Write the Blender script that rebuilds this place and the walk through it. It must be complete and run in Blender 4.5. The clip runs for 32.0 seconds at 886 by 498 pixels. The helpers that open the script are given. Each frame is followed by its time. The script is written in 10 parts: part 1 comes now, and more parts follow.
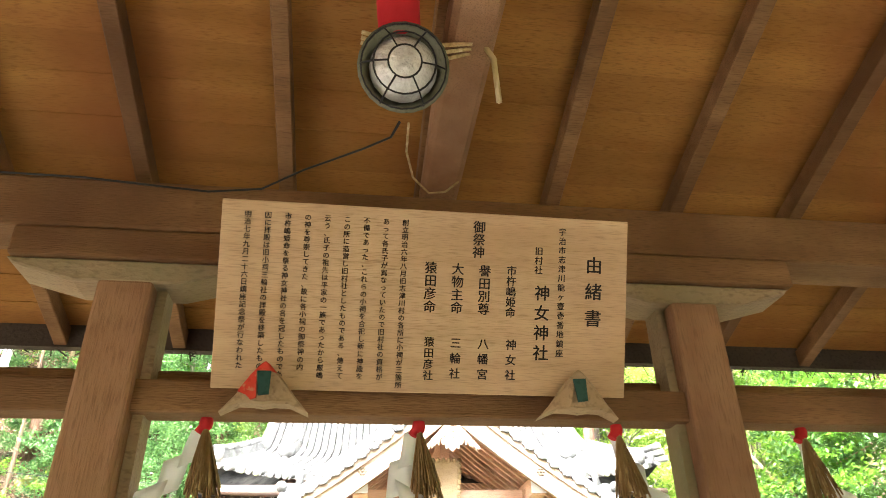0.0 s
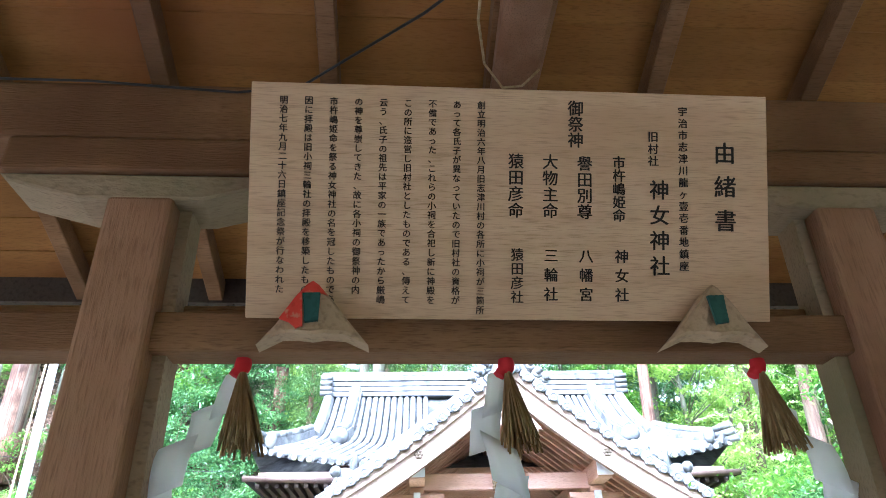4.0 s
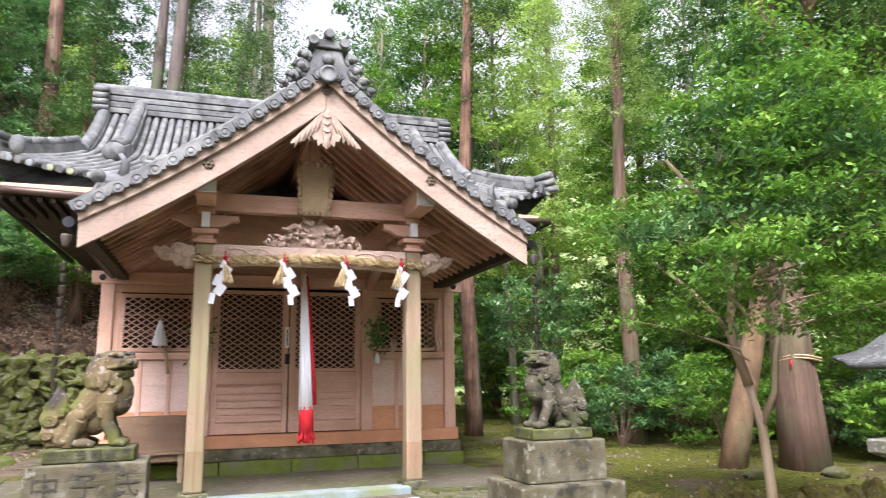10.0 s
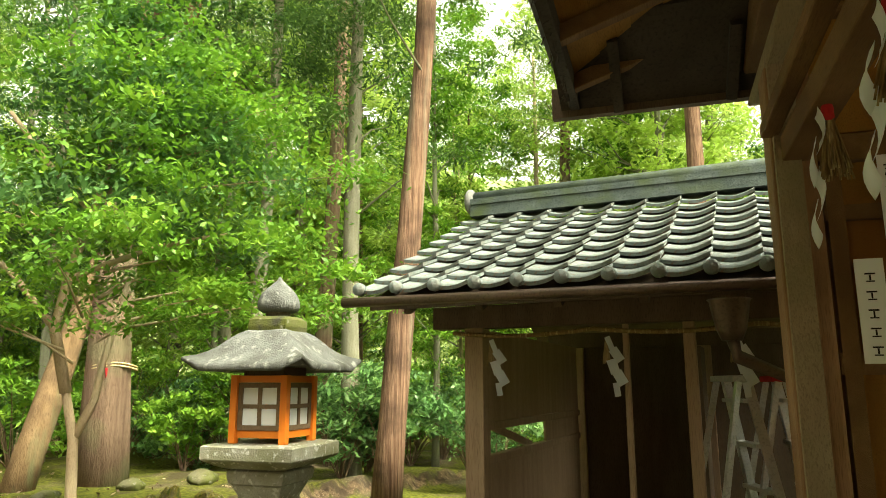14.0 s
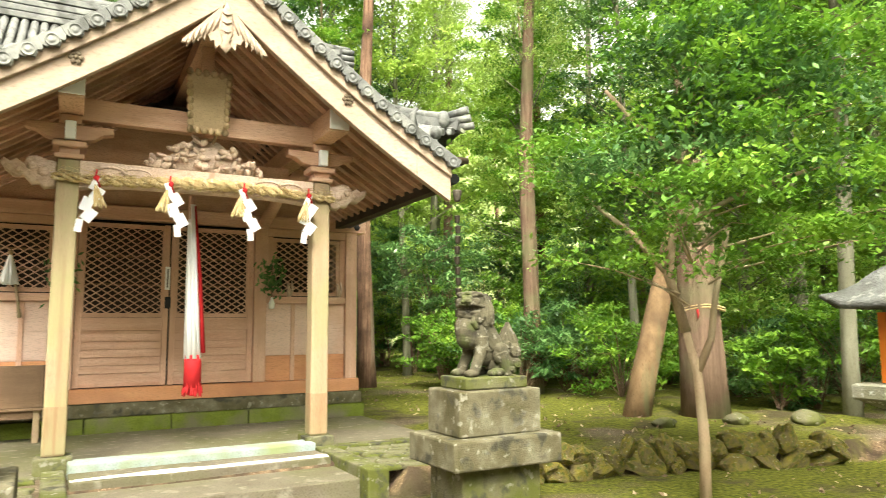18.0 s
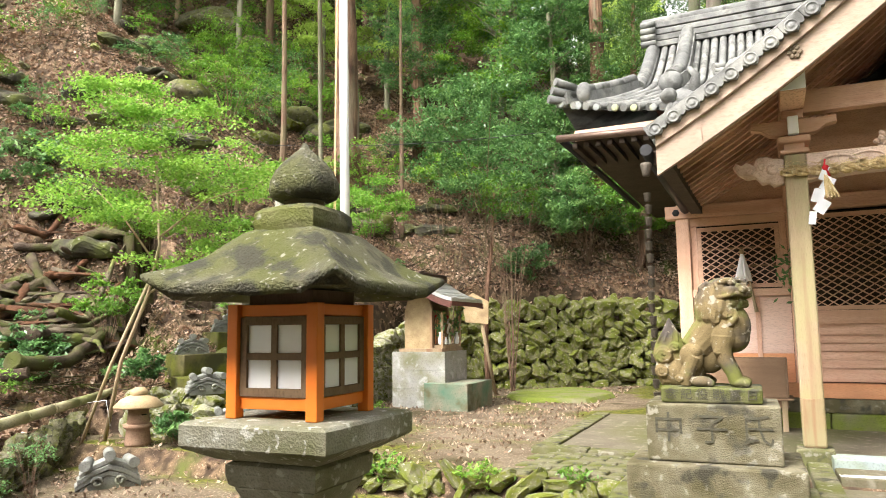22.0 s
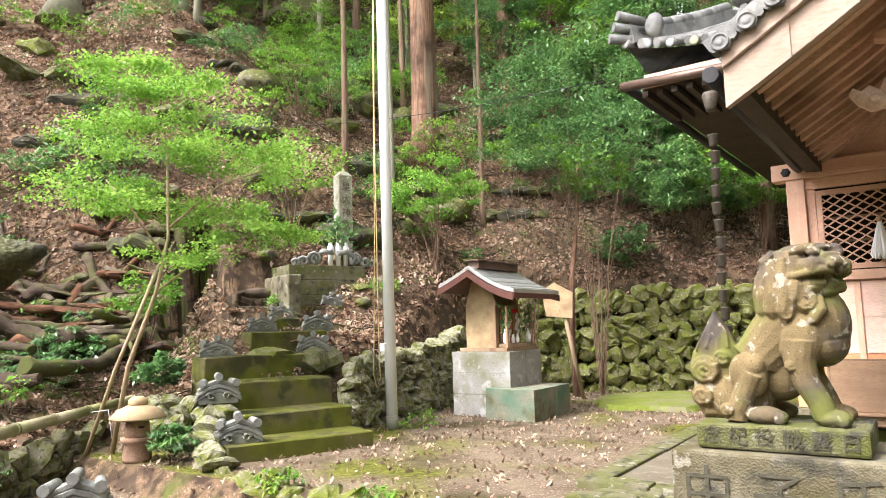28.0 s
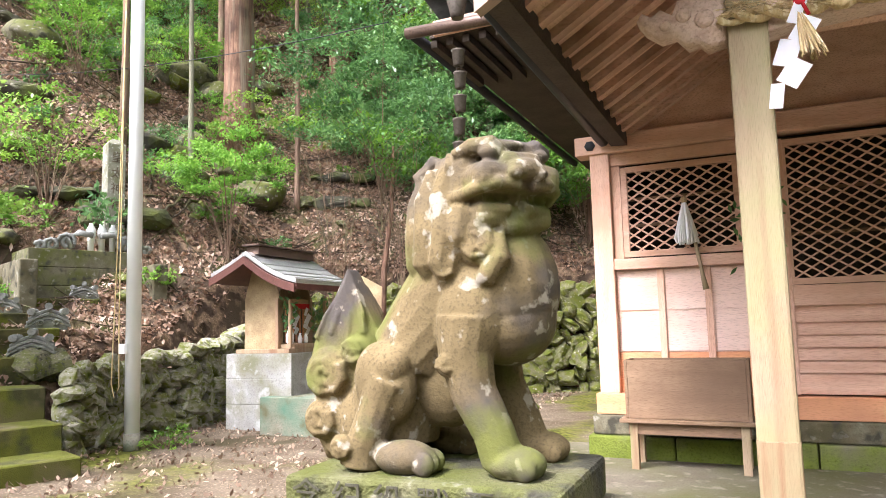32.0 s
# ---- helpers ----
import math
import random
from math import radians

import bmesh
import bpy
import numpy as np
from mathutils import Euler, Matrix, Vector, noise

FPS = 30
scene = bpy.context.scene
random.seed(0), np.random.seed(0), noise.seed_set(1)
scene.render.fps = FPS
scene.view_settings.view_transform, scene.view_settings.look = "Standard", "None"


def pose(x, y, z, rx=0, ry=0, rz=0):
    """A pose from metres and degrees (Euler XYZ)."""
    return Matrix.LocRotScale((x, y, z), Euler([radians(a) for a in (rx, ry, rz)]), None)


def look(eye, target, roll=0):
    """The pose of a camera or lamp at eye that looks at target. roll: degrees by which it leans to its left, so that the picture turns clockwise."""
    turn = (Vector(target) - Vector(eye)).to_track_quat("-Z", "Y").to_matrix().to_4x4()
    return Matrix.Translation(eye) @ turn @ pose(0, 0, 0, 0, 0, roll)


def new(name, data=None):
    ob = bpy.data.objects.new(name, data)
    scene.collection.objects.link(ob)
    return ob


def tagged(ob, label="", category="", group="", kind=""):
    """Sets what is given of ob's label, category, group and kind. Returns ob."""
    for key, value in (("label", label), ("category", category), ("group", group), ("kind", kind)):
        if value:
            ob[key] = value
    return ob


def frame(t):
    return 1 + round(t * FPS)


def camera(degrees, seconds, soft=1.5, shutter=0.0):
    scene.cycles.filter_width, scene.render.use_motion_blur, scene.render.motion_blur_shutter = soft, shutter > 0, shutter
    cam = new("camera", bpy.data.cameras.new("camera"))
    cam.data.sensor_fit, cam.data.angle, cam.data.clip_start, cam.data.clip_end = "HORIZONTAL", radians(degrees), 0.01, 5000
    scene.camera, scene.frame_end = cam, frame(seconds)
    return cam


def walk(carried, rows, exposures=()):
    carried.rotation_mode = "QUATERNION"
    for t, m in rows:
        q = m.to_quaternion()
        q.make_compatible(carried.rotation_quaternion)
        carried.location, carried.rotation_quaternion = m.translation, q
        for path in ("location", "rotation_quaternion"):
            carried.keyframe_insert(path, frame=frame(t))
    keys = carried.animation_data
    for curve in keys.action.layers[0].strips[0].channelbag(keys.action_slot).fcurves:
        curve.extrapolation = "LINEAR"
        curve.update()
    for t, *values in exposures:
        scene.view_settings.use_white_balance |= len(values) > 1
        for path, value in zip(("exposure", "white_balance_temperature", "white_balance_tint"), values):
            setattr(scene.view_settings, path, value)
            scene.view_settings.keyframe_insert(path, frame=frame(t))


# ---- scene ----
import itertools

# ---------- camera ----------
cam = camera(65.1, 32.0, soft=0.75, shutter=0.2)
METRES, EYE, TILT, LEAN, TURN = 7.5, 1.72, 0.0, 0.0, -8.0
ROWS = [
    (0.0, 0.0, 0.0, 0.0, 0.61, 29.58, 1.07),
    (0.5, 0.0023, 0.0046, -0.0019, 4.27, 29.63, 1.0),
    (1.0, -0.0013, 0.0147, -0.0017, 5.69, 29.52, 0.71),
    (1.5, -0.0071, 0.0285, 0.0013, 6.06, 29.33, 0.71),
    (2.0, -0.0128, 0.0379, 0.0006, 6.13, 29.32, 0.77),
    (2.5, -0.0148, 0.0421, 0.0002, 6.04, 29.36, 0.94),
    (4.5, -0.0162, 0.0866, 0.0017, 4.18, 28.83, 1.12),
    (5.0, -0.0156, 0.1076, 0.0007, 3.8, 28.75, 1.13),
    (5.5, -0.021, 0.13, 0.0001, 3.51, 28.61, 1.11),
    (6.0, -0.0276, 0.1515, 0.0013, 3.19, 28.57, 1.15),
    (6.5, -0.0252, 0.1705, -0.0013, 2.62, 28.57, 1.27),
    (7.0, -0.0208, 0.1893, -0.0034, 2.06, 28.08, 1.3),
    (7.5, -0.0173, 0.2033, -0.0086, 1.78, 23.08, 1.19),
    (8.0, -0.0199, 0.2226, -0.009, 1.42, 16.84, 1.15),
    (8.5, -0.0235, 0.2355, -0.0099, 0.91, 11.99, 1.17),
    (9.0, -0.0289, 0.2427, -0.016, 0.12, 10.74, 1.06),
    (9.5, -0.0302, 0.2549, -0.023, -2.93, 10.7, 0.87),
    (10.0, -0.0196, 0.2802, -0.0248, -11.44, 10.3, 0.76),
    (10.5, -0.0123, 0.3034, -0.0232, -22.42, 10.19, 0.58),
    (11.0, -0.008, 0.3217, -0.0267, -31.74, 10.29, 0.24),
    (11.5, -0.0083, 0.3411, -0.0274, -40.64, 10.35, -0.02),
    (12.0, -0.0036, 0.3512, -0.028, -49.45, 10.61, -0.04),
    (12.5, 0.0088, 0.3601, -0.0297, -56.91, 10.66, -0.22),
    (13.0, 0.0187, 0.3681, -0.0308, -61.93, 10.82, -0.27),
    (13.5, 0.0206, 0.3726, -0.0322, -64.71, 10.98, 0.0),
    (15.5, -0.0223, 0.3848, -0.0372, -62.39, 10.73, 0.26),
    (16.0, -0.0266, 0.3887, -0.037, -55.97, 7.22, 0.22),
    (16.5, -0.0315, 0.3922, -0.0365, -47.68, 6.45, 0.33),
    (17.0, -0.0359, 0.395, -0.036, -38.64, 6.39, 0.34),
    (17.5, -0.0397, 0.3977, -0.0358, -29.89, 6.46, 0.37),
    (18.0, -0.0433, 0.3989, -0.036, -21.51, 6.47, 0.39),
    (18.5, -0.047, 0.4005, -0.0359, -12.22, 6.47, 0.4),
    (19.0, -0.0531, 0.4001, -0.0361, -3.05, 6.49, 0.45),
    (19.5, -0.0602, 0.3999, -0.0363, 5.76, 6.5, 0.54),
    (20.0, -0.0679, 0.3999, -0.036, 13.35, 6.54, 0.58),
    (20.5, -0.075, 0.3989, -0.0359, 19.4, 6.54, 0.64),
    (21.0, -0.0801, 0.3985, -0.0374, 24.24, 6.57, 0.71),
    (21.5, -0.0874, 0.3993, -0.0371, 28.11, 6.55, 0.71),
    (22.0, -0.0909, 0.3946, -0.037, 31.86, 6.55, 0.72),
    (22.5, -0.0954, 0.396, -0.0377, 34.42, 6.54, 0.82),
    (23.0, -0.0947, 0.399, -0.0387, 36.08, 6.5, 0.86),
    (23.5, -0.0918, 0.4128, -0.039, 37.02, 6.45, 1.08),
    (24.0, -0.0795, 0.4314, -0.0359, 38.36, 6.44, 1.25),
    (24.5, -0.0735, 0.446, -0.0347, 39.21, 6.42, 1.15),
    (25.0, -0.0788, 0.4686, -0.0319, 39.54, 6.23, 1.09),
    (25.5, -0.0837, 0.4889, -0.0296, 39.75, 6.22, 1.15),
    (27.5, -0.0897, 0.6054, -0.0306, 42.49, 6.17, 1.32),
    (28.0, -0.0938, 0.6345, -0.0336, 42.74, 6.21, 1.45),
    (28.5, -0.0869, 0.6707, -0.0327, 42.72, 6.26, 1.61),
    (29.0, -0.084, 0.6989, -0.0347, 42.34, 6.31, 1.47),
    (29.5, -0.0909, 0.7379, -0.0351, 40.3, 6.14, 1.36),
    (30.0, -0.0964, 0.7695, -0.0365, 36.13, 6.1, 1.38),
    (30.5, -0.0997, 0.7995, -0.0408, 33.5, 6.12, 1.48),
    (31.0, -0.1011, 0.8268, -0.0419, 32.38, 6.1, 1.54),
    (31.5, -0.1057, 0.8423, -0.0453, 31.86, 6.17, 1.41),
    (32.0, -0.1079, 0.851, -0.0483, 31.48, 6.27, 1.4),
]
EXPOSURES = [(0.0, 3.35, 6300, 15), (1.0, 3.0, 4850, 13), (2.5, 2.9, 4800, 17), (4.5, 2.62, 4650, 17), (5.1, 2.16, 4600, 18), (5.6, 1.55, 4600, 20), (6.5, 0.95, 4550, 22), (7.5, 0.62, 5000, 21), (8.2, 0.50, 5200, 22), (9.0, 0.74, 5600, 25),
             (10.0, 0.9, 5900, 21), (12.0, 1.42, 7900, -6), (16.0, 1.42, 7900, -6), (18.0, 1.42, 7300, 1), (19.0, 0.98, 7000, 5), (21.0, 1.3, 6750, 10), (23.0, 1.25, 6600, 12), (28.0, 1.34, 6400, 17), (32.0, 1.48, 6050, 20)]
walk(cam, [(t, pose(0, 0, EYE, TILT, LEAN, TURN) @ pose(METRES * x, METRES * y, METRES * z, 90 + pitch, roll, yaw)) for t, x, y, z, yaw, pitch, roll in ROWS], EXPOSURES)

# ---------- world and sun ----------
world = bpy.data.worlds.new("world")
scene.world = world
world.use_nodes = True
wn = world.node_tree
sky = wn.nodes.new("ShaderNodeTexSky")
sky.sky_type, sky.sun_disc = "NISHITA", False
SUN_EL, SUN_AZ = radians(52), radians(205)
sky.sun_elevation, sky.sun_rotation = SUN_EL, SUN_AZ
sky.air_density, sky.dust_density, sky.ozone_density = 1.0, 6.0, 0.3
haze = wn.nodes.new("ShaderNodeHueSaturation")
haze.inputs["Saturation"].default_value, haze.inputs["Value"].default_value = 0.07, 1.95
wn.links.new(sky.outputs["Color"], haze.inputs["Color"])
wn.links.new(haze.outputs["Color"], wn.nodes["Background"].inputs["Color"])
wn.nodes["Background"].inputs["Strength"].default_value = 0.125
sun = new("sun", bpy.data.lights.new("sun", "SUN"))
sun.data.energy, sun.data.angle, sun.data.color = 2.1, radians(14), (1.0, 0.95, 0.86)
sun_from = Vector((math.sin(SUN_AZ) * math.cos(SUN_EL), math.cos(SUN_AZ) * math.cos(SUN_EL), math.sin(SUN_EL)))
sun.matrix_world = look(sun_from * 60, (0, 0, 0))


# ---------- materials ----------
def surf(name, c1, c2, scale=8.0, rough=0.75, bump=0.25, stain=None, stain_scale=1.3, stain_at=0.55, stain_soft=0.12,
         stretch=(1, 1, 1), vary=0.0, metal=0.0, fine=60.0, spots=None, spots_scale=20.0, spots_at=0.62, patch=None, patch_scale=2.0, patch_at=0.6, grainy=True):
    """Two-colour noise surface with fine grain, an optional stain and an optional spot colour, and bump."""
    m = bpy.data.materials.new(name)
    m.use_nodes = True
    nt = m.node_tree
    bs = nt.nodes["Principled BSDF"]
    bs.inputs["Roughness"].default_value, bs.inputs["Metallic"].default_value = rough, metal
    bs.inputs["Specular IOR Level"].default_value = 0.22 if rough > 0.45 else 0.5
    co = nt.nodes.new("ShaderNodeTexCoord")
    mp = nt.nodes.new("ShaderNodeMapping")
    mp.inputs["Scale"].default_value = stretch
    nt.links.new(co.outputs["Object"], mp.inputs["Vector"])

    def noise_tex(sc, detail, vec):
        n = nt.nodes.new("ShaderNodeTexNoise")
        n.inputs["Scale"].default_value, n.inputs["Detail"].default_value = sc, detail
        nt.links.new(vec, n.inputs["Vector"])
        return n.outputs["Fac"]

    def mix(fac, a, b):
        x = nt.nodes.new("ShaderNodeMix")
        x.data_type = "RGBA"
        for socket, v in ((x.inputs[6], a), (x.inputs[7], b), (x.inputs[0], fac)):
            if isinstance(v, bpy.types.NodeSocket):
                nt.links.new(v, socket)
            else:
                socket.default_value = (*v, 1) if isinstance(v, tuple) else v
        return x.outputs[2]

    def step(v, at, soft):
        r = nt.nodes.new("ShaderNodeMapRange")
        r.inputs["From Min"].default_value, r.inputs["From Max"].default_value = at - soft, at + soft
        nt.links.new(v, r.inputs["Value"])
        return r.outputs["Result"]

    body = noise_tex(scale, 5, mp.outputs["Vector"])
    grain = noise_tex(fine, 3, mp.outputs["Vector"])
    col = mix(step(body, 0.5, 0.22), c1, c2)
    dark = tuple(v * 0.62 for v in c1)
    if grainy:
        col = mix(step(grain, 0.66, 0.16), col, dark)
    if vary:
        info = nt.nodes.new("ShaderNodeObjectInfo")
        col = mix(step(info.outputs["Random"], 0.5, 0.5 / max(vary, 0.01)), mix(0.5, col, dark), col)
    if stain:
        col = mix(step(noise_tex(stain_scale, 6, co.outputs["Object"]), stain_at, stain_soft), col, stain)
    if spots:
        col = mix(step(noise_tex(spots_scale, 4, co.outputs["Object"]), spots_at, 0.035), col, spots)
    if patch:
        col = mix(step(noise_tex(patch_scale, 7, mp.outputs["Vector"]), patch_at, 0.06), col, patch)
    nt.links.new(col, bs.inputs["Base Color"])
    bp = nt.nodes.new("ShaderNodeBump")
    bp.inputs["Strength"].default_value, bp.inputs["Distance"].default_value = bump, 0.02
    add = nt.nodes.new("ShaderNodeMath")
    nt.links.new(body, add.inputs[0])
    nt.links.new(grain, add.inputs[1])
    nt.links.new(add.outputs[0], bp.inputs["Height"])
    nt.links.new(bp.outputs["Normal"], bs.inputs["Normal"])
    return m


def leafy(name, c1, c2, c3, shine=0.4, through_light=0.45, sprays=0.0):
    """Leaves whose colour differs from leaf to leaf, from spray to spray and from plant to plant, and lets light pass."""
    m = bpy.data.materials.new(name)
    m.use_nodes = True
    nt = m.node_tree
    bs, out = nt.nodes["Principled BSDF"], nt.nodes["Material Output"]
    geo = nt.nodes.new("ShaderNodeNewGeometry")
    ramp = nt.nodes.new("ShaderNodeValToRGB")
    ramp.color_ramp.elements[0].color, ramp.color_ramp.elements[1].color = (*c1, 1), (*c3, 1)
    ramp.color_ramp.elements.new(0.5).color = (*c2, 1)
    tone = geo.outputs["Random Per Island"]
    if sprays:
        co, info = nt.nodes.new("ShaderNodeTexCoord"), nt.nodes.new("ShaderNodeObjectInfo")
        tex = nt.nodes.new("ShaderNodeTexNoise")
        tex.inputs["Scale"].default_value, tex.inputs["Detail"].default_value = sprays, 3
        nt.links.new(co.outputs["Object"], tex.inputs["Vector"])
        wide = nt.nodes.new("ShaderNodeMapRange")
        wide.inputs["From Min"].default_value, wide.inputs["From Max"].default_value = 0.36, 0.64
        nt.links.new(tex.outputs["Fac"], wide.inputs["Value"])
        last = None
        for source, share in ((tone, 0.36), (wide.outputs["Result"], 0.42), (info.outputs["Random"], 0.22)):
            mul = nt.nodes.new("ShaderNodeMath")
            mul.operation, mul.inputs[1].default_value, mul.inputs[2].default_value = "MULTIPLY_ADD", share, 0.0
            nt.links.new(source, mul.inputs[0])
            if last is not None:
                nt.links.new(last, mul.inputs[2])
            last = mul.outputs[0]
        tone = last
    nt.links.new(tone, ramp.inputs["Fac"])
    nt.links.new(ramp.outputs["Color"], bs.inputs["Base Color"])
    bs.inputs["Roughness"].default_value = shine
    tr = nt.nodes.new("ShaderNodeBsdfTranslucent")
    nt.links.new(ramp.outputs["Color"], tr.inputs["Color"])
    mx = nt.nodes.new("ShaderNodeMixShader")
    mx.inputs[0].default_value = through_light
    nt.links.new(bs.outputs["BSDF"], mx.inputs[1])
    nt.links.new(tr.outputs["BSDF"], mx.inputs[2])
    nt.links.new(mx.outputs["Shader"], out.inputs["Surface"])
    return m


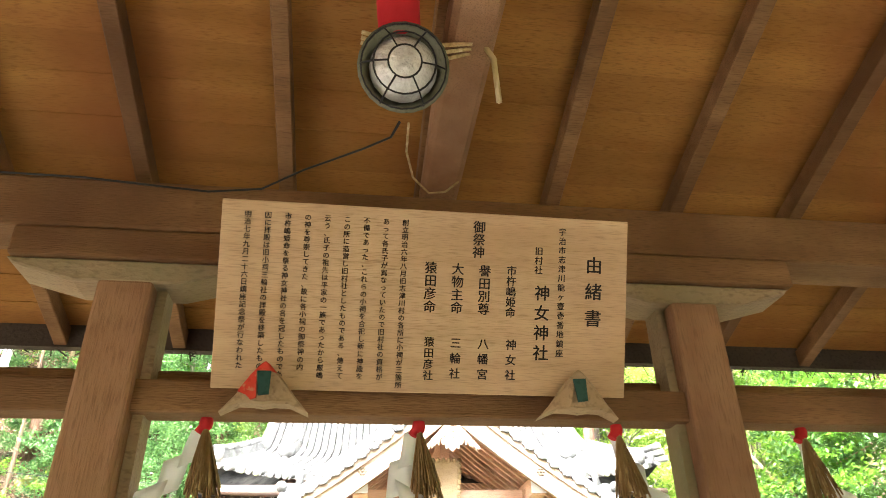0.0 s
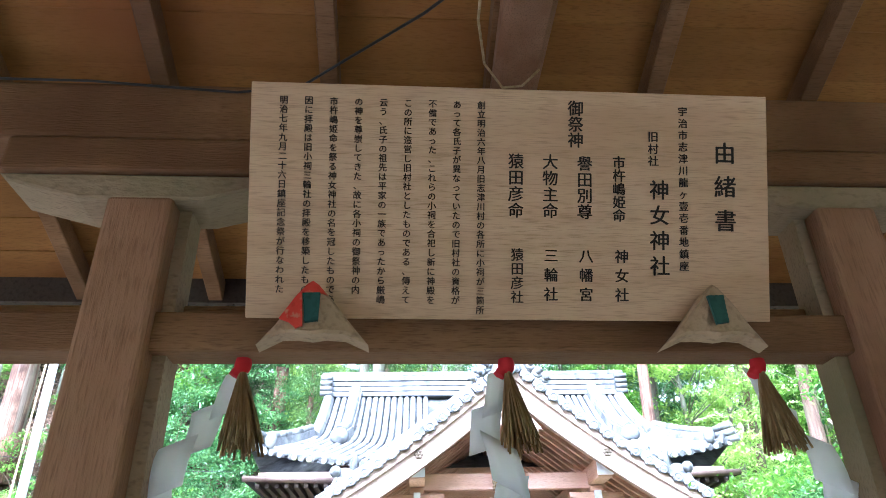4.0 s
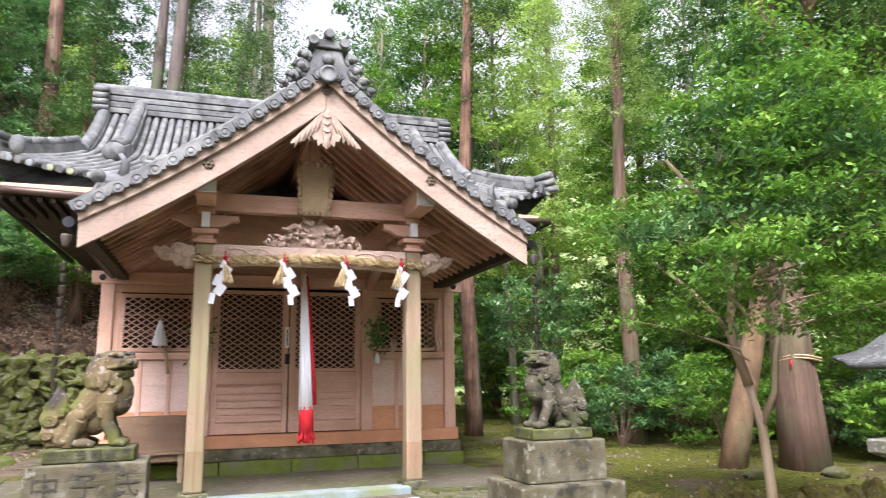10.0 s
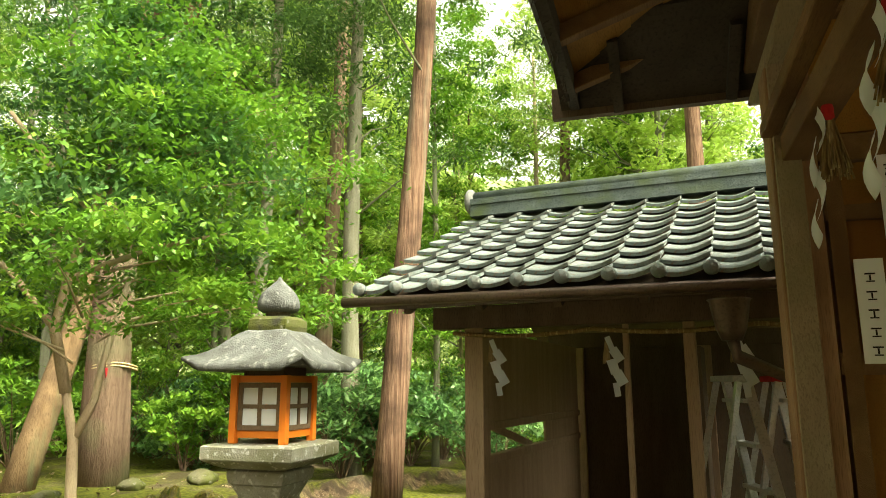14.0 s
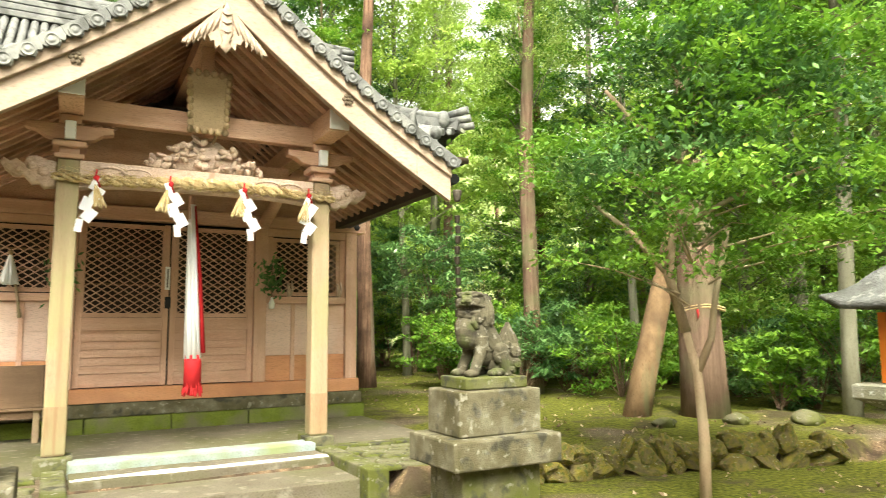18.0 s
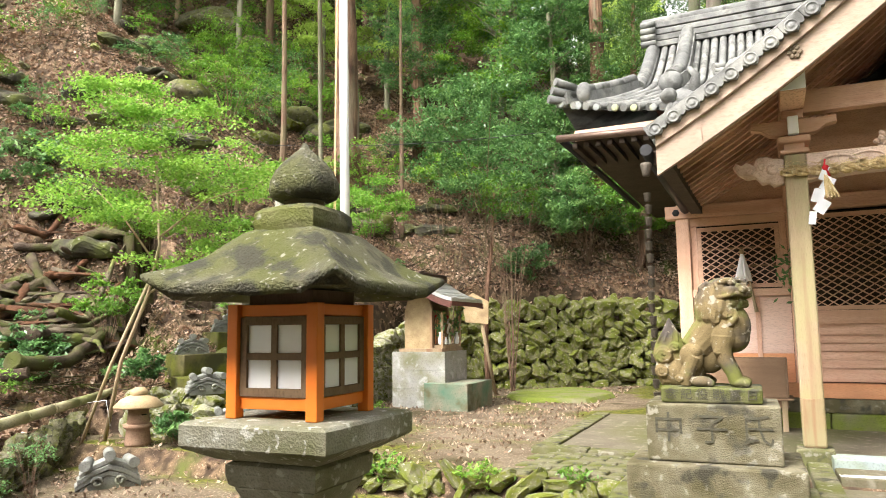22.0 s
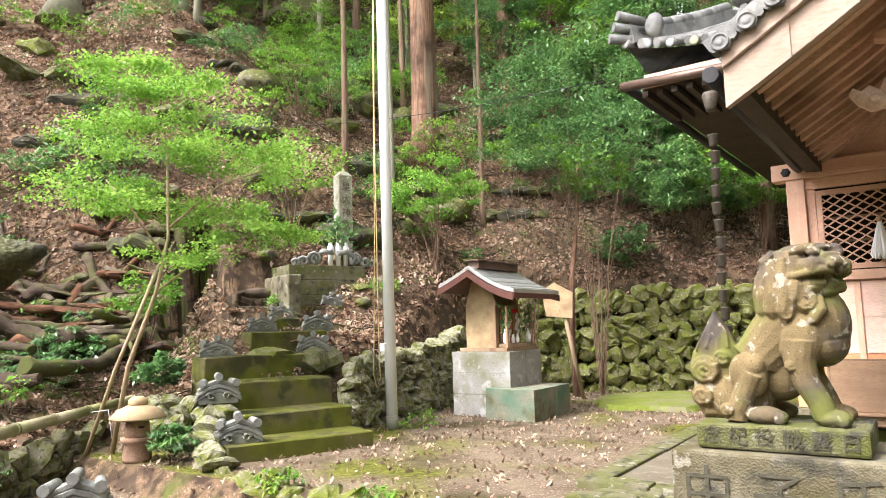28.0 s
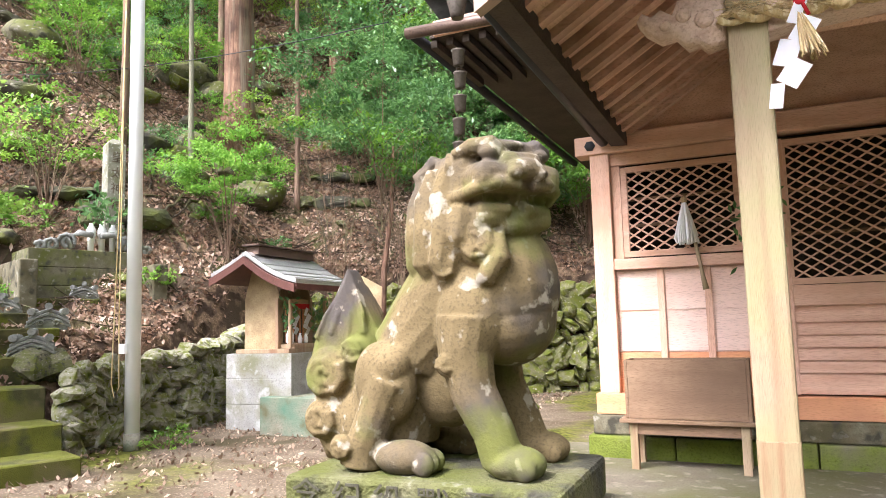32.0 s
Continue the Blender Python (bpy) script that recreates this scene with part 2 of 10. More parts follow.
M = dict(
    cypress=surf("weathered_cypress", (0.60, 0.355, 0.25), (0.72, 0.475, 0.355), 3.5, 0.75, 0.2, stretch=(4, 4, 0.35), stain=(0.50, 0.31, 0.21), stain_at=0.60),
    cypress_h=surf("weathered_cypress_level", (0.57, 0.335, 0.235), (0.69, 0.455, 0.34), 3.5, 0.75, 0.2, stretch=(0.3, 4, 5), stain=(0.48, 0.295, 0.20), stain_at=0.60),
    rafter=surf("weathered_rafter", (0.50, 0.31, 0.22), (0.64, 0.43, 0.325), 4, 0.8, 0.2, stretch=(0.5, 4, 1), stain=(0.22, 0.125, 0.08), stain_at=0.58),
    cypress_dark=surf("shaded_cypress", (0.55, 0.34, 0.235), (0.68, 0.455, 0.33), 4, 0.8, 0.15, stretch=(1, 0.4, 3)),
    post=surf("porch_post_wood", (0.28, 0.20, 0.125), (0.37, 0.275, 0.18), 3.0, 0.75, 0.3, stretch=(5, 5, 0.3), stain=(0.26, 0.25, 0.12), stain_scale=1.6, stain_at=0.58, patch=(0.23, 0.135, 0.08), patch_scale=1.2, patch_at=0.62),
    redwood=surf("reddish_sill_wood", (0.56, 0.25, 0.12), (0.64, 0.33, 0.18), 3.0, 0.7, 0.15, stretch=(0.4, 3, 3), stain=(0.42, 0.20, 0.11), stain_at=0.6),
    carved=surf("carved_wood", (0.56, 0.41, 0.32), (0.69, 0.54, 0.44), 9, 0.85, 0.5, stain=(0.40, 0.27, 0.20), stain_scale=9, stain_at=0.60),
    panel=surf("pale_wall_panel", (0.68, 0.47, 0.38), (0.76, 0.57, 0.48), 2.5, 0.75, 0.1, stretch=(0.4, 2, 3), stain=(0.60, 0.36, 0.23), stain_scale=0.9, stain_at=0.60),
    hall=surf("hall_timber", (0.16, 0.082, 0.032), (0.29, 0.165, 0.076), 2.5, 0.8, 0.3, stretch=(0.4, 4, 4), stain=(0.11, 0.052, 0.022), stain_at=0.56),
    hall_v=surf("hall_post_timber", (0.27, 0.145, 0.075), (0.39, 0.23, 0.13), 2.5, 0.75, 0.2, stretch=(4, 4, 0.3), stain=(0.18, 0.09, 0.045), stain_at=0.60),
    roofboard=surf("cedar_roof_board", (0.26, 0.118, 0.024), (0.41, 0.205, 0.052), 2.0, 0.8, 0.1, stretch=(0.5, 4, 2), stain=(0.20, 0.07, 0.018), stain_at=0.6, vary=1.0),
    board=surf("notice_board_wood", (0.47, 0.315, 0.185), (0.58, 0.41, 0.255), 2.2, 0.75, 0.08, stretch=(0.35, 1, 7), stain=(0.44, 0.28, 0.15), stain_at=0.6),
    carved_ink=surf("dark_carved_groove", (0.05, 0.046, 0.032), (0.085, 0.08, 0.056), 30, 0.9, 0.2),
    ink=surf("black_ink", (0.02, 0.017, 0.015), (0.03, 0.026, 0.022), 20, 0.7, 0.0),
    tile=surf("grey_roof_tile", (0.125, 0.127, 0.124), (0.195, 0.197, 0.19), 9, 0.6, 0.25, stain=(0.25, 0.25, 0.23), stain_scale=3.5, stain_at=0.58, vary=0.5, patch=(0.075, 0.075, 0.07), patch_scale=5, patch_at=0.60),
    tile_moss=surf("mossy_roof_tile", (0.15, 0.16, 0.155), (0.22, 0.23, 0.22), 9, 0.6, 0.2, stain=(0.28, 0.30, 0.08), stain_scale=2.0, stain_at=0.57),
    tile_pale=surf("pale_shed_tile", (0.17, 0.20, 0.195), (0.27, 0.305, 0.295), 8, 0.55, 0.25, stain=(0.15, 0.13, 0.10), stain_scale=5, stain_at=0.62, vary=0.8, patch=(0.20, 0.13, 0.09), patch_scale=26, patch_at=0.66),
    stone=surf("lichened_granite", (0.135, 0.12, 0.078), (0.21, 0.19, 0.13), 14, 0.92, 0.5, stain=(0.08, 0.07, 0.034), stain_scale=4, stain_at=0.53, fine=120, spots=(0.25, 0.235, 0.185), spots_scale=14, spots_at=0.63, patch=(0.05, 0.046, 0.032), patch_scale=7, patch_at=0.60),
    stone_moss=surf("mossy_stone", (0.115, 0.105, 0.066), (0.175, 0.16, 0.105), 12, 0.92, 0.5, stain=(0.085, 0.095, 0.02), stain_scale=3.2, stain_at=0.50, fine=110, spots=(0.22, 0.21, 0.165), spots_scale=14, spots_at=0.64, patch=(0.05, 0.048, 0.034), patch_scale=8, patch_at=0.60),
    stone_step=surf("moss_covered_step", (0.07, 0.075, 0.010), (0.125, 0.135, 0.018), 5, 0.95, 0.6, stain=(0.125, 0.098, 0.062), stain_scale=2.2, stain_at=0.57, fine=120, patch=(0.05, 0.05, 0.02), patch_scale=4, patch_at=0.57),
    rubble=surf("wall_rubble", (0.17, 0.17, 0.085), (0.30, 0.285, 0.17), 9, 0.95, 0.7, stain=(0.14, 0.17, 0.025), stain_scale=3.0, stain_at=0.49, vary=1.0, fine=90, spots=(0.40, 0.39, 0.31), spots_scale=9, spots_at=0.65, patch=(0.16, 0.175, 0.028), patch_scale=5, patch_at=0.58),
    lion=surf("lichened_sandstone", (0.115, 0.086, 0.040), (0.19, 0.142, 0.070), 7, 0.95, 0.16, stain=(0.070, 0.060, 0.052), stain_scale=3.2, stain_at=0.54, stain_soft=0.06, fine=140, spots=(0.275, 0.245, 0.185), spots_scale=24, spots_at=0.63, patch=(0.115, 0.122, 0.032), patch_scale=4.5, patch_at=0.57),
    lion_grey=surf("lichened_grey_stone", (0.075, 0.066, 0.043), (0.13, 0.115, 0.075), 6, 0.95, 0.16, stain=(0.045, 0.04, 0.03), stain_scale=5, stain_at=0.53, stain_soft=0.11, fine=90, spots=(0.20, 0.185, 0.145), spots_scale=15, spots_at=0.62, patch=(0.07, 0.08, 0.028), patch_scale=4.5, patch_at=0.60),
    moss_block=surf("moss_green_block", (0.10, 0.13, 0.018), (0.15, 0.18, 0.03), 6, 0.95, 0.5, stain=(0.15, 0.135, 0.09), stain_scale=2.4, stain_at=0.58),
    maroon=surf("dark_maroon_edge", (0.085, 0.035, 0.028), (0.13, 0.055, 0.042), 6, 0.6, 0.1),
    stone_roof=surf("lichened_lantern_roof", (0.095, 0.09, 0.062), (0.16, 0.15, 0.105), 12, 0.92, 0.8, stain=(0.085, 0.092, 0.03), stain_scale=3.0, stain_at=0.50, fine=110, spots=(0.25, 0.24, 0.20), spots_scale=34, spots_at=0.645, patch=(0.05, 0.048, 0.034), patch_scale=9, patch_at=0.57),
    rubble_gold=surf("golden_mossed_rubble", (0.12, 0.10, 0.05), (0.24, 0.19, 0.09), 7, 0.95, 0.7, stain=(0.20, 0.165, 0.025), stain_scale=4.0, stain_at=0.50, vary=1.0, fine=90, spots=(0.36, 0.34, 0.26), spots_scale=8, spots_at=0.67, patch=(0.085, 0.10, 0.02), patch_scale=5, patch_at=0.57),
    ledge_rock=surf("dark_ledge_rock", (0.035, 0.032, 0.024), (0.12, 0.11, 0.08), 5, 0.95, 0.9, stain=(0.085, 0.10, 0.022), stain_scale=2.5, stain_at=0.55, fine=70, spots=(0.26, 0.245, 0.19), spots_scale=11, spots_at=0.67, vary=0.8),
    rubble_pale=surf("pale_wall_rubble", (0.27, 0.26, 0.18), (0.44, 0.42, 0.33), 9, 0.95, 0.7, stain=(0.15, 0.17, 0.03), stain_scale=3.0, stain_at=0.52, vary=0.9, fine=90, spots=(0.42, 0.41, 0.36), spots_scale=9, spots_at=0.64, patch=(0.12, 0.14, 0.022), patch_scale=5, patch_at=0.60),
    barge=surf("barge_board_wood", (0.36, 0.265, 0.20), (0.46, 0.35, 0.275), 3.0, 0.8, 0.2, stretch=(0.7, 4, 1.6), stain=(0.30, 0.215, 0.165), stain_scale=1.0, stain_at=0.58, fine=25),
    platform=surf("pale_lantern_stone", (0.27, 0.26, 0.21), (0.38, 0.365, 0.31), 14, 0.9, 0.4, stain=(0.17, 0.17, 0.09), stain_scale=3, stain_at=0.55, fine=120, spots=(0.48, 0.47, 0.42), spots_scale=30, spots_at=0.62),
    ridge_dark=surf("dark_ridge_tile", (0.05, 0.065, 0.06), (0.095, 0.115, 0.105), 9, 0.65, 0.3, stain=(0.06, 0.08, 0.035), stain_scale=4, stain_at=0.56),
    stone_roof_grey=surf("grey_lantern_roof", (0.11, 0.113, 0.11), (0.19, 0.193, 0.185), 14, 0.9, 0.6, stain=(0.065, 0.066, 0.055), stain_scale=5, stain_at=0.52, fine=110, patch=(0.27, 0.272, 0.25), patch_scale=18, patch_at=0.63),
    post_low=surf("damp_post_foot", (0.25, 0.15, 0.085), (0.34, 0.225, 0.14), 3.0, 0.75, 0.3, stretch=(5, 5, 0.3), stain=(0.24, 0.20, 0.11), stain_scale=2.2, stain_at=0.50, patch=(0.21, 0.11, 0.06), patch_scale=2, patch_at=0.6),
    nail_metal=surf("tarnished_nail_cover", (0.10, 0.075, 0.05), (0.16, 0.12, 0.08), 20, 0.6, 0.2),
    hall_concrete=surf("hall_floor_concrete", (0.25, 0.24, 0.215), (0.34, 0.33, 0.30), 5, 0.9, 0.25, stain=(0.26, 0.235, 0.155), stain_scale=2.6, stain_at=0.57, patch=(0.40, 0.39, 0.37), patch_scale=7, patch_at=0.60),
    concrete=surf("pale_block", (0.26, 0.255, 0.235), (0.36, 0.355, 0.33), 5, 0.9, 0.3, stain=(0.17, 0.165, 0.10), stain_scale=2.6, stain_at=0.55, patch=(0.40, 0.395, 0.38), patch_scale=7, patch_at=0.63),
    concrete_dark=surf("wet_dark_block", (0.17, 0.16, 0.115), (0.25, 0.235, 0.18), 5, 0.85, 0.25, stain=(0.07, 0.15, 0.10), stain_scale=2.0, stain_at=0.60, patch=(0.10, 0.10, 0.05), patch_scale=3, patch_at=0.6),
    paving=surf("apron_concrete", (0.105, 0.088, 0.062), (0.155, 0.135, 0.10), 3, 0.85, 0.3, stain=(0.09, 0.09, 0.036), stain_scale=1.1, stain_at=0.55, patch=(0.19, 0.17, 0.13), patch_scale=9, patch_at=0.63),
    slab=surf("pale_step_stone", (0.209, 0.248, 0.252), (0.288, 0.336, 0.336), 6, 0.85, 0.3, stain=(0.19, 0.22, 0.11), stain_scale=2.4, stain_at=0.56),
    vermilion=surf("vermilion_paint", (0.78, 0.19, 0.02), (0.84, 0.24, 0.035), 5, 0.45, 0.05, grainy=False),
    brownwood=surf("brown_lattice_wood", (0.17, 0.11, 0.065), (0.22, 0.145, 0.09), 5, 0.6, 0.1, stretch=(3, 3, 1)),
    paper=surf("white_shoji_paper", (0.88, 0.89, 0.91), (0.90, 0.91, 0.93), 6, 0.9, 0.02, grainy=False),
    thin_paper=leafy("thin_white_paper", (0.84, 0.85, 0.88), (0.87, 0.88, 0.90), (0.90, 0.90, 0.92), 0.85, 0.6),
    box_wood=surf("aged_box_wood", (0.17, 0.105, 0.062), (0.26, 0.17, 0.105), 3.0, 0.8, 0.2, stretch=(0.4, 4, 4), stain=(0.13, 0.08, 0.05), stain_at=0.56),
    white=surf("white_paper", (0.84, 0.84, 0.85), (0.88, 0.88, 0.89), 6, 0.85, 0.02, grainy=False),
    straw=surf("rice_straw", (0.42, 0.30, 0.13), (0.60, 0.47, 0.26), 40, 0.85, 0.6, stretch=(1, 1, 0.3), patch=(0.68, 0.57, 0.36), patch_scale=30, patch_at=0.60),
    straw_brown=surf("old_brown_straw", (0.16, 0.095, 0.035), (0.33, 0.22, 0.10), 60, 0.85, 0.4, stretch=(1, 1, 0.15), patch=(0.46, 0.35, 0.17), patch_scale=50, patch_at=0.60),
    red_worn=surf("worn_red_paint", (0.46, 0.035, 0.02), (0.56, 0.07, 0.035), 14, 0.8, 0.1, patch=(0.40, 0.26, 0.15), patch_scale=28, patch_at=0.60),
    hall_grey=surf("grey_weathered_hall_timber", (0.27, 0.19, 0.115), (0.38, 0.29, 0.19), 3, 0.85, 0.25, stretch=(0.6, 3, 1.2), stain=(0.20, 0.17, 0.09), stain_at=0.58),
    straw_dark=surf("dry_brown_straw", (0.34, 0.235, 0.11), (0.50, 0.37, 0.19), 30, 0.85, 0.4, stretch=(1, 1, 0.3), vary=0.8),
    red=surf("red_cloth", (0.40, 0.014, 0.02), (0.50, 0.025, 0.03), 10, 0.85, 0.1, grainy=False),
    green_paint=surf("dark_green_paint", (0.02, 0.07, 0.06), (0.03, 0.09, 0.075), 8, 0.6, 0.05),
    gold_wood=surf("faded_gold_wood", (0.34, 0.24, 0.14), (0.44, 0.32, 0.19), 8, 0.7, 0.2),
    copper=surf("brown_copper", (0.10, 0.065, 0.05), (0.15, 0.10, 0.075), 6, 0.45, 0.1, metal=0.5),
    black=surf("black_metal", (0.02, 0.02, 0.022), (0.03, 0.03, 0.032), 8, 0.5, 0.05),
    chain=surf("dull_bronze", (0.07, 0.058, 0.046), (0.13, 0.11, 0.09), 20, 0.55, 0.1, metal=0.4),
    steel=surf("galvanised_steel", (0.78, 0.80, 0.80), (0.86, 0.87, 0.87), 4, 0.4, 0.02, metal=0.0, grainy=False),
    bark=surf("cedar_bark", (0.13, 0.08, 0.055), (0.29, 0.19, 0.135), 5, 0.95, 1.0, stretch=(4, 4, 0.25), stain=(0.17, 0.18, 0.09), stain_at=0.6, fine=40),
    bark_red=surf("red_cedar_bark", (0.11, 0.055, 0.036), (0.37, 0.225, 0.15), 7, 0.95, 1.0, stretch=(4, 4, 0.16), fine=30, stain=(0.07, 0.04, 0.028), stain_scale=2.0, stain_at=0.56, patch=(0.24, 0.205, 0.15), patch_scale=1.2, patch_at=0.64),
    bark_pale=surf("pale_smooth_bark", (0.34, 0.24, 0.155), (0.46, 0.34, 0.23), 5, 0.9, 0.4, stretch=(3, 3, 0.6), stain=(0.27, 0.26, 0.16), stain_at=0.58),
    bark_warm=surf("warm_smooth_bark", (0.17, 0.105, 0.055), (0.30, 0.195, 0.11), 4, 0.9, 0.5, stretch=(2, 2, 0.5), stain=(0.12, 0.075, 0.045), stain_scale=2.5, stain_at=0.56, fine=40, patch=(0.16, 0.16, 0.085), patch_scale=1.6, patch_at=0.62),
    bark_violet=surf("violet_grey_bark", (0.10, 0.078, 0.070), (0.20, 0.155, 0.135), 4, 0.92, 0.7, stretch=(3, 3, 0.35), stain=(0.12, 0.13, 0.075), stain_scale=1.5, stain_at=0.58, fine=40),
    bark_grey=surf("grey_green_bark", (0.17, 0.165, 0.11), (0.26, 0.245, 0.18), 5, 0.95, 0.6, stretch=(3, 3, 0.4)),
    log_grey=surf("grey_weathered_log", (0.07, 0.055, 0.038), (0.17, 0.14, 0.10), 6, 0.95, 0.9, stain=(0.12, 0.15, 0.025), stain_scale=1.6, stain_at=0.56, patch=(0.06, 0.045, 0.03), patch_scale=5, patch_at=0.58),
    log_red=surf("split_red_rotten_log", (0.09, 0.04, 0.022), (0.20, 0.095, 0.05), 9, 0.95, 1.0, stain=(0.07, 0.04, 0.025), stain_scale=3.0, stain_at=0.55),
    deadwood=surf("rotting_log", (0.045, 0.032, 0.023), (0.135, 0.098, 0.07), 7, 0.95, 1.0, stain=(0.07, 0.088, 0.016), stain_scale=2.0, stain_at=0.58, vary=0.9),
    bamboo=surf("old_bamboo", (0.24, 0.215, 0.13), (0.33, 0.30, 0.19), 4, 0.7, 0.15, stain=(0.16, 0.17, 0.06), stain_at=0.6),
    glass=surf("lamp_reflector", (0.70, 0.71, 0.71), (0.85, 0.86, 0.86), 40, 0.25, 0.5, metal=0.25, grainy=False),
    green_metal=surf("olive_lamp_metal", (0.12, 0.125, 0.085), (0.18, 0.185, 0.13), 8, 0.45, 0.1, metal=0.3),
    alu=surf("aluminium", (0.62, 0.63, 0.62), (0.72, 0.73, 0.72), 6, 0.38, 0.03, metal=0.8),
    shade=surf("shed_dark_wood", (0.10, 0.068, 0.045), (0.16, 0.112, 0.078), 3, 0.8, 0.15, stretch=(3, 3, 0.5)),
    shedwood=surf("shed_post_wood", (0.30, 0.195, 0.12), (0.42, 0.29, 0.19), 3, 0.75, 0.2, stretch=(4, 4, 0.3)),
    potter=surf("buff_pottery", (0.36, 0.265, 0.145), (0.46, 0.35, 0.205), 7, 0.85, 0.2, stain=(0.27, 0.19, 0.11), stain_scale=5, stain_at=0.58),
    potter_red=surf("brown_pottery", (0.26, 0.16, 0.11), (0.33, 0.22, 0.15), 7, 0.85, 0.2),
    clay=surf("grey_ridge_clay", (0.16, 0.165, 0.15), (0.25, 0.255, 0.235), 8, 0.8, 0.25, stain=(0.16, 0.17, 0.08), stain_at=0.6),
    nosing=surf("worn_white_edge", (0.62, 0.61, 0.57), (0.72, 0.71, 0.68), 12, 0.85, 0.3, stain=(0.35, 0.33, 0.26), stain_scale=6, stain_at=0.56),
    # wood with deep shade in its colour, for eave undersides and the interior
    soffit=surf("deep_shade_wood", (0.045, 0.034, 0.027), (0.075, 0.057, 0.045), 4, 0.85, 0.2),
    porcelain=surf("white_porcelain", (0.85, 0.85, 0.84), (0.88, 0.88, 0.87), 5, 0.2, 0.0, grainy=False),
)
L = dict(
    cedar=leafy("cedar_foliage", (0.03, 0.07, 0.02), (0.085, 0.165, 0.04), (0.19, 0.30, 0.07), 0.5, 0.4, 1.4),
    # the same cedar with sunlight mixed into its greens, for the right side
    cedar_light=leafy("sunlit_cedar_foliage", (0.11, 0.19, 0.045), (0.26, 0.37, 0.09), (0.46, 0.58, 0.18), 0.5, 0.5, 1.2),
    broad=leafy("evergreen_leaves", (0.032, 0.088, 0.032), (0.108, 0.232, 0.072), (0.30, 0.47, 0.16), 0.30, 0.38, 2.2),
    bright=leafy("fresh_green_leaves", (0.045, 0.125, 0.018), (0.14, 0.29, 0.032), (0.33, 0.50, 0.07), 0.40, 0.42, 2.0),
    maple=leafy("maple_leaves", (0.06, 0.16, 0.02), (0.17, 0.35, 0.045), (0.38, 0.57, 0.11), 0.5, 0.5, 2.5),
    # fresh leaves with bright sunlight put into their yellow-greens
    sunlit=leafy("sunlit_broad_leaves", (0.18, 0.30, 0.05), (0.37, 0.52, 0.10), (0.58, 0.70, 0.23), 0.45, 0.55, 1.2),
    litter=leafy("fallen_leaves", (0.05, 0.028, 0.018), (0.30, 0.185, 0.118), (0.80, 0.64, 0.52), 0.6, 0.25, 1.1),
    litter_dark=leafy("trodden_leaves", (0.11, 0.07, 0.045), (0.25, 0.17, 0.115), (0.48, 0.37, 0.27), 0.8, 0.2),
)


# ---------- mesh helpers ----------
def B():
    return bmesh.new()


def box(bm, x0, x1, y0, y1, z0, z1, bev=0.0):
    vs = [bm.verts.new(p) for p in itertools.product((x0, x1), (y0, y1), (z0, z1))]
    faces = [bm.faces.new([vs[i] for i in f]) for f in ((0, 1, 3, 2), (4, 6, 7, 5), (0, 4, 5, 1), (2, 3, 7, 6), (0, 2, 6, 4), (1, 5, 7, 3))]
    if bev:
        edges = list({e for f in faces for e in f.edges})
        bmesh.ops.bevel(bm, geom=edges, offset=bev, segments=2, affect="EDGES", profile=0.5)
    return bm


def beam(bm, p, q, w, h, up=(0, 0, 1), bev=0.0):
    """A bar from p to q, w across and h along up."""
    p, q = Vector(p), Vector(q)
    d = (q - p).normalized()
    side = d.cross(Vector(up)).normalized()
    top = side.cross(d)
    vs = [bm.verts.new(e + side * (sx * w / 2) + top * (sz * h / 2)) for e in (p, q) for sx in (-1, 1) for sz in (-1, 1)]
    faces = [bm.faces.new([vs[i] for i in f]) for f in ((0, 1, 3, 2), (4, 6, 7, 5), (0, 4, 5, 1), (2, 3, 7, 6), (0, 2, 6, 4), (1, 5, 7, 3))]
    if bev:
        bmesh.ops.bevel(bm, geom=list({e for f in faces for e in f.edges}), offset=bev, segments=1, affect="EDGES")
    return bm


def tube(bm, pts, radii, n=8, cap=True):
    pts = [Vector(p) for p in pts]
    if not isinstance(radii, (list, tuple)):
        radii = [radii] * len(pts)
    rings, ref = [], Vector((0.31, 0.17, 0.93))
    for i, p in enumerate(pts):
        d = (pts[min(i + 1, len(pts) - 1)] - pts[max(i - 1, 0)]).normalized()
        if abs(d.dot(ref)) > 0.97:
            ref = Vector((0.93, 0.2, 0.1))
        a = d.cross(ref).normalized()
        b = d.cross(a)
        rings.append([bm.verts.new(p + (a * math.cos(k * math.tau / n) + b * math.sin(k * math.tau / n)) * radii[i]) for k in range(n)])
    for r, s in zip(rings, rings[1:]):
        for k in range(n):
            bm.faces.new((r[k], r[(k + 1) % n], s[(k + 1) % n], s[k])).smooth = True
    if cap:
        bm.faces.new(rings[0][::-1])
        bm.faces.new(rings[-1])
    return bm


def lathe(bm, profile, n=20, c=(0, 0, 0), square=0.0, turn=0.0):
    """Turned body; square 1 gives a four-sided one."""
    rings = []
    for r, z in profile:
        ring = []
        for k in range(n):
            a = k * math.tau / n + turn
            f = 1.0 / max(abs(math.cos(a)), abs(math.sin(a))) if square else 1.0
            f = 1 + (f - 1) * square
            ring.append(bm.verts.new((c[0] + r * f * math.cos(a), c[1] + r * f * math.sin(a), c[2] + z)))
        rings.append(ring)
    for r, s in zip(rings, rings[1:]):
        for k in range(n):
            bm.faces.new((r[k], r[(k + 1) % n], s[(k + 1) % n], s[k])).smooth = not square
    bm.faces.new(rings[0][::-1])
    bm.faces.new(rings[-1])
    return bm


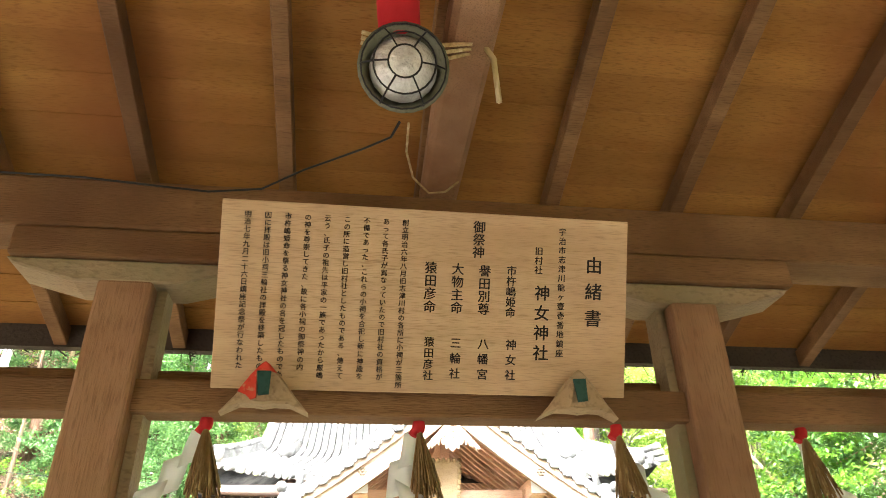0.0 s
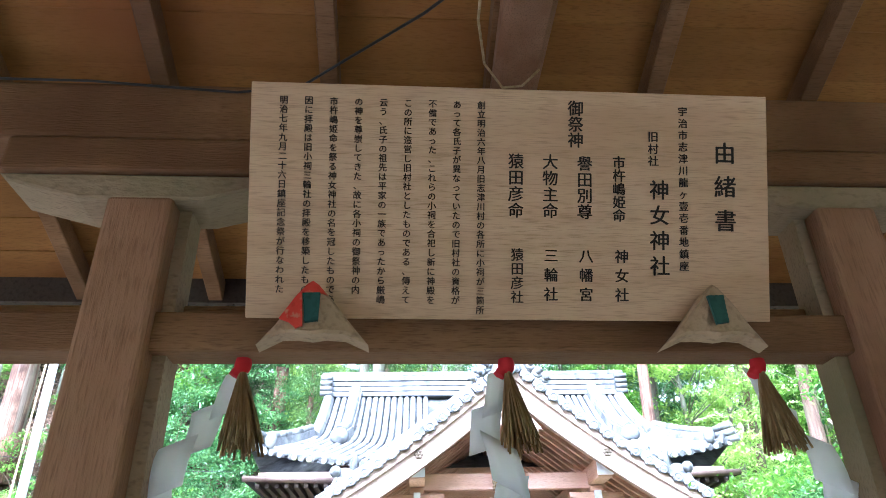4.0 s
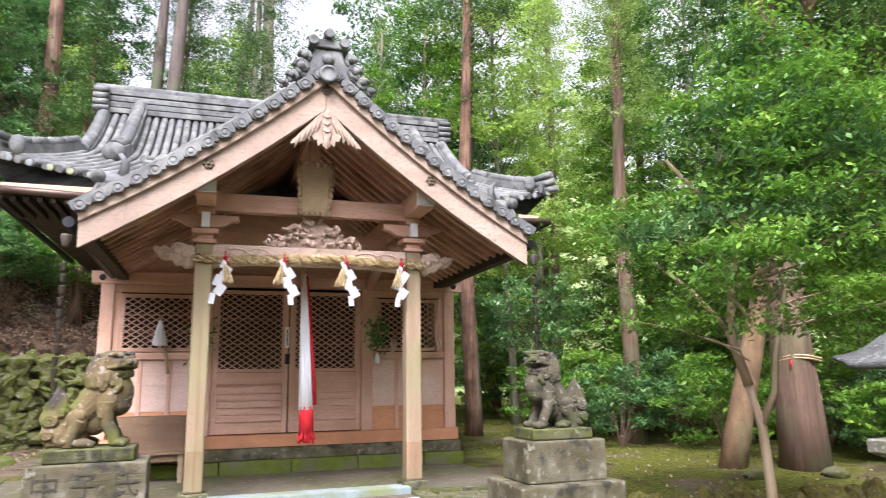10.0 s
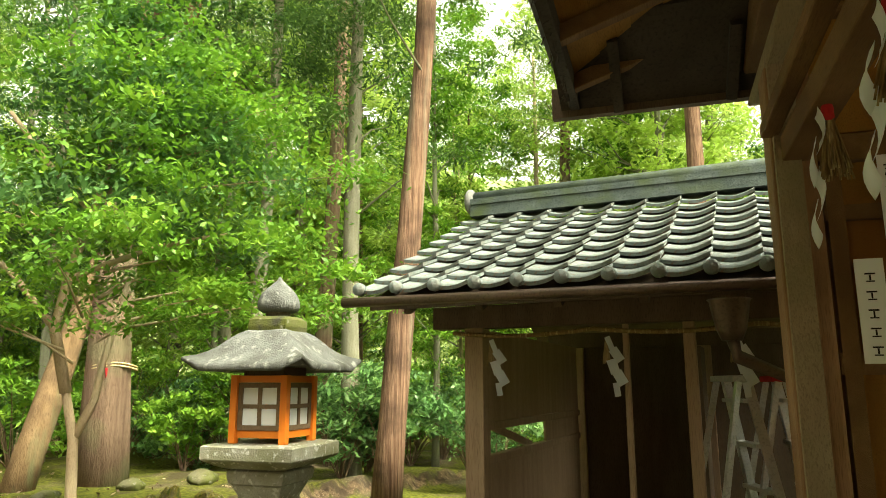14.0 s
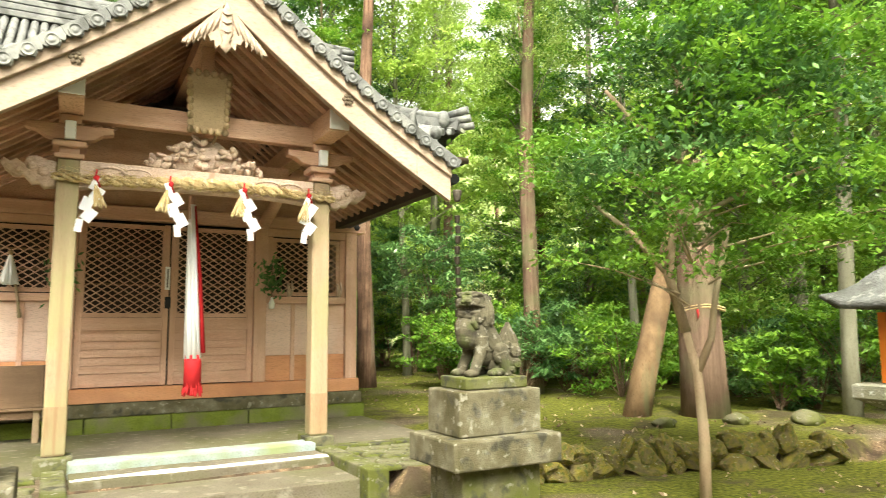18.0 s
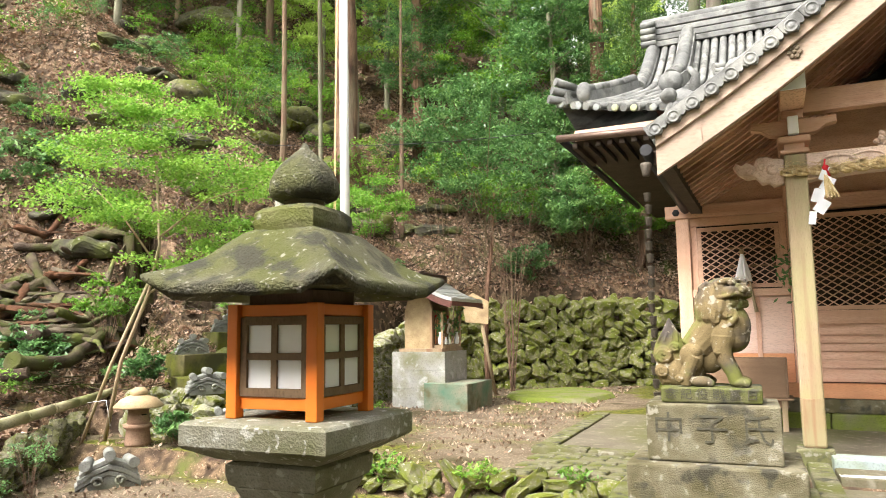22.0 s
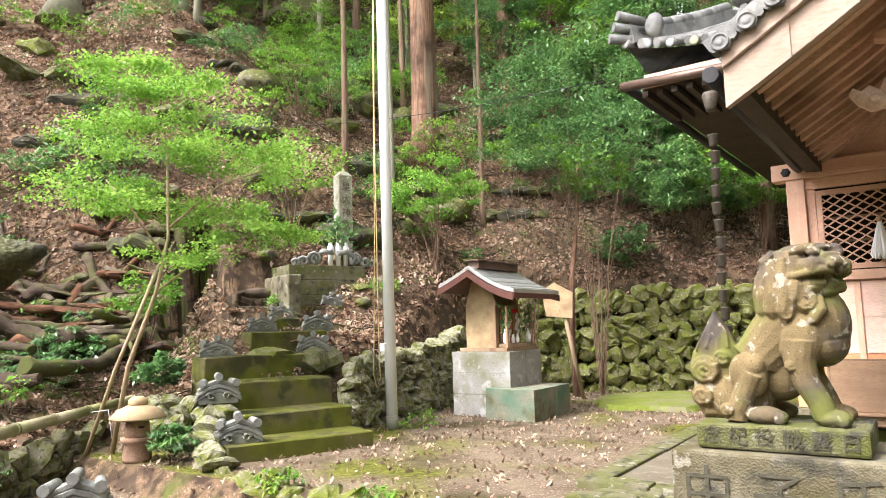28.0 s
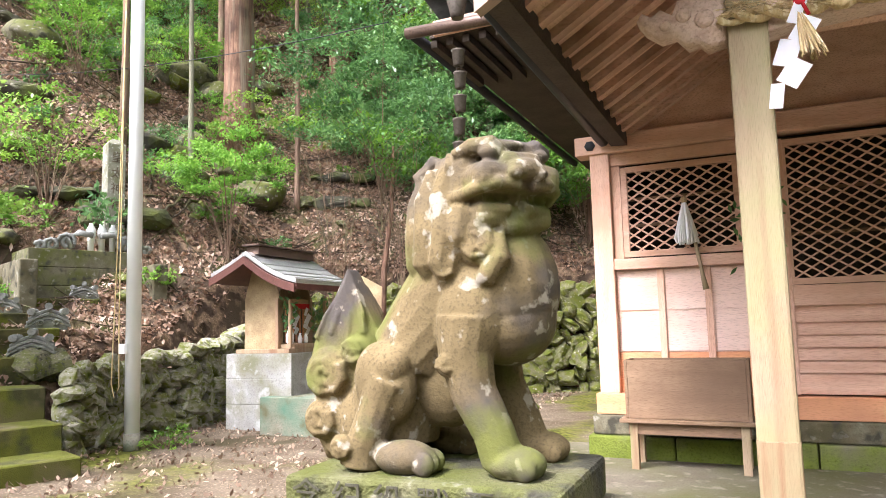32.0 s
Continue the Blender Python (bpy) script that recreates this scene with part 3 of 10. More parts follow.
def plate(bm, outline, y0, y1, bev=0.0, axis="y"):
    """An outline of (a, z) pushed from y0 to y1; axis x pushes along x instead."""
    put = (lambda a, z, t: (a, t, z)) if axis == "y" else ((lambda a, z, t: (t, a, z)) if axis == "x" else (lambda a, z, t: (a, z, t)))
    front = [bm.verts.new(put(a, z, y0)) for a, z in outline]
    back = [bm.verts.new(put(a, z, y1)) for a, z in outline]
    n = len(outline)
    made = [bm.faces.new(front), bm.faces.new(back[::-1])]
    for k in range(n):
        made.append(bm.faces.new((front[(k + 1) % n], front[k], back[k], back[(k + 1) % n])))
    bmesh.ops.recalc_face_normals(bm, faces=made)
    if bev:
        bmesh.ops.bevel(bm, geom=list({e for e in made[0].edges} | {e for e in made[1].edges}), offset=bev, segments=1, affect="EDGES")
    return bm


def ball(bm, c, r, n=10, m=7, rot=None):
    """An ellipsoid with radii r at c."""
    rings = []
    for i in range(1, m):
        a = math.pi * i / m
        rings.append([Vector((r[0] * math.sin(a) * math.cos(k * math.tau / n), r[1] * math.sin(a) * math.sin(k * math.tau / n), r[2] * math.cos(a))) for k in range(n)])
    rot = rot or Matrix.Identity(3)
    c = Vector(c)
    vr = [[bm.verts.new(c + rot @ v) for v in ring] for ring in rings]
    top, bot = bm.verts.new(c + rot @ Vector((0, 0, r[2]))), bm.verts.new(c + rot @ Vector((0, 0, -r[2])))
    for k in range(n):
        bm.faces.new((top, vr[0][k], vr[0][(k + 1) % n])).smooth = True
        bm.faces.new((bot, vr[-1][(k + 1) % n], vr[-1][k])).smooth = True
    for p, q in zip(vr, vr[1:]):
        for k in range(n):
            bm.faces.new((p[k], q[k], q[(k + 1) % n], p[(k + 1) % n])).smooth = True
    return bm


def roughen(bm, amount, size, cuts=0):
    if cuts:
        bmesh.ops.subdivide_edges(bm, edges=bm.edges[:], cuts=cuts, use_grid_fill=True)
    for v in bm.verts:
        v.co += noise.noise_vector(v.co / size) * amount
    return bm


def mesh_of(name, bm, material, smooth=False):
    me = bpy.data.meshes.new(name)
    bmesh.ops.recalc_face_normals(bm, faces=bm.faces[:])
    bm.to_mesh(me)
    bm.free()
    if smooth:
        for p in me.polygons:
            p.use_smooth = True
    me.materials.append(material)
    return me


def thing(name, label, category, loc=(0, 0, 0), rz=0.0, group="", kind=""):
    ob = new(name)
    ob.empty_display_size = 0.1
    ob.matrix_basis = pose(*loc, 0, 0, rz)
    return tagged(ob, label, category, group, kind)


def part(name, bm, material, parent, label="", smooth=False):
    """One mesh object under a thing or a part, in its local space."""
    me = bm if isinstance(bm, bpy.types.Mesh) else mesh_of(name, bm, material, smooth)
    ob = new(name, me)
    ob.parent = parent
    return tagged(ob, label)


def solid(name, bm, material, label, category, loc=(0, 0, 0), rz=0.0, group="", kind="", smooth=False):
    """A thing that is one mesh."""
    ob = new(name, mesh_of(name, bm, material, smooth))
    ob.matrix_basis = pose(*loc, 0, 0, rz)
    return tagged(ob, label, category, group, kind)


def lettering(text, size, thick=0.0015, line=1.0, bold=0.0):
    """Upright writing as a mesh, in the xz plane, its top middle at the origin."""
    cu = bpy.data.curves.new("writing", "FONT")
    cu.body, cu.size, cu.extrude, cu.resolution_u, cu.align_x, cu.space_line = text, size, thick, 2, "CENTER", line
    cu.align_y = "TOP"
    tmp = bpy.data.objects.new("writing", cu)
    scene.collection.objects.link(tmp)
    me = bpy.data.meshes.new_from_object(tmp.evaluated_get(bpy.context.evaluated_depsgraph_get()))
    bpy.data.objects.remove(tmp)
    bpy.data.curves.remove(cu)
    bm = bmesh.new()
    bm.from_mesh(me)
    flat = bm.faces[:]
    for dx, dy in ((bold, 0.0), (-bold, 0.0), (0.0, bold)) if bold else ():
        made = bmesh.ops.duplicate(bm, geom=flat)["geom"]
        bmesh.ops.translate(bm, verts=[v for v in made if isinstance(v, bmesh.types.BMVert)], vec=(dx * size, dy * size, 0.00005 * (1 if dx > 0 else 2)))
    bm.to_mesh(me)
    bm.free()
    me.transform(Matrix.Rotation(radians(90), 4, "X"))
    return me


def smooth01(t):
    t = max(0.0, min(1.0, t))
    return t * t * (3 - 2 * t)


# ---------- ground ----------
TOE = [(-4.6, -40), (-4.9, 5.2), (-6.1, 6.8), (-8.0, 9.25), (-6.8, 9.75), (-6.25, 10.3), (-6.2, 11.4), (-6.5, 14.0), (-6.6, 16.0), (-3.0, 18.0), (1.0, 20.5), (5.0, 27.0), (9.0, 50.0)]


def hill_distance(x, y):
    """How far a place lies up the hill from its toe; under zero on the level."""
    best, sign = 1e9, -1.0
    for (ax, ay), (bx, by) in zip(TOE, TOE[1:]):
        dx, dy = bx - ax, by - ay
        t = max(0.0, min(1.0, ((x - ax) * dx + (y - ay) * dy) / (dx * dx + dy * dy)))
        d = math.hypot(x - ax - t * dx, y - ay - t * dy)
        if d < best:
            best, sign = d, 1.0 if dx * (y - ay) - dy * (x - ax) > 0 else -1.0
    return best * sign


def terrace_edge(x):
    return (9.25 if -0.1 < x < 3.0 else 8.62) if x < 4.3 else 8.62 - 0.31 * (x - 4.3)


def gh(x, y):
    d = hill_distance(x, y)
    z = 0.2 * smooth01((y - terrace_edge(x)) / 0.12 + 0.5)
    if x > 9:
        z -= 0.05 * (x - 9) if x < 30 else 1.05
    if d > 0:
        f, g = smooth01((y - 9.8) / 2.2), smooth01((y - 12.5) / 2.6)
        rise, grade = 0.35 + 0.45 * f + 1.0 * g, 0.26 + 0.36 * f + 0.33 * g
        up = rise * smooth01(d / 0.3) + grade * min(d, 2.5) + 0.85 * max(0.0, min(d, 26) - 2.5)
        z += up * smooth01((y + 16) / 16)
    s, e = (x + 5.0) * -0.93 + (y - 10.62) * 0.37, -((x + 5.0) * 0.37 + (y - 10.62) * 0.93)
    if (-0.10 if s < 2.05 else -0.80) < e < 1.70 and 0.0 < s < 3.12:
        z = min(z, (0.36, 0.58, 0.88, 1.15, 1.43, 1.61)[min(5, int(s / 0.52))] - 0.10)
    elif -1.2 < e < 0.65 and 3.12 <= s < 4.3:
        z = min(z, 1.75)
    if d > 0.3 or x > 8 or y > 19:
        z += 0.10 * noise.noise(Vector((x * 0.7, y * 0.7, 3.1))) + 0.05 * noise.noise(Vector((x * 2.1, y * 2.1, 9.4)))
    return z + 0.012 * noise.noise(Vector((x * 1.7, y * 1.7, 0.3)))


def ground_mesh():
    def ticks(lo, hi, a, b, fine, growth):
        out, v, s = [], a, fine
        while v < b:
            out.append(v)
            v += fine
        low = a
        while low > lo:
            s *= growth
            low -= s
            out.insert(0, low)
        s, high = fine, b
        while high < hi:
            out.append(high)
            s *= growth
            high += s
        return out

    xs = ticks(-900, 900, -13, 12, 0.16, 1.18)
    ys = ticks(-900, 900, -2, 22, 0.16, 1.18)
    verts = [(x, y, gh(x, y) if max(abs(x), abs(y)) < 120 else (8.0 if x < 0 and y > -100 else -1.0)) for y in ys for x in xs]
    w = len(xs)
    faces = [(j * w + i, j * w + i + 1, (j + 1) * w + i + 1, (j + 1) * w + i) for j in range(len(ys) - 1) for i in range(w - 1)]
    me = bpy.data.meshes.new("ground")
    me.from_pydata(verts, [], faces)
    for p in me.polygons:
        p.use_smooth = True
    return me


def ground_material():
    """Soil and moss on the level, leaf litter where it slopes."""
    m = bpy.data.materials.new("ground")
    m.use_nodes = True
    nt = m.node_tree
    bs = nt.nodes["Principled BSDF"]
    bs.inputs["Roughness"].default_value = 0.95
    bs.inputs["Specular IOR Level"].default_value = 0.1
    co = nt.nodes.new("ShaderNodeTexCoord")
    geo = nt.nodes.new("ShaderNodeNewGeometry")
    sep = nt.nodes.new("ShaderNodeSeparateXYZ")
    nt.links.new(geo.outputs["Normal"], sep.inputs[0])

    def noise_tex(sc, detail=6):
        n = nt.nodes.new("ShaderNodeTexNoise")
        n.inputs["Scale"].default_value, n.inputs["Detail"].default_value = sc, detail
        nt.links.new(co.outputs["Object"], n.inputs["Vector"])
        return n.outputs["Fac"]

    def ramp(v, a, b):
        r = nt.nodes.new("ShaderNodeMapRange")
        r.inputs["From Min"].default_value, r.inputs["From Max"].default_value = a, b
        nt.links.new(v, r.inputs["Value"])
        return r.outputs["Result"]

    def mix(f, a, b):
        x = nt.nodes.new("ShaderNodeMix")
        x.data_type = "RGBA"
        for socket, v in ((x.inputs[0], f), (x.inputs[6], a), (x.inputs[7], b)):
            if isinstance(v, tuple):
                socket.default_value = (*v, 1)
            else:
                nt.links.new(v, socket)
        return x.outputs[2]

    soil = mix(ramp(noise_tex(3.0), 0.35, 0.65), (0.09, 0.067, 0.044), (0.155, 0.122, 0.085))
    soil = mix(ramp(noise_tex(45), 0.56, 0.70), soil, (0.34, 0.27, 0.20))
    moss = mix(ramp(noise_tex(22), 0.35, 0.7), (0.046, 0.052, 0.010), (0.150, 0.152, 0.026))
    place = nt.nodes.new("ShaderNodeSeparateXYZ")
    nt.links.new(co.outputs["Object"], place.inputs[0])
    damp = nt.nodes.new("ShaderNodeMath")              # more moss east of the court
    damp.operation = "MULTIPLY_ADD"
    nt.links.new(ramp(place.outputs[0], 2.5, 5.0), damp.inputs[0])
    damp.inputs[1].default_value = 0.15
    nt.links.new(noise_tex(0.75), damp.inputs[2])
    level = mix(ramp(damp.outputs[0], 0.50, 0.60), soil, moss)
    level = mix(ramp(noise_tex(1.7, 7), 0.56, 0.66), level, (0.062, 0.050, 0.026))
    litter = mix(ramp(noise_tex(28, 3), 0.35, 0.65), (0.085, 0.056, 0.034), (0.19, 0.13, 0.082))
    litter = mix(ramp(noise_tex(60, 2), 0.60, 0.72), litter, (0.38, 0.27, 0.20))
    litter = mix(ramp(noise_tex(7, 4), 0.46, 0.60), litter, (0.045, 0.030, 0.021))
    litter = mix(ramp(noise_tex(2.2, 5), 0.50, 0.60), litter, (0.06, 0.043, 0.028))
    litter = mix(ramp(noise_tex(1.1), 0.60, 0.70), litter, (0.085, 0.10, 0.025))
    col = mix(ramp(sep.outputs[2], 0.97, 0.90), level, litter)
    nt.links.new(col, bs.inputs["Base Color"])
    bp = nt.nodes.new("ShaderNodeBump")
    bp.inputs["Strength"].default_value, bp.inputs["Distance"].default_value = 0.6, 0.03
    nt.links.new(noise_tex(35, 5), bp.inputs["Height"])
    nt.links.new(bp.outputs["Normal"], bs.inputs["Normal"])
    return m


ground = new("ground", ground_mesh())
ground.data.materials.append(ground_material())
tagged(ground, "mossy bare earth rising into a leaf-strewn hillside", "ground", kind="structure")

# ---------- main shrine building ----------
SX, SY, SRZ = 1.38, 10.1, -1.5


def local_shrine(name, label, category, group=""):
    return thing(name, label, category, (SX, SY, 0.14), SRZ, group)


def sag(u, a, b, dip):
    """Height between a at u=0 and b at u=1 with a hollow of depth dip."""
    return a + (b - a) * u - dip * 4 * u * (1 - u)


shrine = local_shrine("shrine_hall", "weathered cypress shrine hall with a grey tiled gabled porch", "shrine")
G0 = 0.2            # apron level; local z is taken from here
WALL_V, HALF = 2.45, 2.56


def z(v):
    return v - G0


# stone footing courses
footing = part("footing", box(B(), -HALF - 0.06, HALF + 0.06, WALL_V - 0.08, WALL_V + 4.5, z(0.46), z(0.62), 0.012), M["stone"], shrine, "grey granite footing course")
u = -HALF - 0.10
for w in (0.72, 1.03, 0.98, 0.95, 1.0, 0.64):
    part("footing_stone", roughen(box(B(), u, u + w - 0.012, WALL_V - 0.12, WALL_V + 0.2, z(0.16), z(0.455), 0.015), 0.004, 0.2), M["moss_block"], shrine, "moss-covered granite block")
    u += w
part("footing_stone", box(B(), -HALF - 0.10, -HALF + 0.15, WALL_V + 0.21, WALL_V + 4.5, z(0.16), z(0.455), 0.015), M["stone_moss"], shrine)
part("sill", box(B(), -HALF - 0.03, HALF + 0.03, WALL_V - 0.05, WALL_V + 0.12, z(0.625), z(0.80), 0.008), M["redwood"], shrine, "reddish sill beam")
part("side_wall", box(B(), -HALF + 0.05, -HALF + 0.10, WALL_V + 0.13, WALL_V + 4.4, z(0.625), z(4.4)), M["panel"], shrine)
part("side_wall", box(B(), HALF - 0.10, HALF - 0.05, WALL_V + 0.13, WALL_V + 4.4, z(0.625), z(4.4)), M["panel"], shrine)
part("back_wall", box(B(), -HALF, HALF, WALL_V + 4.4, WALL_V + 4.45, z(0.3), z(4.4)), M["panel"], shrine)
# near-black sheets paint the unlit room's shade behind the lattices
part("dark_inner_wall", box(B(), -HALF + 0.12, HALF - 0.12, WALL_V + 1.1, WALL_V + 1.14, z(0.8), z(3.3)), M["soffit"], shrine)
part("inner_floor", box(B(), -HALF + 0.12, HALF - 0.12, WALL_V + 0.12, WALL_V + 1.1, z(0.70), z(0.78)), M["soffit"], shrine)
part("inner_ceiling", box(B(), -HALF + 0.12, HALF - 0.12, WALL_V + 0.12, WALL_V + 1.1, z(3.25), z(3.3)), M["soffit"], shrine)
PILLARS = (-HALF + 0.09, -1.16, 1.16, HALF - 0.09)
for px in PILLARS:
    part("pillar", box(B(), px - 0.085, px + 0.085, WALL_V - 0.03, WALL_V + 0.14, z(0.80), z(3.06), 0.008), M["cypress"], shrine)
part("head_beam", box(B(), -HALF - 0.12, HALF + 0.12, WALL_V - 0.06, WALL_V + 0.15, z(2.90), z(3.07), 0.01), M["cypress_h"], shrine)
for sx in (-1, 1):
    bm = B()
    lathe(bm, [(0.0, 0), (0.05, 0.0), (0.045, 0.015), (0.0, 0.02)], 6)
    bmesh.ops.rotate(bm, verts=bm.verts, matrix=Matrix.Rotation(radians(90), 3, "X"))
    bmesh.ops.translate(bm, verts=bm.verts, vec=(sx * (HALF - 0.02), WALL_V - 0.062, z(2.98)))
    part("nail_cover", bm, M["black"], shrine, "hexagonal dark nail cover")
part("upper_wall", box(B(), -HALF + 0.02, HALF - 0.02, WALL_V + 0.02, WALL_V + 0.10, z(3.075), z(4.5)), M["cypress_dark"], shrine)


RISE = 0.66         # the slats lie flatter than the diagonal


def lattice(parent, u0, u1, z0, z1, v, pitch):
    """Diagonal slats in a frame: one part each way, with rails behind."""
    for lean in (1, -1):
        bm = B()
        h, w = z1 - z0, u1 - u0
        run = h / RISE
        n = int((w + run) / pitch) + 1
        for k in range(n + 1):
            q = u0 - run + k * pitch
            a, b = max(q, u0), min(q + run, u1)
            if b - a < 0.02:
                continue
            za, zb = z0 + (a - q) * RISE, z0 + (b - q) * RISE
            if lean < 0:
                za, zb = z0 + z1 - za, z0 + z1 - zb
            beam(bm, (a, v + 0.007 * lean, za), (b, v + 0.007 * lean, zb), 0.013, 0.020, (0, 1, 0))
        part("lattice_slats", bm, M["cypress"], parent)
    for k in (1, 2):
        zz = z0 + (z1 - z0) * k / 3
        part("inner_rail", box(B(), u0, u1, v + 0.05, v + 0.065, zz - 0.014, zz + 0.014), M["box_wood"], parent)
    bm = B()
    f = 0.05
    box(bm, u0 - f, u0, v - 0.02, v + 0.03, z0 - f, z1 + f)
    box(bm, u1, u1 + f, v - 0.02, v + 0.03, z0 - f, z1 + f)
    box(bm, u0, u1, v - 0.02, v + 0.03, z1, z1 + f)
    box(bm, u0, u1, v - 0.02, v + 0.03, z0 - f, z0)
    part("lattice_frame", bm, M["cypress_h"], parent)


# two lattice doors with slatted lower panels
for side, (u0, u1) in ((-1, (-1.07, -0.01)), (1, (0.01, 1.07))):
    door = part("door", box(B(), u0, u1, WALL_V + 0.055, WALL_V + 0.07, z(0.81), z(1.62)), M["cypress_h"], shrine, "lattice door with a slatted lower panel")
    lattice(door, u0 + 0.09, u1 - 0.09, z(1.72), z(2.80), WALL_V + 0.045, 0.126)
    for k in range(5):
        zz = 0.98 + 0.098 * k
        bm = box(B(), u0 + 0.07, u1 - 0.07, WALL_V + 0.028, WALL_V + 0.05, z(zz), z(zz + 0.085))
        for v in bm.verts:
            if v.co.z > z(zz + 0.05):
                v.co.y += 0.014
        part("slat", bm, M["cypress_h"], door)
    bm = box(B(), u0, u0 + 0.07, WALL_V + 0.02, WALL_V + 0.06, z(0.81), z(2.86), 0.004)
    part("stile", bm, M["cypress"], door)
    part("stile", box(B(), u1 - 0.07, u1, WALL_V + 0.02, WALL_V + 0.06, z(0.81), z(2.86), 0.004), M["cypress"], door)
    part("rail", box(B(), u0 + 0.07, u1 - 0.07, WALL_V + 0.02, WALL_V + 0.056, z(1.50), z(1.665), 0.004), M["cypress_h"], door)
    part("rail", box(B(), u0 + 0.07, u1 - 0.07, WALL_V + 0.02, WALL_V + 0.056, z(0.815), z(0.965), 0.004), M["cypress_h"], door)
# side bays: lattice window over panels with battens
for side, (u0, u1) in ((-1, (-2.385, -1.25)), (1, (1.25, 2.385))):
    bay = part("side_bay", box(B(), u0, u1, WALL_V + 0.05, WALL_V + 0.07, z(0.80), z(1.86)), M["panel"], shrine, "panelled bay below a lattice window")
    lattice(bay, u0 + 0.135, u1 - 0.135, z(2.02), z(2.72), WALL_V + 0.045, 0.126)
    for a, b in ((u0, u0 + 0.083), (u1 - 0.083, u1)):
        part("stile", box(B(), a, b, WALL_V + 0.018, WALL_V + 0.062, z(1.957), z(2.788), 0.003), M["cypress"], bay)
    part("ledge", box(B(), u0, u1, WALL_V - 0.02, WALL_V + 0.06, z(1.86), z(1.955), 0.006), M["cypress_h"], bay)
    part("top_rail", box(B(), u0, u1, WALL_V + 0.0, WALL_V + 0.06, z(2.79), z(2.895), 0.004), M["cypress_h"], bay)
    for k in (1, 2):
        uu = u0 + (u1 - u0) * k / 3
        part("batten", box(B(), uu - 0.028, uu + 0.028, WALL_V + 0.015, WALL_V + 0.049, z(0.805), z(1.855), 0.003), M["cypress"], bay)
    for k in range(3):
        z0 = 0.805 + 0.35 * k
        mat = M["redwood"] if k == 0 else M["panel"]
        part("plank", box(B(), u0, u1, WALL_V + 0.036, WALL_V + 0.048, z(z0), z(z0 + 0.342), 0.002), mat, bay)

# porch posts on stone bases
for sx in (-1, 1):
    px = sx * 1.19
    part("post_base", roughen(box(B(), px - 0.15, px + 0.15, -0.15, 0.15, z(0.19), z(0.42), 0.015), 0.004, 0.1), M["stone_moss"], shrine, "mossy square stone base")
    post = part("porch_post", box(B(), px - 0.093, px + 0.093, -0.093, 0.093, z(0.42), z(3.06), 0.018), M["post"], shrine, "pale square porch post, green with algae")
    part("post_foot", box(B(), px - 0.095, px + 0.095, -0.095, 0.095, z(0.425), z(0.86), 0.018), M["post_low"], post)
    bm = B()
    box(bm, px - 0.12, px + 0.12, -0.12, 0.12, z(3.06), z(3.10), 0.01)
    box(bm, px - 0.085, px + 0.085, -0.085, 0.085, z(3.10), z(3.16))
    box(bm, px - 0.14, px + 0.14, -0.14, 0.14, z(3.16), z(3.22), 0.015)
    part("bracket_block", bm, M["cypress_h"], post)
    arm = [(-0.36, 0.0), (-0.36, 0.06), (-0.30, 0.06), (0.30, 0.06), (0.36, 0.06), (0.36, 0.0), (0.27, -0.02), (0.20, -0.07), (0.12, -0.085), (-0.12, -0.085), (-0.20, -0.07), (-0.27, -0.02)]
    part("bracket_arm", plate(B(), [(px + a, z(3.33) + b) for a, b in arm], -0.06, 0.06, 0.008), M["cypress_h"], post)
    part("bracket_cap", box(B(), px - 0.09, px + 0.09, -0.09, 0.09, z(3.39), z(3.475), 0.012), M["cypress_h"], post)
    part("white_block", box(B(), px - 0.045, px + 0.045, -0.16, -0.092, z(3.23), z(3.40), 0.01), M["white"], post, "white-painted block end")
    # purlin running back from the gable, its end painted white
    pur = part("purlin", box(B(), px - 0.10, px + 0.10, -0.62, 2.5, z(3.48), z(3.71), 0.006), M["cypress_dark"], shrine)
    part("purlin_end", box(B(), px - 0.10, px + 0.10, -0.645, -0.622, z(3.50), z(3.71), 0.004), M["white"], pur, "white-painted purlin end")
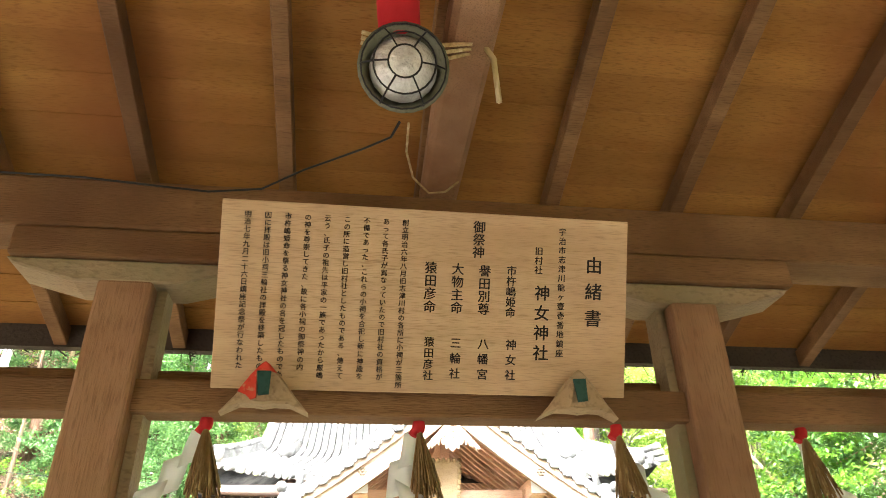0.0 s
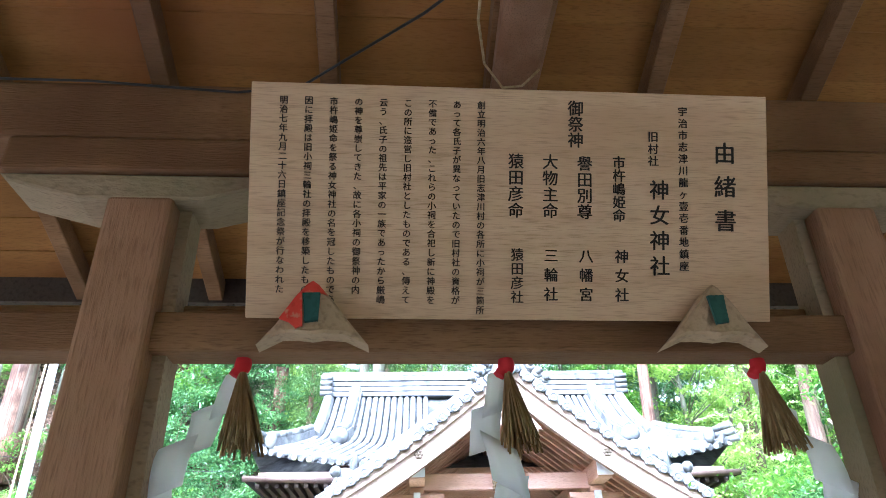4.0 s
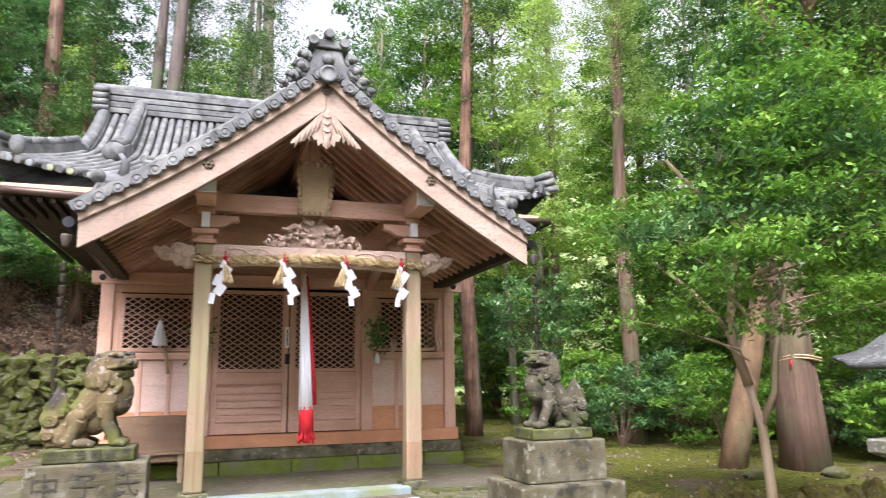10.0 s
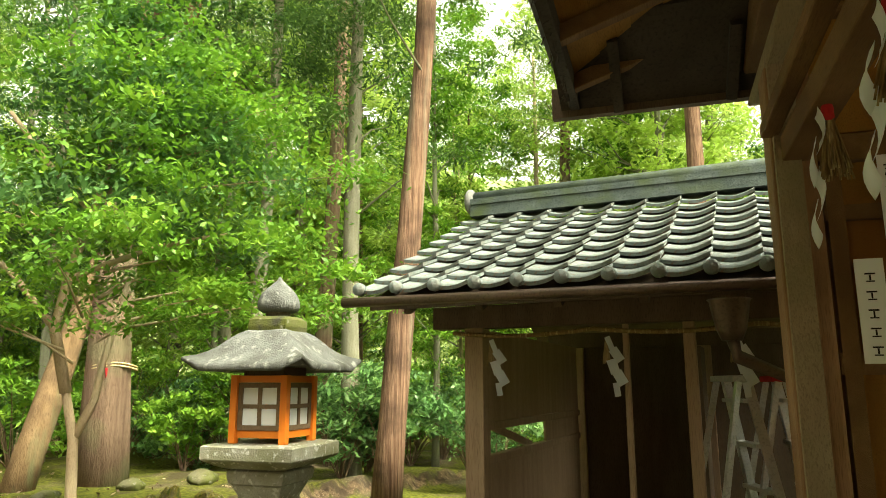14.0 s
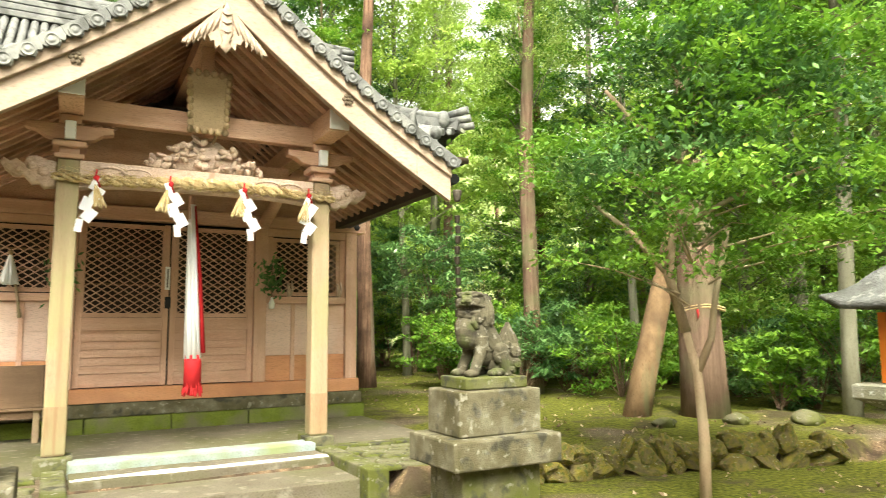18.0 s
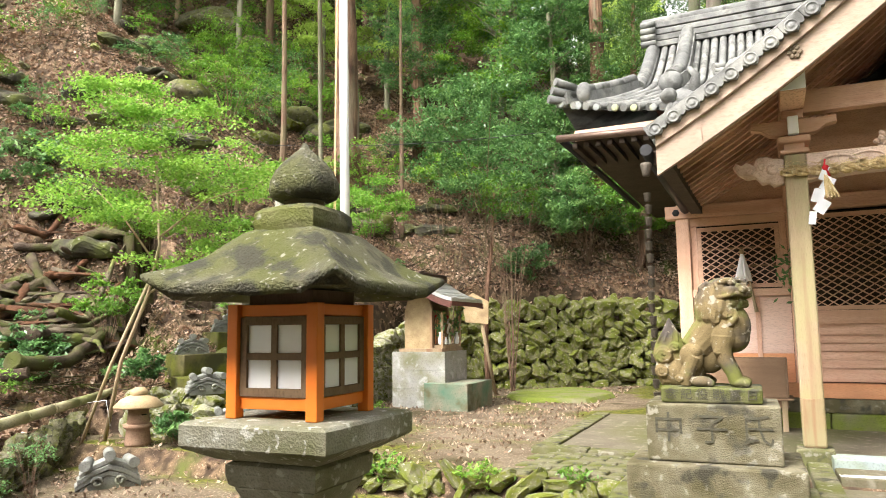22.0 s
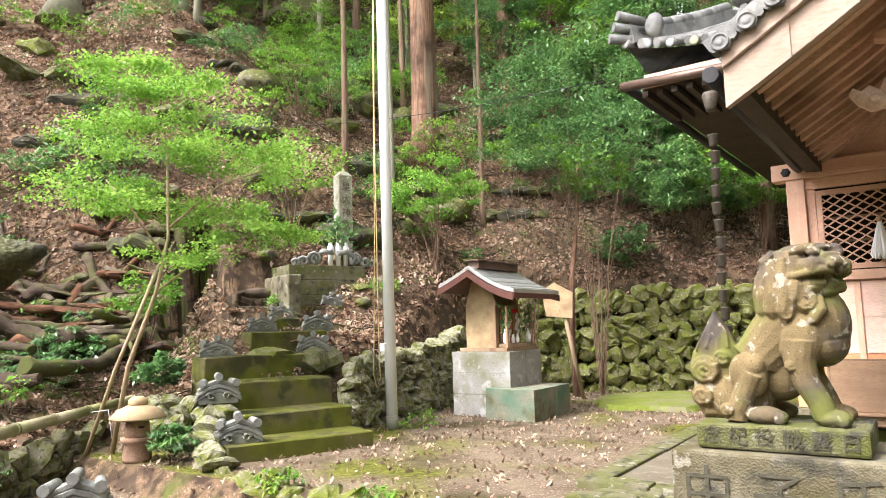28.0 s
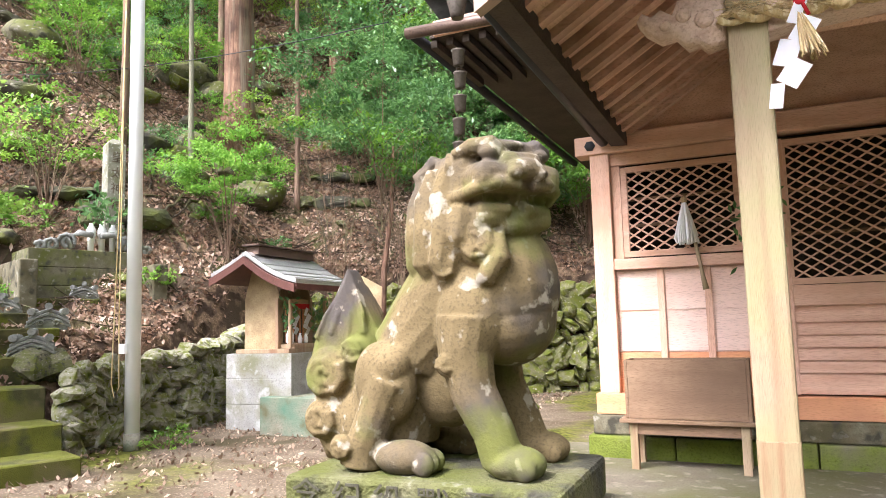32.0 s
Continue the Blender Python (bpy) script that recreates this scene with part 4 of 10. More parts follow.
# carved rainbow beam and its animal-head ends
out = []
for k in range(25):
    a = -1.10 + 2.2 * k / 24
    out.append((a, z(2.80) + 0.05 * (1 - (abs(a) / 1.1) ** 4)))
out += [(1.10, z(3.055)), (-1.10, z(3.055))]
rainbow = part("rainbow_beam", plate(B(), out, -0.085, 0.085, 0.008), M["carved"], shrine, "pale carved porch beam")
for sx in (-1, 1):
    bm = B()
    tube(bm, [(sx * (0.85 + 0.13 * math.cos(t * 0.6)), -0.09, z(2.955) + 0.055 * math.sin(t * 0.6)) for t in range(9)], 0.013, 5)
    tube(bm, [(sx * (0.62 + 0.13 * math.cos(t * 0.6)), -0.09, z(2.965) + 0.05 * math.sin(t * 0.6)) for t in range(7)], 0.010, 5)
    part("scroll_carving", bm, M["carved"], rainbow)
    nose = [(0, -0.13), (0.10, -0.15), (0.14, -0.11), (0.20, -0.12), (0.26, -0.05), (0.34, -0.06), (0.42, 0.0), (0.46, 0.06), (0.43, 0.10), (0.38, 0.07), (0.33, 0.10),
            (0.27, 0.06), (0.24, 0.13), (0.16, 0.14), (0.08, 0.11), (0.0, 0.10)]
    bm = plate(B(), [(sx * (1.285 + a * 0.95), z(2.93) + b) for a, b in nose], -0.07, 0.07, 0.02)
    for t in ((0.10, 0.0, 0.05), (0.2, 0.04, 0.04), (0.29, 0.0, 0.03)):
        ball(bm, (sx * (1.285 + t[0]), -0.07, z(2.93) + t[1]), (t[2], 0.03, t[2]), 8, 6)
    part("carved_nose", bm, M["carved"], rainbow, "carved animal-head beam end", True)
# carved frog-leg strut on the beam: clumps of cloud and leaf
bm = B()
rnd = random.Random(4)
for k in range(85):
    a = rnd.uniform(-0.55, 0.55)
    top = 0.40 * (1 - abs(a) / 0.58) ** 0.9 + 0.02
    zz = rnd.uniform(0, top)
    ball(bm, (a, rnd.uniform(-0.09, -0.02), z(3.06) + zz), (rnd.uniform(0.02, 0.06), 0.03, rnd.uniform(0.015, 0.035)), 7, 5, Matrix.Rotation(rnd.uniform(0, 3), 3, "Y"))
plate(bm, [(-0.5, z(3.058)), (0.5, z(3.058)), (0.12, z(3.38)), (-0.12, z(3.38))], -0.03, 0.03)
part("carved_strut", bm, M["carved"], shrine, "openwork carved strut of leaves and clouds", True)
part("tie_beam", box(B(), -1.10, 1.10, -0.06, 0.06, z(3.44), z(3.65), 0.008), M["cypress_h"], shrine)
part("king_strut", box(B(), -0.06, 0.06, -0.05, 0.05, z(3.65), z(4.35)), M["cypress_dark"], shrine)
part("ridge_purlin", box(B(), -0.09, 0.09, -0.62, 2.5, z(4.36), z(4.55)), M["cypress_dark"], shrine)
part("back_beam", box(B(), -1.1, 1.1, 0.9, 1.0, z(3.15), z(3.40)), M["cypress_dark"], shrine)
for sx in (-1, 1):
    part("curved_tie", tube(B(), [(sx * 1.19, 0.1, z(3.1)), (sx * 1.19, 0.8, z(3.3)), (sx * 1.19, 1.6, z(3.22)), (sx * 1.19, 2.4, z(2.95))], 0.08, 8), M["cypress_dark"], shrine)
# name tablet
plaque = part("name_tablet", plate(B(), [(-0.175, z(3.44)), (0.155, z(3.44)), (0.185, z(4.02)), (-0.195, z(4.02))], -0.20, -0.16, 0.008), M["gold_wood"], shrine, "plain wooden name tablet in a scalloped frame")
bm = B()
for a0, z0, a1, z1 in ((-0.175, 3.44, -0.195, 4.02), (0.155, 3.44, 0.185, 4.02), (-0.175, 3.44, 0.155, 3.44), (-0.195, 4.02, 0.185, 4.02)):
    n = 8 if z0 != z1 else 5
    for k in range(n + 1):
        f = k / n
        ball(bm, (a0 + (a1 - a0) * f, -0.20, z(z0 + (z1 - z0) * f)), (0.034, 0.022, 0.04), 7, 5)
part("tablet_frame", bm, M["gold_wood"], plaque, "", True)

# porch roof: boards, rafters, barge boards, tiles
GV = -0.86                                  # gable front
EU, EZ, AZ = 2.30, 3.18, 4.84               # eave half width, eave and apex heights of the barge board top


def roof_z(t, lift=0.0):
    return sag(t, AZ, EZ, 0.085) + lift


def slope(lift, v0, v1, mat, name, parent, n=12, thick=0.03, t1=1.0):
    for sx in (-1, 1):
        bm = B()
        pts = [(sx * EU * t1 * k / n, z(roof_z(t1 * k / n, lift))) for k in range(n + 1)]
        plate(bm, pts + [(a, b - thick) for a, b in reversed(pts)], v0, v1)
        part(name, bm, mat, parent)


def nail_flower():
    """A six-petalled nail cover facing -y."""
    bm = lathe(B(), [(0.0, 0), (0.05, 0), (0.042, 0.010), (0.0, 0.012)], 6)
    for k in range(6):
        a = k * math.tau / 6
        ball(bm, (0.040 * math.cos(a), 0.040 * math.sin(a), 0.010), (0.021, 0.021, 0.009), 8, 5)
    ball(bm, (0, 0, 0.014), (0.018, 0.018, 0.016), 8, 6)
    bmesh.ops.rotate(bm, verts=bm.verts, matrix=Matrix.Rotation(radians(90), 3, "X"))
    return bm


slope(-0.12, GV + 0.10, 3.4, M["cypress_dark"], "roof_boarding", shrine)
slope(-0.02, GV + 0.02, 3.4, M["tile"], "tile_bed", shrine, thick=0.09)
for sx in (-1, 1):
    n = 12
    pts = [(sx * EU * k / n, z(roof_z(k / n, -0.07))) for k in range(n + 1)]
    low = [(a, b - (0.34 - 0.05 * k / n)) for k, (a, b) in enumerate(pts)]
    part("barge_board", plate(B(), pts + low[::-1], GV - 0.05, GV + 0.03, 0.006), M["barge"], shrine, "broad weathered barge board")
    pts2 = [(a, b + 0.07) for a, b in pts]
    part("upper_barge", plate(B(), pts2 + [(a, b - 0.125) for a, b in reversed(pts2)], GV - 0.095, GV + 0.05, 0.006), M["barge"], shrine, "stepped upper moulding of the barge board")
    tip = [(a, b) for a, b in pts[-3:]]
    part("barge_tip", plate(B(), tip + [(a, b - 0.30) for a, b in reversed(tip)], GV - 0.062, GV - 0.052), M["barge"], shrine, "grey weathered barge board tip")
    bm = nail_flower()
    bmesh.ops.translate(bm, verts=bm.verts, vec=(sx * 1.17, GV - 0.052, z(roof_z(0.509, -0.19))))
    part("nail_cover", bm, M["nail_metal"], shrine, "flower-shaped nail cover")
    # rafters seen from below
    for k in range(14):
        v = GV + 0.22 + k * 0.235
        bm = B()
        for j in range(4):
            t0, t1 = j / 4, (j + 1) / 4
            beam(bm, (sx * EU * t0 * 0.985, v, z(roof_z(t0 * 0.985, -0.175))), (sx * EU * t1 * 0.985, v, z(roof_z(t1 * 0.985, -0.175))), 0.075, 0.07)
        part("rafter", bm, M["rafter"], shrine)
    # tiles: wavy courses on the slope
    bm = B()
    rows = 26
    for k in range(rows):
        v = GV + 0.12 + k * 0.165
        tube(bm, [(sx * EU * j / 10 * 1.02, v, z(roof_z(j / 10 * 1.02, 0.005))) for j in range(11)], 0.052, 6)
    tagged(part("tiling", bm, M["tile"], shrine, "rows of grey pan tiles"), kind="stuff")
    # verge: scalloped tiles and round medallions
    n = 15
    scallop = [(0.0, 0.045), (0.19, 0.045), (0.19, -0.03), (0.178, -0.055), (0.155, -0.065), (0.137, -0.05), (0.12, -0.075), (0.095, -0.092), (0.07, -0.075), (0.053, -0.05), (0.035, -0.065), (0.012, -0.055), (0.0, -0.03)]
    for k in range(n):
        t = (k + 0.5) / n * 1.03
        a, zz = sx * EU * t, roof_z(t, 0.03)
        sl = math.atan2(roof_z(t + 0.02) - roof_z(t - 0.02), EU * 0.04)
        bm = plate(B(), [(p[0] - 0.095, p[1]) for p in scallop], -0.09, 0.02)
        bmesh.ops.rotate(bm, verts=bm.verts, matrix=Matrix.Rotation(-sl * sx, 3, "Y"))
        bmesh.ops.translate(bm, verts=bm.verts, vec=(a, GV - 0.05, z(zz) + 0.02))
        part("verge_tile", bm, M["tile"], shrine)
        bm = lathe(B(), [(0.0, 0), (0.056, 0), (0.056, 0.016), (0.046, 0.020), (0.043, 0.013), (0.026, 0.013), (0.020, 0.019), (0.0, 0.020)], 14)
        bmesh.ops.rotate(bm, verts=bm.verts, matrix=Matrix.Rotation(radians(90), 3, "X"))
        bmesh.ops.translate(bm, verts=bm.verts, vec=(a, GV - 0.135, z(zz) - 0.012))
        part("tile_medallion", bm, M["tile"], shrine)
    bm = B()
    tube(bm, [(sx * EU * t / 12 * 0.98 + sx * 0.02, GV + 0.08, z(roof_z(t / 12 * 0.98, 0.075))) for t in range(13)], 0.085, 8)
    part("verge_roll", bm, M["tile"], shrine, "rounded verge tiles")
    for lift, w in ((0.10, 0.15), (0.16, 0.12), (0.21, 0.10)):
        for j in range(7):
            t0, t1 = 0.06 + j * 0.088, 0.06 + (j + 1) * 0.088
            part("ridge_tile", beam(B(), (sx * EU * t0, GV + 0.38, z(roof_z(t0, lift))), (sx * EU * t1, GV + 0.38, z(roof_z(t1, lift))), w, 0.05), M["tile"], shrine)
    bm = tube(B(), [(sx * EU * (0.06 + j * 0.088), GV + 0.38, z(roof_z(0.06 + j * 0.088, 0.25))) for j in range(8)], 0.055, 7)
    part("descending_ridge", bm, M["tile"], shrine, "descending ridge of stacked tiles")
    bm = B()
    ball(bm, (sx * EU * 0.70, GV + 0.34, z(roof_z(0.70, 0.16))), (0.13, 0.08, 0.14), 9, 7)
    for q in range(3):
        tube(bm, [(sx * EU * 0.72 + sx * 0.03 * q, GV + 0.30 + 0.04 * q, z(roof_z(0.70, 0.12 + 0.06 * q))), (sx * EU * 0.77 + sx * 0.04, GV + 0.28, z(roof_z(0.74, 0.2 + 0.04 * q)))], 0.035, 7)
    part("ridge_end_tile", bm, M["tile"], shrine, "ogre-faced ridge end tile")
    # small beast on the corner of the verge
    bm = B()
    ball(bm, (sx * EU * 0.90, GV + 0.12, z(roof_z(0.90, 0.19))), (0.13, 0.09, 0.10), 9, 7)
    ball(bm, (sx * EU * 0.95, GV + 0.05, z(roof_z(0.93, 0.27))), (0.075, 0.07, 0.075), 8, 6)
    tube(bm, [(sx * EU * 0.86, GV + 0.14, z(roof_z(0.88, 0.22))), (sx * EU * 0.85, GV + 0.14, z(roof_z(0.86, 0.36))), (sx * EU * 0.875, GV + 0.14, z(roof_z(0.86, 0.44)))], [0.06, 0.04, 0.02], 7)
    for q in range(4):
        tube(bm, [(sx * EU * (0.88 + 0.02 * q), GV + 0.05, z(roof_z(0.90, 0.15))), (sx * EU * (0.89 + 0.025 * q), GV + 0.02, z(roof_z(0.9, 0.02)))], 0.035, 6)
    part("corner_ornament", bm, M["tile"], shrine, "beast-shaped corner tile")
# gable pendant carving: two feathered wings and a middle leaf
for sx in (-1, 1):
    bm = B()
    edge = [(0.03, 4.40), (0.36, 4.03), (0.375, 3.99), (0.33, 4.00), (0.315, 4.045), (0.285, 4.01), (0.265, 4.07), (0.235, 4.02), (0.215, 4.10), (0.18, 4.04), (0.165, 4.12), (0.13, 4.05), (0.10, 4.06), (0.085, 3.99), (0.055, 4.02), (0.03, 4.00)]
    plate(bm, [(sx * a, z(b)) for a, b in edge], GV - 0.10, GV - 0.062, 0.004)
    for k in range(5):
        a, b = 0.085 + 0.055 * k, 4.24 - 0.048 * k
        tube(bm, [(sx * (a - 0.03), GV - 0.10, z(b + 0.06)), (sx * a, GV - 0.112, z(b - 0.02)), (sx * (a + 0.025), GV - 0.10, z(b - 0.10))], [0.006, 0.015, 0.005], 6)
    part("pendant_wing", bm, M["barge"], shrine, "pale feathered wing of the gable pendant")
bm = B()
plate(bm, [(0.0, z(4.42)), (0.05, z(4.33)), (0.055, z(4.14)), (0.03, z(4.06)), (0.045, z(4.00)), (0.0, z(3.95)), (-0.045, z(4.00)), (-0.03, z(4.06)), (-0.055, z(4.14)), (-0.05, z(4.33))], GV - 0.125, GV - 0.07, 0.008)
for b in (4.30, 4.22, 4.14):
    tube(bm, [(-0.04, GV - 0.125, z(b + 0.02)), (0, GV - 0.135, z(b)), (0.04, GV - 0.125, z(b + 0.02))], 0.008, 6)
part("gable_pendant", bm, M["barge"], shrine, "pale carved gable pendant", True)
bm = nail_flower()
bmesh.ops.translate(bm, verts=bm.verts, vec=(0, GV - 0.055, z(4.64)))
part("nail_cover", bm, M["nail_metal"], shrine, "flower-shaped nail cover")
# ridge-end ornament at the apex
bm = plate(B(), [(-0.30, z(4.73)), (-0.34, z(4.81)), (-0.26, z(4.86)), (-0.30, z(4.95)), (-0.22, z(5.01)), (-0.18, z(4.97)), (-0.15, z(5.08)), (0.15, z(5.08)), (0.18, z(4.97)),
               (0.22, z(5.01)), (0.30, z(4.95)), (0.26, z(4.86)), (0.34, z(4.81)), (0.30, z(4.73)), (0.0, z(4.77))], GV - 0.14, GV + 0.02, 0.02)
for sx in (-1, 1):
    for q, (a, b, r) in enumerate(((0.25, 4.97, 0.07), (0.29, 4.85, 0.08), (0.38, 4.73, 0.065), (0.47, 4.64, 0.05))):
        bm2 = [(sx * (a + r * 0.8 * math.cos(t * 0.8)), GV - 0.13, z(b) + r * 0.8 * math.sin(t * 0.8)) for t in range(8)]
        tube(bm, bm2, r * 0.46, 8)
        ball(bm, (sx * a, GV - 0.15, z(b)), (r * 0.62, 0.05, r * 0.62), 10, 7)
ridge_orn = part("apex_ornament", bm, M["tile"], shrine, "ogre tile with scrolls crowning the gable")
bm = lathe(B(), [(0.0, 0), (0.10, 0), (0.10, 0.05), (0.075, 0.06), (0.07, 0.05), (0.0, 0.055)], 16)
bmesh.ops.rotate(bm, verts=bm.verts, matrix=Matrix.Rotation(radians(90), 3, "X"))
bmesh.ops.translate(bm, verts=bm.verts, vec=(0, GV - 0.14, z(4.78)))
part("crest_disc", bm, M["tile"], ridge_orn, "round tile with a comma crest")
bm = lathe(B(), [(0.0, 0), (0.07, 0), (0.06, 0.03), (0.0, 0.05)], 14)
bmesh.ops.rotate(bm, verts=bm.verts, matrix=Matrix.Rotation(radians(90), 3, "X"))
bmesh.ops.translate(bm, verts=bm.verts, vec=(0, GV - 0.145, z(4.96)))
part("crest_disc", bm, M["tile"], ridge_orn)
part("cap", plate(B(), [(-0.22, z(5.08)), (0.22, z(5.08)), (0.10, z(5.18)), (-0.10, z(5.18))], GV - 0.17, GV + 0.3, 0.01), M["tile"], ridge_orn)
for a, h in ((-0.17, -0.02), (0.0, 0.075), (0.17, -0.02)):
    part("ridge_roll", tube(B(), [(a, GV - 0.22, z(5.16) + h), (a, GV - 0.205, z(5.16) + h), (a * 0.5, GV + 0.4, z(5.14) + h)], [0.05, 0.056, 0.05], 12), M["tile"], ridge_orn, "round end of a ridge roll tile")
bm = B()
for lift, w in ((4.80, 0.30), (4.885, 0.26), (4.97, 0.24), (5.05, 0.22)):
    box(bm, -w / 2, w / 2, GV + 0.05, 3.6, z(lift), z(lift + 0.085))
tube(bm, [(0, GV + 0.05, z(5.15)), (0, 3.6, z(5.15))], 0.07, 8)
part("porch_ridge", bm, M["tile"], shrine, "stacked tile ridge of the porch roof")

# main roof behind: hipped skirt and gabled top
ME, MF, MB = 3.76, 1.40, 8.6
RZ, EAVE = 6.05, 4.02


def main_pt(u, s):
    """A point of the front slope: u across, s from the eave 0 to the ridge 1."""
    half = ME + (3.05 - ME) * min(1.0, s / 0.42)
    lift = 0.30 * abs(u) ** 3.2 * (1 - s) ** 2
    return (u * half, MF + (4.45 - MF) * s, z(sag(s, EAVE, RZ, 0.20) + lift))


bm = B()
N, K = 24, 8
grid = [[bm.verts.new(main_pt(-1 + 2 * i / N, k / K)) for i in range(N + 1)] for k in range(K + 1)]
for k in range(K):
    for i in range(N):
        bm.faces.new((grid[k][i], grid[k][i + 1], grid[k + 1][i + 1], grid[k + 1][i]))
bmesh.ops.solidify(bm, geom=bm.faces[:], thickness=0.10)
part("main_roof_bed", bm, M["tile"], shrine)
bm = B()
for i in range(49):
    u = -1 + 2 * i / 48
    if abs(u) < 0.30:
        continue
    tube(bm, [Vector(main_pt(u, k / K)) + Vector((0, -0.03, 0.03)) for k in range(K + 1)], 0.055, 6)
tagged(part("main_tiling", bm, M["tile"], shrine, "rows of grey pan tiles"), kind="stuff")
for i in range(34):
    u = -1 + 2 * i / 33
    if abs(u) < 0.42:
        continue
    p = Vector(main_pt(u, 0))
    bm = lathe(B(), [(0.0, 0), (0.046, 0), (0.046, 0.03), (0.034, 0.034), (0.0, 0.03)], 12)
    bmesh.ops.rotate(bm, verts=bm.verts, matrix=Matrix.Rotation(radians(90), 3, "X"))
    bmesh.ops.translate(bm, verts=bm.verts, vec=p + Vector((0, -0.02, 0.02)))
    part("eave_tile_end", bm, M["tile_moss"], shrine)
# side eaves
for sx in (-1, 1):
    bm = B()
    g2 = []
    for k in range(5):
        f = k / 4
        g2.append([bm.verts.new((sx * (ME - 0.97 * f), MF + (MB - MF) * j / 8 + (1.2 * f if j == 0 else (-1.2 * f if j == 8 else 0)), z(EAVE + 0.30 * (1 - f) ** 2 * (abs(j / 4 - 1)) ** 3 + 0.62 * f))) for j in range(9)])
    for k in range(4):
        for j in range(8):
            bm.faces.new((g2[k][j], g2[k][j + 1], g2[k + 1][j + 1], g2[k + 1][j]))
    bmesh.ops.solidify(bm, geom=bm.faces[:], thickness=0.08)
    part("side_roof", bm, M["tile"], shrine)
    part("gable_wall", plate(B(), [(2.6, z(4.62)), (MB - 1.3, z(4.62)), (4.6, z(6.0))], sx * 2.78, sx * 2.84, axis="x"), M["cypress_dark"], shrine)
    # corner ridge with stacked rolls
    bm = B()
    for q in range(5):
        f0, f1 = q / 5, (q + 1) / 5
        p0, p1 = Vector(main_pt(sx, f0 * 0.42)), Vector(main_pt(sx, f1 * 0.42))
        beam(bm, p0 + Vector((0, 0, 0.10)), p1 + Vector((0, 0, 0.10)), 0.20, 0.16)
        tube(bm, [p0 + Vector((0, 0, 0.22)), p1 + Vector((0, 0, 0.22))], 0.07, 8)
    part("corner_ridge", bm, M["tile"], shrine, "curved corner ridge of stacked tiles")
    p = Vector(main_pt(sx, 0))
    bm = B()
    for q in range(3):
        tube(bm, [p + Vector((sx * -0.15, 0.10, 0.06 + 0.10 * q)), p + Vector((sx * (0.14 - 0.05 * q), -0.12, 0.09 + 0.11 * q))], 0.055, 8)
    part("corner_roll", bm, M["tile"], shrine)
    bm = B()
    ball(bm, p + Vector((-sx * 0.30, -0.02, 0.15)), (0.10, 0.06, 0.13), 8, 6)
    part("corner_ogre_tile", bm, M["tile"], shrine)
    # verge of the upper gable
    bm = B()
    pts = [Vector(main_pt(sx * 0.98, 0.42 + 0.58 * k / 6)) + Vector((0, -0.02, 0.08)) for k in range(7)]
    tube(bm, pts, 0.10, 8)
    part("verge_roll", bm, M["tile"], shrine, "rounded verge tiles")
    pts = [Vector(main_pt(sx * 0.80, 0.36 + 0.62 * k / 6)) + Vector((0, -0.02, 0.13)) for k in range(7)]
    for a, b in zip(pts, pts[1:]):
        part("ridge_tile", beam(B(), a, b, 0.24, 0.20), M["tile"], shrine)
    bm = tube(B(), [v + Vector((0, 0, 0.13)) for v in pts], 0.10, 8)
    part("ridge_end_tile", ball(B(), pts[0] + Vector((0, -0.08, 0.02)), (0.17, 0.08, 0.15), 9, 7), M["tile"], shrine)
    part("descending_ridge", bm, M["tile"], shrine, "descending ridge of stacked tiles")
    # eave soffit and rafters, their shade put into a near-black colour
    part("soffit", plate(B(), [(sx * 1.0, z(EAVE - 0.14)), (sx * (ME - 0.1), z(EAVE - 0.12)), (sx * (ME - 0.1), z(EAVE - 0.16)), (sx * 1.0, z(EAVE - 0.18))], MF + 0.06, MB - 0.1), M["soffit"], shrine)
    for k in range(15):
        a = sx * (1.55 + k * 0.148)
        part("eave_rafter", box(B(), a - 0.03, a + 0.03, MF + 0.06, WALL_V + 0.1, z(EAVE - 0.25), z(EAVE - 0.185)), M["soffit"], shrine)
    part("fascia", box(B(), min(sx * 1.9, sx * (ME - 0.15)), max(sx * 1.9, sx * (ME - 0.15)), MF + 0.02, MF + 0.06, z(EAVE - 0.16), z(EAVE - 0.03)), M["cypress_h"], shrine)
    # side gutter of the porch roof, front gutter of the main roof
    part("gutter", tube(B(), [(sx * (EU + 0.10), GV + 0.02, z(EZ - 0.11)), (sx * (EU + 0.12), 2.6, z(EZ - 0.17))], 0.055, 8), M["black"], shrine, "dark eave gutter")
    part("gutter", tube(B(), [(sx * (ME + 0.06), MF - 0.06, z(EAVE - 0.13)), (sx * 2.3, MF - 0.06, z(EAVE - 0.18))], 0.05, 8), M["copper"], shrine, "brown copper gutter")
    part("gutter", tube(B(), [(sx * (ME + 0.03), MF, z(EAVE - 0.12)), (sx * (ME - 0.05), MB - 2, z(EAVE - 0.2))], 0.05, 8), M["black"], shrine, "dark eave gutter")
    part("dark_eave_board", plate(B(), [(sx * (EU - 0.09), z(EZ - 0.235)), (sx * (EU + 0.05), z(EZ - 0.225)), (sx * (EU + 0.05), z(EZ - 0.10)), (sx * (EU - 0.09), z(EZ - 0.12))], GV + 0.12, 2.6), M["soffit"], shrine)
